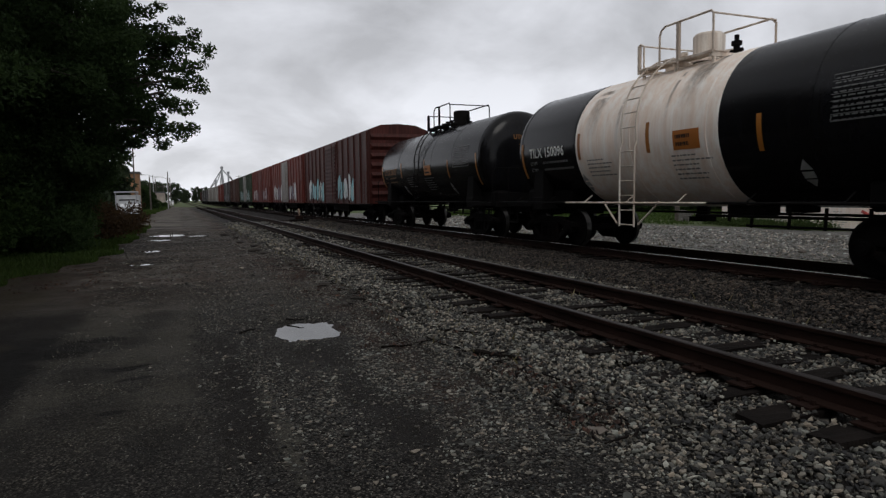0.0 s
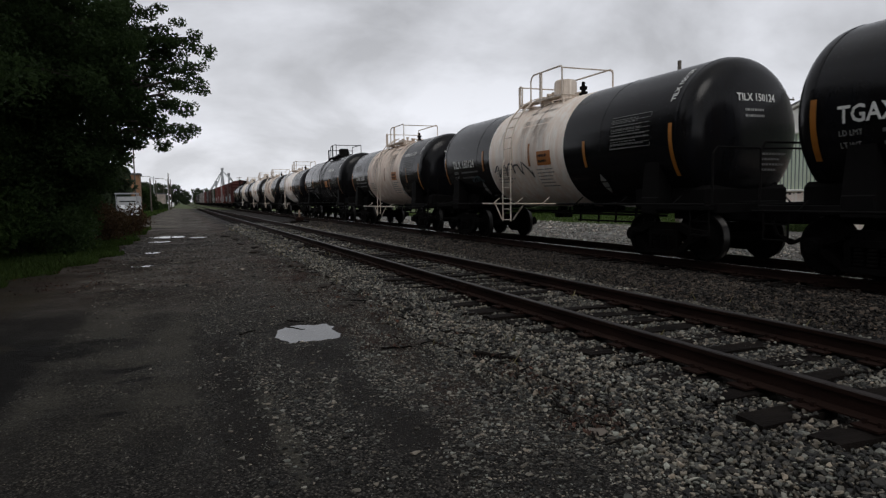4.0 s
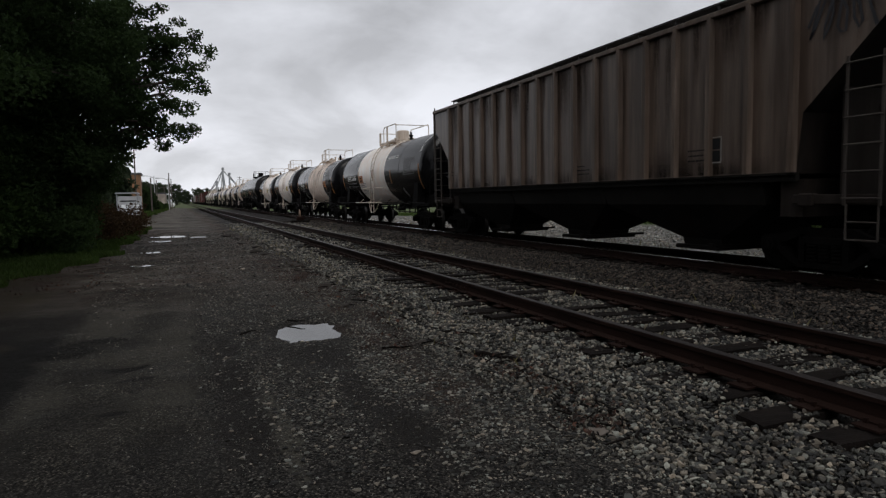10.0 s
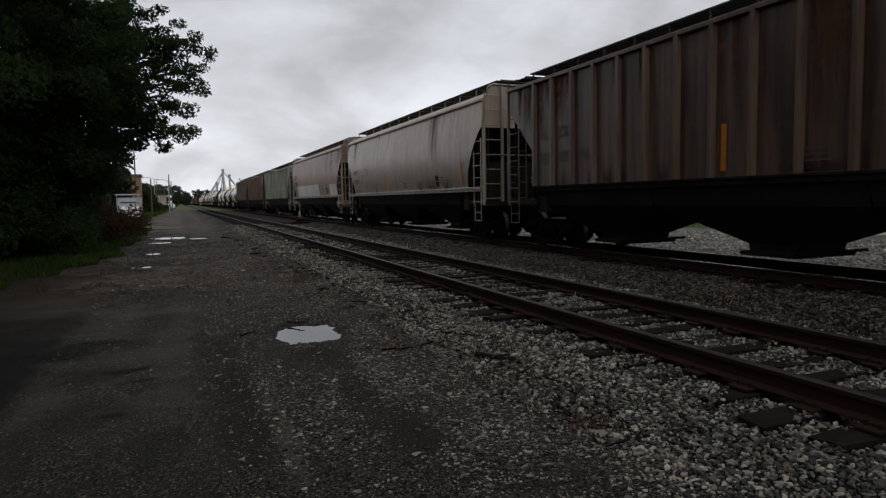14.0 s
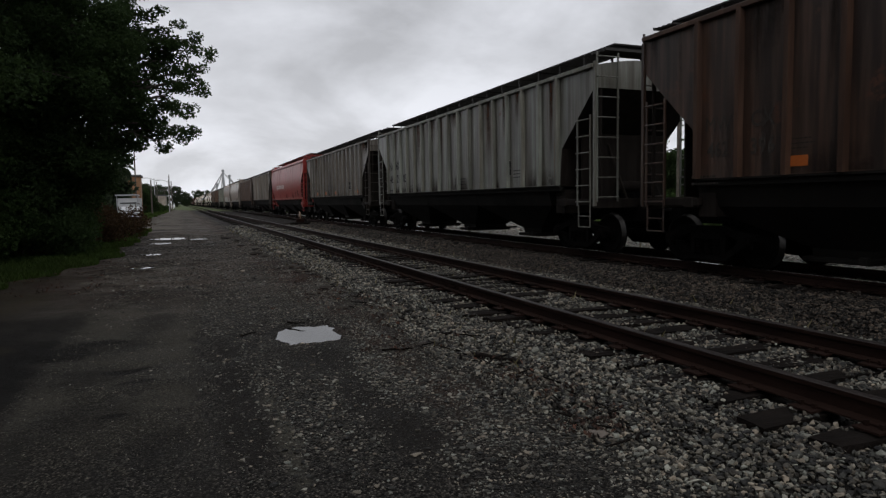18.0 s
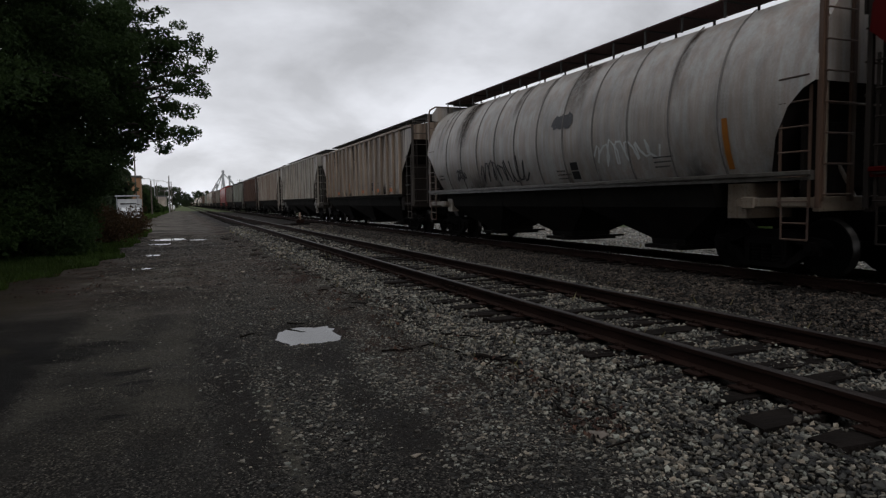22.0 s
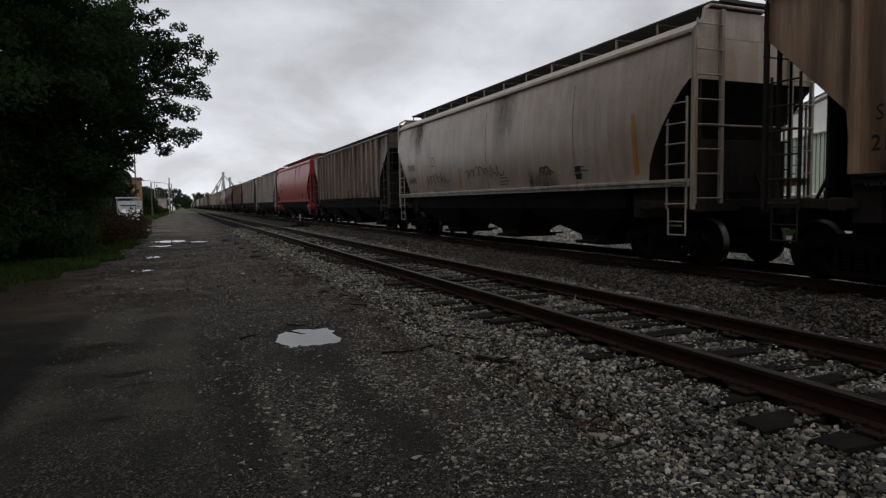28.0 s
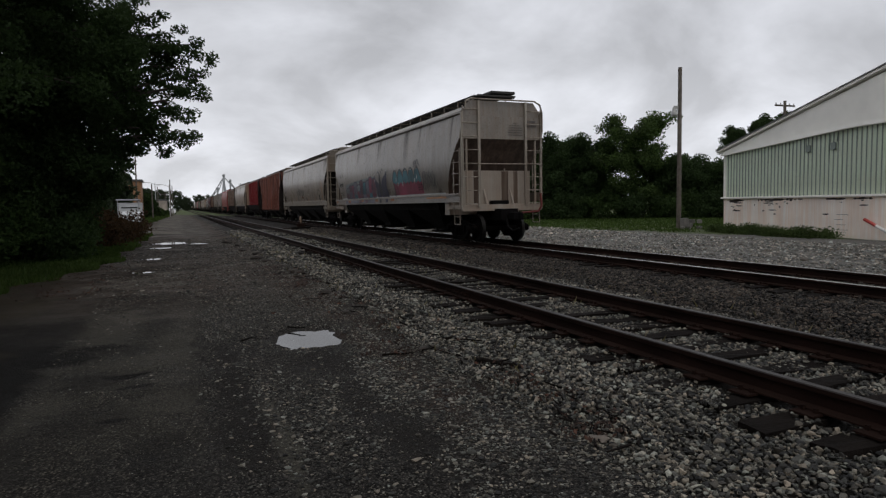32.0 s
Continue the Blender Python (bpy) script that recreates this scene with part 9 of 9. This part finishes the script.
def pole(name, at, height, r, label, lamp=None, arm=None, material=None):
    root = tagged(new(name), label, "pole")
    root.location = at
    g = Geo().rod((0, 0, -0.3), (0, 0, height), r, 10, r2=r * 0.75)
    part("post", g, material or weathered_wood, root)
    if lamp == "globe":
        g = Geo().box(-0.34, 0.0, -0.02, 0.12, height * 0.745, height * 0.765).lathe("z", (-0.30, 0.10, height * 0.70), [(0, 0.001), (0.04, 0.16), (0.12, 0.19), (0.3, 0.12), (0.34, 0.1), (0.5, 0.09), (0.52, 0.001)], 14)
        part("lamp_head", g, galvanised, root, "small grey barn light")
    if lamp == "arm":
        g = Geo().path([(0, 0, height - 0.4), (0.9, 0, height), (1.8, 0, height + 0.05)], 0.05, 6).box(1.7, 2.5, -0.14, 0.14, height - 0.05, height + 0.1, cut=0.03)
        part("lamp_arm", g, galvanised, root)
    if arm:
        for z in arm:
            g = Geo().box(-1.1, 1.1, -0.06, 0.06, z - 0.06, z + 0.06)
            for x in (-1.0, -0.5, 0.5, 1.0):
                g.rod((x, 0, z + 0.06), (x, 0, z + 0.2), 0.04, 6)
            part("cross_arm", g, weathered_wood, root)
    return root


pole("yard_light_pole", (25.78, 27.94, 0), 8.9, 0.14, "weathered wooden pole with a small lamp", lamp="globe")
pole("utility_pole", (46.26, 38.21, 0), 9.6, 0.15, "wooden utility pole with a cross-arm behind the warehouse", arm=(9.2,))
# ================================================================ small things by the road
for _x, _y, _a, _b, _s in ((-0.45, 32.3, 0.75, 0.9, 5), (-0.75, 28.6, 0.45, 0.45, 6), (-0.95, 22.6, 0.32, 0.35, 7), (-0.95, 18.0, 0.26, 0.20, 8), (0.75, 31.0, 0.35, 0.3, 9)):
    puddle(_x, _y, _a, _b, _s)


def stick(at, length, r, turn, label, name="fallen_branch", seed=1):
    rng = random.Random(seed)
    pts = [(0, 0, 0)]
    for k in range(5):
        pts.append((pts[-1][0] + length / 5, pts[-1][1] + rng.uniform(-0.06, 0.06) * length, max(0, pts[-1][2] + rng.uniform(-0.03, 0.05) * length)))
    g = Geo()
    for k in range(5):
        g.rod(pts[k], pts[k + 1], r * (1 - 0.12 * k), 7, r2=r * (1 - 0.12 * (k + 1)))
    g.rod(pts[2], (pts[2][0] + length * 0.15, length * 0.16, pts[2][2] + 0.05 * length), r * 0.5, 5, r2=r * 0.2)
    ob = part(name, g, tie_wood, None, at=pose(at[0], at[1], ground_height(*at) + r * 0.7, 0, 0, turn))
    return tagged(ob, label, "branch", group="debris at the ballast edge")


def lump(at, size, seed, material, name, label, category):
    """A rough clod or stone."""
    rng = np.random.default_rng(seed)
    s = stone_shapes(rng, 1)[0] * np.array(size)
    g = Geo()
    g.add([tuple(p) for p in s], [tuple(f) for f in STONE_FACES])
    bm = bmesh.new()
    me = g.mesh(name)
    bm.from_mesh(me)
    bmesh.ops.subdivide_edges(bm, edges=bm.edges, cuts=1, use_grid_fill=True)
    for v in bm.verts:
        v.co *= 1 + 0.10 * noise.noise(v.co * 14 + Vector((seed, 0, 0)))
    bm.to_mesh(me)
    bm.free()
    ob = part(name, me, material, None, at=pose(at[0], at[1], ground_height(*at) + size[2] * 0.3, 0, 0, seed * 37))
    return tagged(ob, label, category)


lump((2.55, 3.47), (0.10, 0.08, 0.06), 3, surface("sandstone", (0.16, 0.135, 0.115), rough=0.8), "loose_rock", "pale fist-sized rock on the gravel", "rock")
stick((2.72, 5.75), 0.62, 0.035, -70, "dark rotten piece of branch on the gravel", seed=1)
stick((2.78, 6.75), 0.5, 0.022, -60, "thin dark stick on the gravel", seed=2)
stick((1.98, 6.6), 0.36, 0.014, -15, "thin dark stick on the gravel", seed=3)
stick((1.3, 8.75), 0.3, 0.012, -50, "thin dark stick at the puddle", seed=4)
stick((0.62, 8.05), 0.2, 0.012, 10, "thin dark stick at the puddle", seed=5)
clod_soil = surface("clod_soil", (0.035, 0.028, 0.023), rough=0.95, var=0.5, fine=40, bump=0.7)
leaf_litter = surface("leaf_litter", (0.055, 0.026, 0.017), rough=0.85, var=0.4, island=0.6, shift=False)
for _k, (_x, _y, _s) in enumerate(((2.45, 14.2, 0.20), (2.6, 15.0, 0.26), (2.5, 15.6, 0.22), (2.3, 19.5, 0.22), (2.2, 21.0, 0.25), (2.35, 22.4, 0.24), (2.1, 25.0, 0.25), (2.2, 28.0, 0.3), (2.0, 31.0, 0.3), (2.4, 11.4, 0.15), (2.3, 9.4, 0.12), (2.42, 6.5, 0.10), (2.74, 5.45, 0.07), (2.72, 6.35, 0.09), (2.58, 3.75, 0.05), (3.7, 3.65, 0.06))):
    lump((_x, _y), (_s, _s * 0.8, _s * 0.45), 20 + _k, clod_soil, "soil_clod", "dark clod of soil heaped at the ballast edge", "clod")


def scatter_leaves():
    rng = np.random.default_rng(5)
    c = [(2.74 + rng.normal(0, 0.14), 4.8 + rng.normal(0, 0.4), 0.0) for _ in range(26)] + [(2.56 + rng.normal(0, 0.13), 3.65 + rng.normal(0, 0.16), 0.0) for _ in range(20)] + [(2.2 + rng.normal(0, 0.4), rng.uniform(6, 16), 0.0) for _ in range(90)] + [(rng.uniform(-3.4, -1.5), rng.uniform(13, 20), 0.0) for _ in range(90)]
    c = [(x, y, ground_height(x, y) + 0.05) for x, y, _ in c if math.hypot((x - 1.42) / 0.8, (y - 8.05) / 1.0) > 1]
    P, F = leaf_cloud(rng, c, 5, 0.06, 0.022, 0.1)
    tagged(part("fallen_leaves", big_mesh("fallen_leaves", P, F), leaf_litter, None), "brown fallen leaves among the stones", "leaves", kind="stuff")


scatter_leaves()


def scatter_twigs():
    """Broken twigs and bark washed up in a line along the foot of the ballast."""
    rng = random.Random(17)
    g = Geo()
    for k in range(170):
        y = 3.2 + 14 * rng.random() ** 1.2
        x = 2.68 + 0.012 * (y - 4) + rng.gauss(0, 0.10 + 0.012 * y)
        a = rng.gauss(1.3, 0.7)
        ln = rng.uniform(0.06, 0.26)
        z = ground_height(x, y) + 0.03
        p = (x + math.cos(a) * ln, y + math.sin(a) * ln, z + rng.uniform(-0.005, 0.02))
        r = rng.uniform(0.004, 0.012)
        g.rod((x, y, z), p, r, 5, r2=r * 0.6)
    tagged(part("twig_litter", g, tie_wood, None), "dark broken twigs along the foot of the ballast", "twigs", kind="stuff")


scatter_twigs()


def switch_box():
    """A low switch machine between the two tracks, with its round target and rods."""
    root = tagged(new("switch_stand"), "low dark switch stand with a small round target", "switch stand")
    root.location = (7.35, 42.5, 0.10)
    part("base", Geo().box(-0.6, 0.6, -0.3, 0.3, 0, 0.18, cut=0.02), tie_wood, root)
    part("housing", Geo().box(-0.25, 0.25, -0.25, 0.25, 0.18, 0.42, cut=0.05).rod((0, 0, 0.4), (0, 0, 0.62), 0.05, 8), rail_rust, root)
    part("target", Geo().rod((-0.02, 0, 0.62), (0.02, 0, 0.62), 0.28, 16), surface("target_ochre", (0.26, 0.16, 0.10), rough=0.6), root)
    part("throw_rod", Geo().rod((-1.6, 0, 0.08), (-0.5, 0, 0.1), 0.03, 6), rail_rust, root)


switch_box()


def crossing_gate():
    """The striped arm of a level crossing barrier, raised aslant before the warehouse."""
    root = tagged(new("barrier_arm"), "red and white striped barrier arm leaning at the warehouse", "barrier")
    a, b = Vector((23.45, 15.9, 0.80)), Vector((23.0, 13.4, -0.35))
    n = 5
    for k in range(n):
        p, q = a.lerp(b, k / n), a.lerp(b, (k + 1) / n)
        part("stripe", Geo().rod(p, q, 0.06, 8), barrier_white if k % 2 else barrier_red, root)


barrier_red = surface("barrier_red", (0.45, 0.05, 0.04), rough=0.5)
barrier_white = surface("barrier_white", (0.70, 0.68, 0.66), rough=0.5)
crossing_gate()


def junk_pile():
    root = tagged(new("block_pile"), "heap of broken concrete blocks in the grass", "blocks")
    root.location = (25.6, 26.9, 0)
    rng = random.Random(4)
    for k in range(9):
        x, y, z = rng.uniform(-0.7, 0.7), rng.uniform(-0.4, 0.4), (k % 3) * 0.18
        part("concrete_block", shared("concrete_block", lambda: Geo().box(-0.2, 0.2, -0.1, 0.1, 0, 0.2, cut=0.015)), surface_concrete, root, at=pose(x * (1 - z), y, z, 0, 0, rng.uniform(0, 90)))
    part("concrete_block", shared("concrete_pillar", lambda: Geo().box(-0.16, 0.16, -0.16, 0.16, 0, 0.55, cut=0.02)), surface_concrete, root, at=pose(-0.3, 0.1, 0.1))


surface_concrete = surface("old_concrete", (0.15, 0.14, 0.13), rough=0.9, var=0.3, bump=0.4)
junk_pile()

# ================================================================ far end of the road
brick_brown = surface("far_brick", (0.27, 0.145, 0.075), rough=0.85, var=0.2)
far_white = surface("far_white", (0.50, 0.51, 0.52), rough=0.6, var=0.15)
far_grey = surface("far_grey_metal", (0.33, 0.34, 0.36), rough=0.55, var=0.12)
glass_dark = surface("far_glass", (0.03, 0.033, 0.036), rough=0.15, var=0.1)


def block_house(name, x0, x1, y0, y1, h, wall, roof, label, windows=()):
    root = tagged(new(name), label, "building")
    root.location = (x0, y0, 0)
    w, d = x1 - x0, y1 - y0
    part("wall", Geo().box(0, w, 0, d, -0.2, h), wall, root)
    part("roof", Geo().box(-0.2, w + 0.2, -0.2, d + 0.2, h, h + 0.3, cut=0.05), roof, root)
    for u, z, ww, hh in windows:
        wn = part("window", Geo().box(u, u + ww, -0.05, 0.05, z, z + hh), glass_dark, root)
        part("frame", Geo().box(u - 0.08, u + ww + 0.08, -0.08, -0.052, z - 0.1, z).box(u - 0.08, u + ww + 0.08, -0.08, -0.052, z + hh, z + hh + 0.08), far_white, wn)
    return root


block_house("brick_building", -13.0, -5.3, 109.0, 113.0, 5.9, brick_brown, trim_dark, "brown brick building with a flat roof by the road", ((5.4, 0.8, 0.9, 1.3), (6.7, 0.8, 0.6, 1.3), (5.4, 3.4, 0.9, 1.2)))
block_house("street_shop", -8.0, -2.9, 170.0, 186.0, 3.6, surface("far_tan", (0.36, 0.31, 0.26), rough=0.8), trim_dark, "low tan building far along the road", ((0.8, 0.9, 1.2, 1.3),))


def trailer():
    """A white box trailer parked on the verge."""
    root = tagged(new("parked_trailer"), "dirty white box trailer parked on the verge", "trailer")
    root.matrix_basis = pose(-5.0, 78.0, 0)
    part("box", Geo().box(-1.15, 1.15, 0, 2.6, 0.75, 2.35, cut=0.05), far_white, root)
    part("bumper", Geo().box(-1.1, 1.1, -0.15, 0.0, 0.42, 0.58, cut=0.03), far_grey, root)
    for x in (-0.85, 0.85):
        for y in (0.9, 2.0):
            part("wheel", Geo().rod((x - 0.12, y, 0.42), (x + 0.12, y, 0.42), 0.42, 16), frame_black, root)
    for z in (1.2, 1.75):
        part("door_bar", Geo().box(-0.9, 0.7, -0.04, -0.005, z, z + 0.12), frame_black, root)
    part("canopy", Geo().box(-1.35, 0.95, -0.3, 2.8, 2.6, 2.74, cut=0.03).rod((-1.2, -0.2, 0), (-1.2, -0.2, 2.6), 0.05, 6).rod((0.85, -0.2, 0), (0.85, -0.2, 2.6), 0.05, 6).rod((0.85, 2.7, 0), (0.85, 2.7, 2.6), 0.05, 6), far_grey, root)


trailer()


def parked_car(x, y, paint_, label):
    root = tagged(new("parked_car"), label, "car")
    root.matrix_basis = pose(x, y, 0)
    side = [(0, 0.35), (0.05, 0.8), (1.0, 0.92), (1.6, 1.38), (3.0, 1.42), (3.7, 0.98), (4.4, 0.85), (4.45, 0.4)]
    part("body", Geo().slab([(a, b) for a, b in side], -0.85, 0.85, "x"), paint_, root)
    part("windscreen", Geo().slab([(1.12, 0.97), (1.62, 1.33), (3.0, 1.36), (3.55, 0.99)], -0.86, 0.86, "x"), glass_dark, root)
    for yy in (0.85, 3.6):
        for xx in (-0.78, 0.78):
            part("wheel", Geo().rod((xx - 0.1, yy, 0.32), (xx + 0.1, yy, 0.32), 0.32, 14), frame_black, root)


parked_car(-1.9, 196, surface("car_white", (0.6, 0.6, 0.6), rough=0.3), "white car parked far along the road")
parked_car(-4.55, 71, surface("car_grey", (0.50, 0.51, 0.52), rough=0.3), "pale car parked before the trailer")
for _x, _y, _h, _s in ((-4.62, 150, 7.2, "grey street lamp with a long arm over the verge"), (-1.85, 149, 6.7, "grey street lamp with a short arm by the road")):
    pole("street_lamp", (_x, _y, 0), _h, 0.09, _s, lamp="arm", material=galvanised).rotation_euler = (0, 0, math.pi)
pole("utility_pole", (-1.7, 150.5, 0), 7.9, 0.13, "tall wooden utility pole by the road")
pole("utility_pole", (-1.31, 151, 0), 6.6, 0.11, "short wooden utility pole by the road")
pole("utility_pole", (-4.2, 151, 0), 6.4, 0.11, "thin wooden pole on the verge")
pole("utility_pole", (-3.1, 172, 0), 5.6, 0.11, "wooden utility pole with a cross-arm by the road", arm=(5.2,))
for _k, (_x, _y, _h) in enumerate(((-5.5, 119.0, 4.4), (-4.75, 124.0, 4.2), (-5.9, 131.0, 4.8), (-4.5, 133.0, 3.2))):
    shrub((_x, _y, 0.0), 130 + _k, 0.9, 1.6, _h, 60, 90, 0.14, leaf_dark, "dark bushy tree beyond the brick building", "roadside_bush")
for _k, (_x, _y, _w, _h) in enumerate(((-3.9, 165.0, 0.5, 1.6), (-2.9, 168.0, 0.6, 1.3), (-3.5, 140.0, 0.5, 1.0))):
    shrub((_x, _y, 0.0), 136 + _k, _w, 1.2, _h, 30, 60, 0.12, leaf_mid, "low bush on the far verge", "verge_bush")
pole("utility_pole", (-3.8, 108, 0), 5.4, 0.12, "thin wooden pole by the brick building")
pole("utility_pole", (-5.8, 106, 0), 9.5, 0.12, "thin wooden pole behind the brick building")
pole("utility_pole", (25.7, 298.9, 0), 12.4, 0.18, "far utility pole with two cross-arms by the tracks", arm=(12.0, 11.0))


def grain_elevator():
    """Bins with conical roofs, a leg tower, distributor spouts and a sloping conveyor."""
    root = tagged(new("grain_elevator"), "grey grain elevator with spouts above steel bins", "grain elevator")
    root.location = (24.0, 420, 0)
    for k, (x, y, r, h) in enumerate(((-2.5, 0, 3.2, 5.4), (3.6, 2, 3.4, 6.2), (-6.0, 8, 3.0, 4.6), (9.5, 4, 3.0, 6.0))):
        b = part("bin", Geo().lathe("z", (x, y, 0), [(0, r), (h, r)], 20), far_grey, root)
        part("bin_roof", Geo().lathe("z", (x, y, h), [(0, r + 0.2), (r * 0.5, 0.5), (r * 0.55, 0.001)], 20), far_grey, b)
    for x, h in ((2.3, 22.4), (6.0, 19.2), (-1.7, 14.4)):
        part("leg_tower", Geo().box(x - 0.5, x + 0.5, -0.4, 0.4, 0, h - 1.6), far_grey, root)
        part("leg_head", Geo().box(x - 0.8, x + 0.8, -0.6, 0.6, h - 1.6, h, cut=0.25), far_grey, root)
    for a, b in (((2.3, 0, 20.8), (-2.5, 0, 8.2)), ((2.3, 0, 20.8), (3.6, 2, 9.0)), ((2.3, 0, 20.8), (12.0, 3, 9.5)), ((2.3, 0, 20.8), (-6, 8, 7)), ((6.0, 0, 17.6), (12.0, 4, 9.5)), ((-1.7, 0, 12.8), (-6.0, 8, 6.6)), ((2.3, 0, 21), (0.2, 0, 4))):
        part("spout", Geo().rod(a, b, 0.28, 6), far_grey, root)


grain_elevator()
# ================================================================ what moves
def motions():
    """The whole train rolls on at an even speed; every wheelset turns with it."""
    for root, y32 in CARS:
        rows = []
        for t in (0.0, 8.0, 16.0, 24.0, 32.0):
            rows.append((t, pose(MAIN_X, y32 - SPEED * (32.0 - t), RAIL, 0, 0, -90)))
        walk(root, rows)
    turn = math.degrees(SPEED / WHEEL_R)
    for s in (-1, 1):
        first = WHEELSETS[s][0]
        walk(first, [(k / FPS, pose(s * 0.889, 0, WHEEL_R, 0, -(turn * k / FPS) % 360.0, 0)) for k in range(32 * FPS + 1)])
        first_keys = first.animation_data
        for other in WHEELSETS[s][1:]:
            other.rotation_mode = "QUATERNION"
            keys = other.animation_data_create()
            keys.action = first_keys.action
            keys.action_slot = first_keys.action_slot


motions()
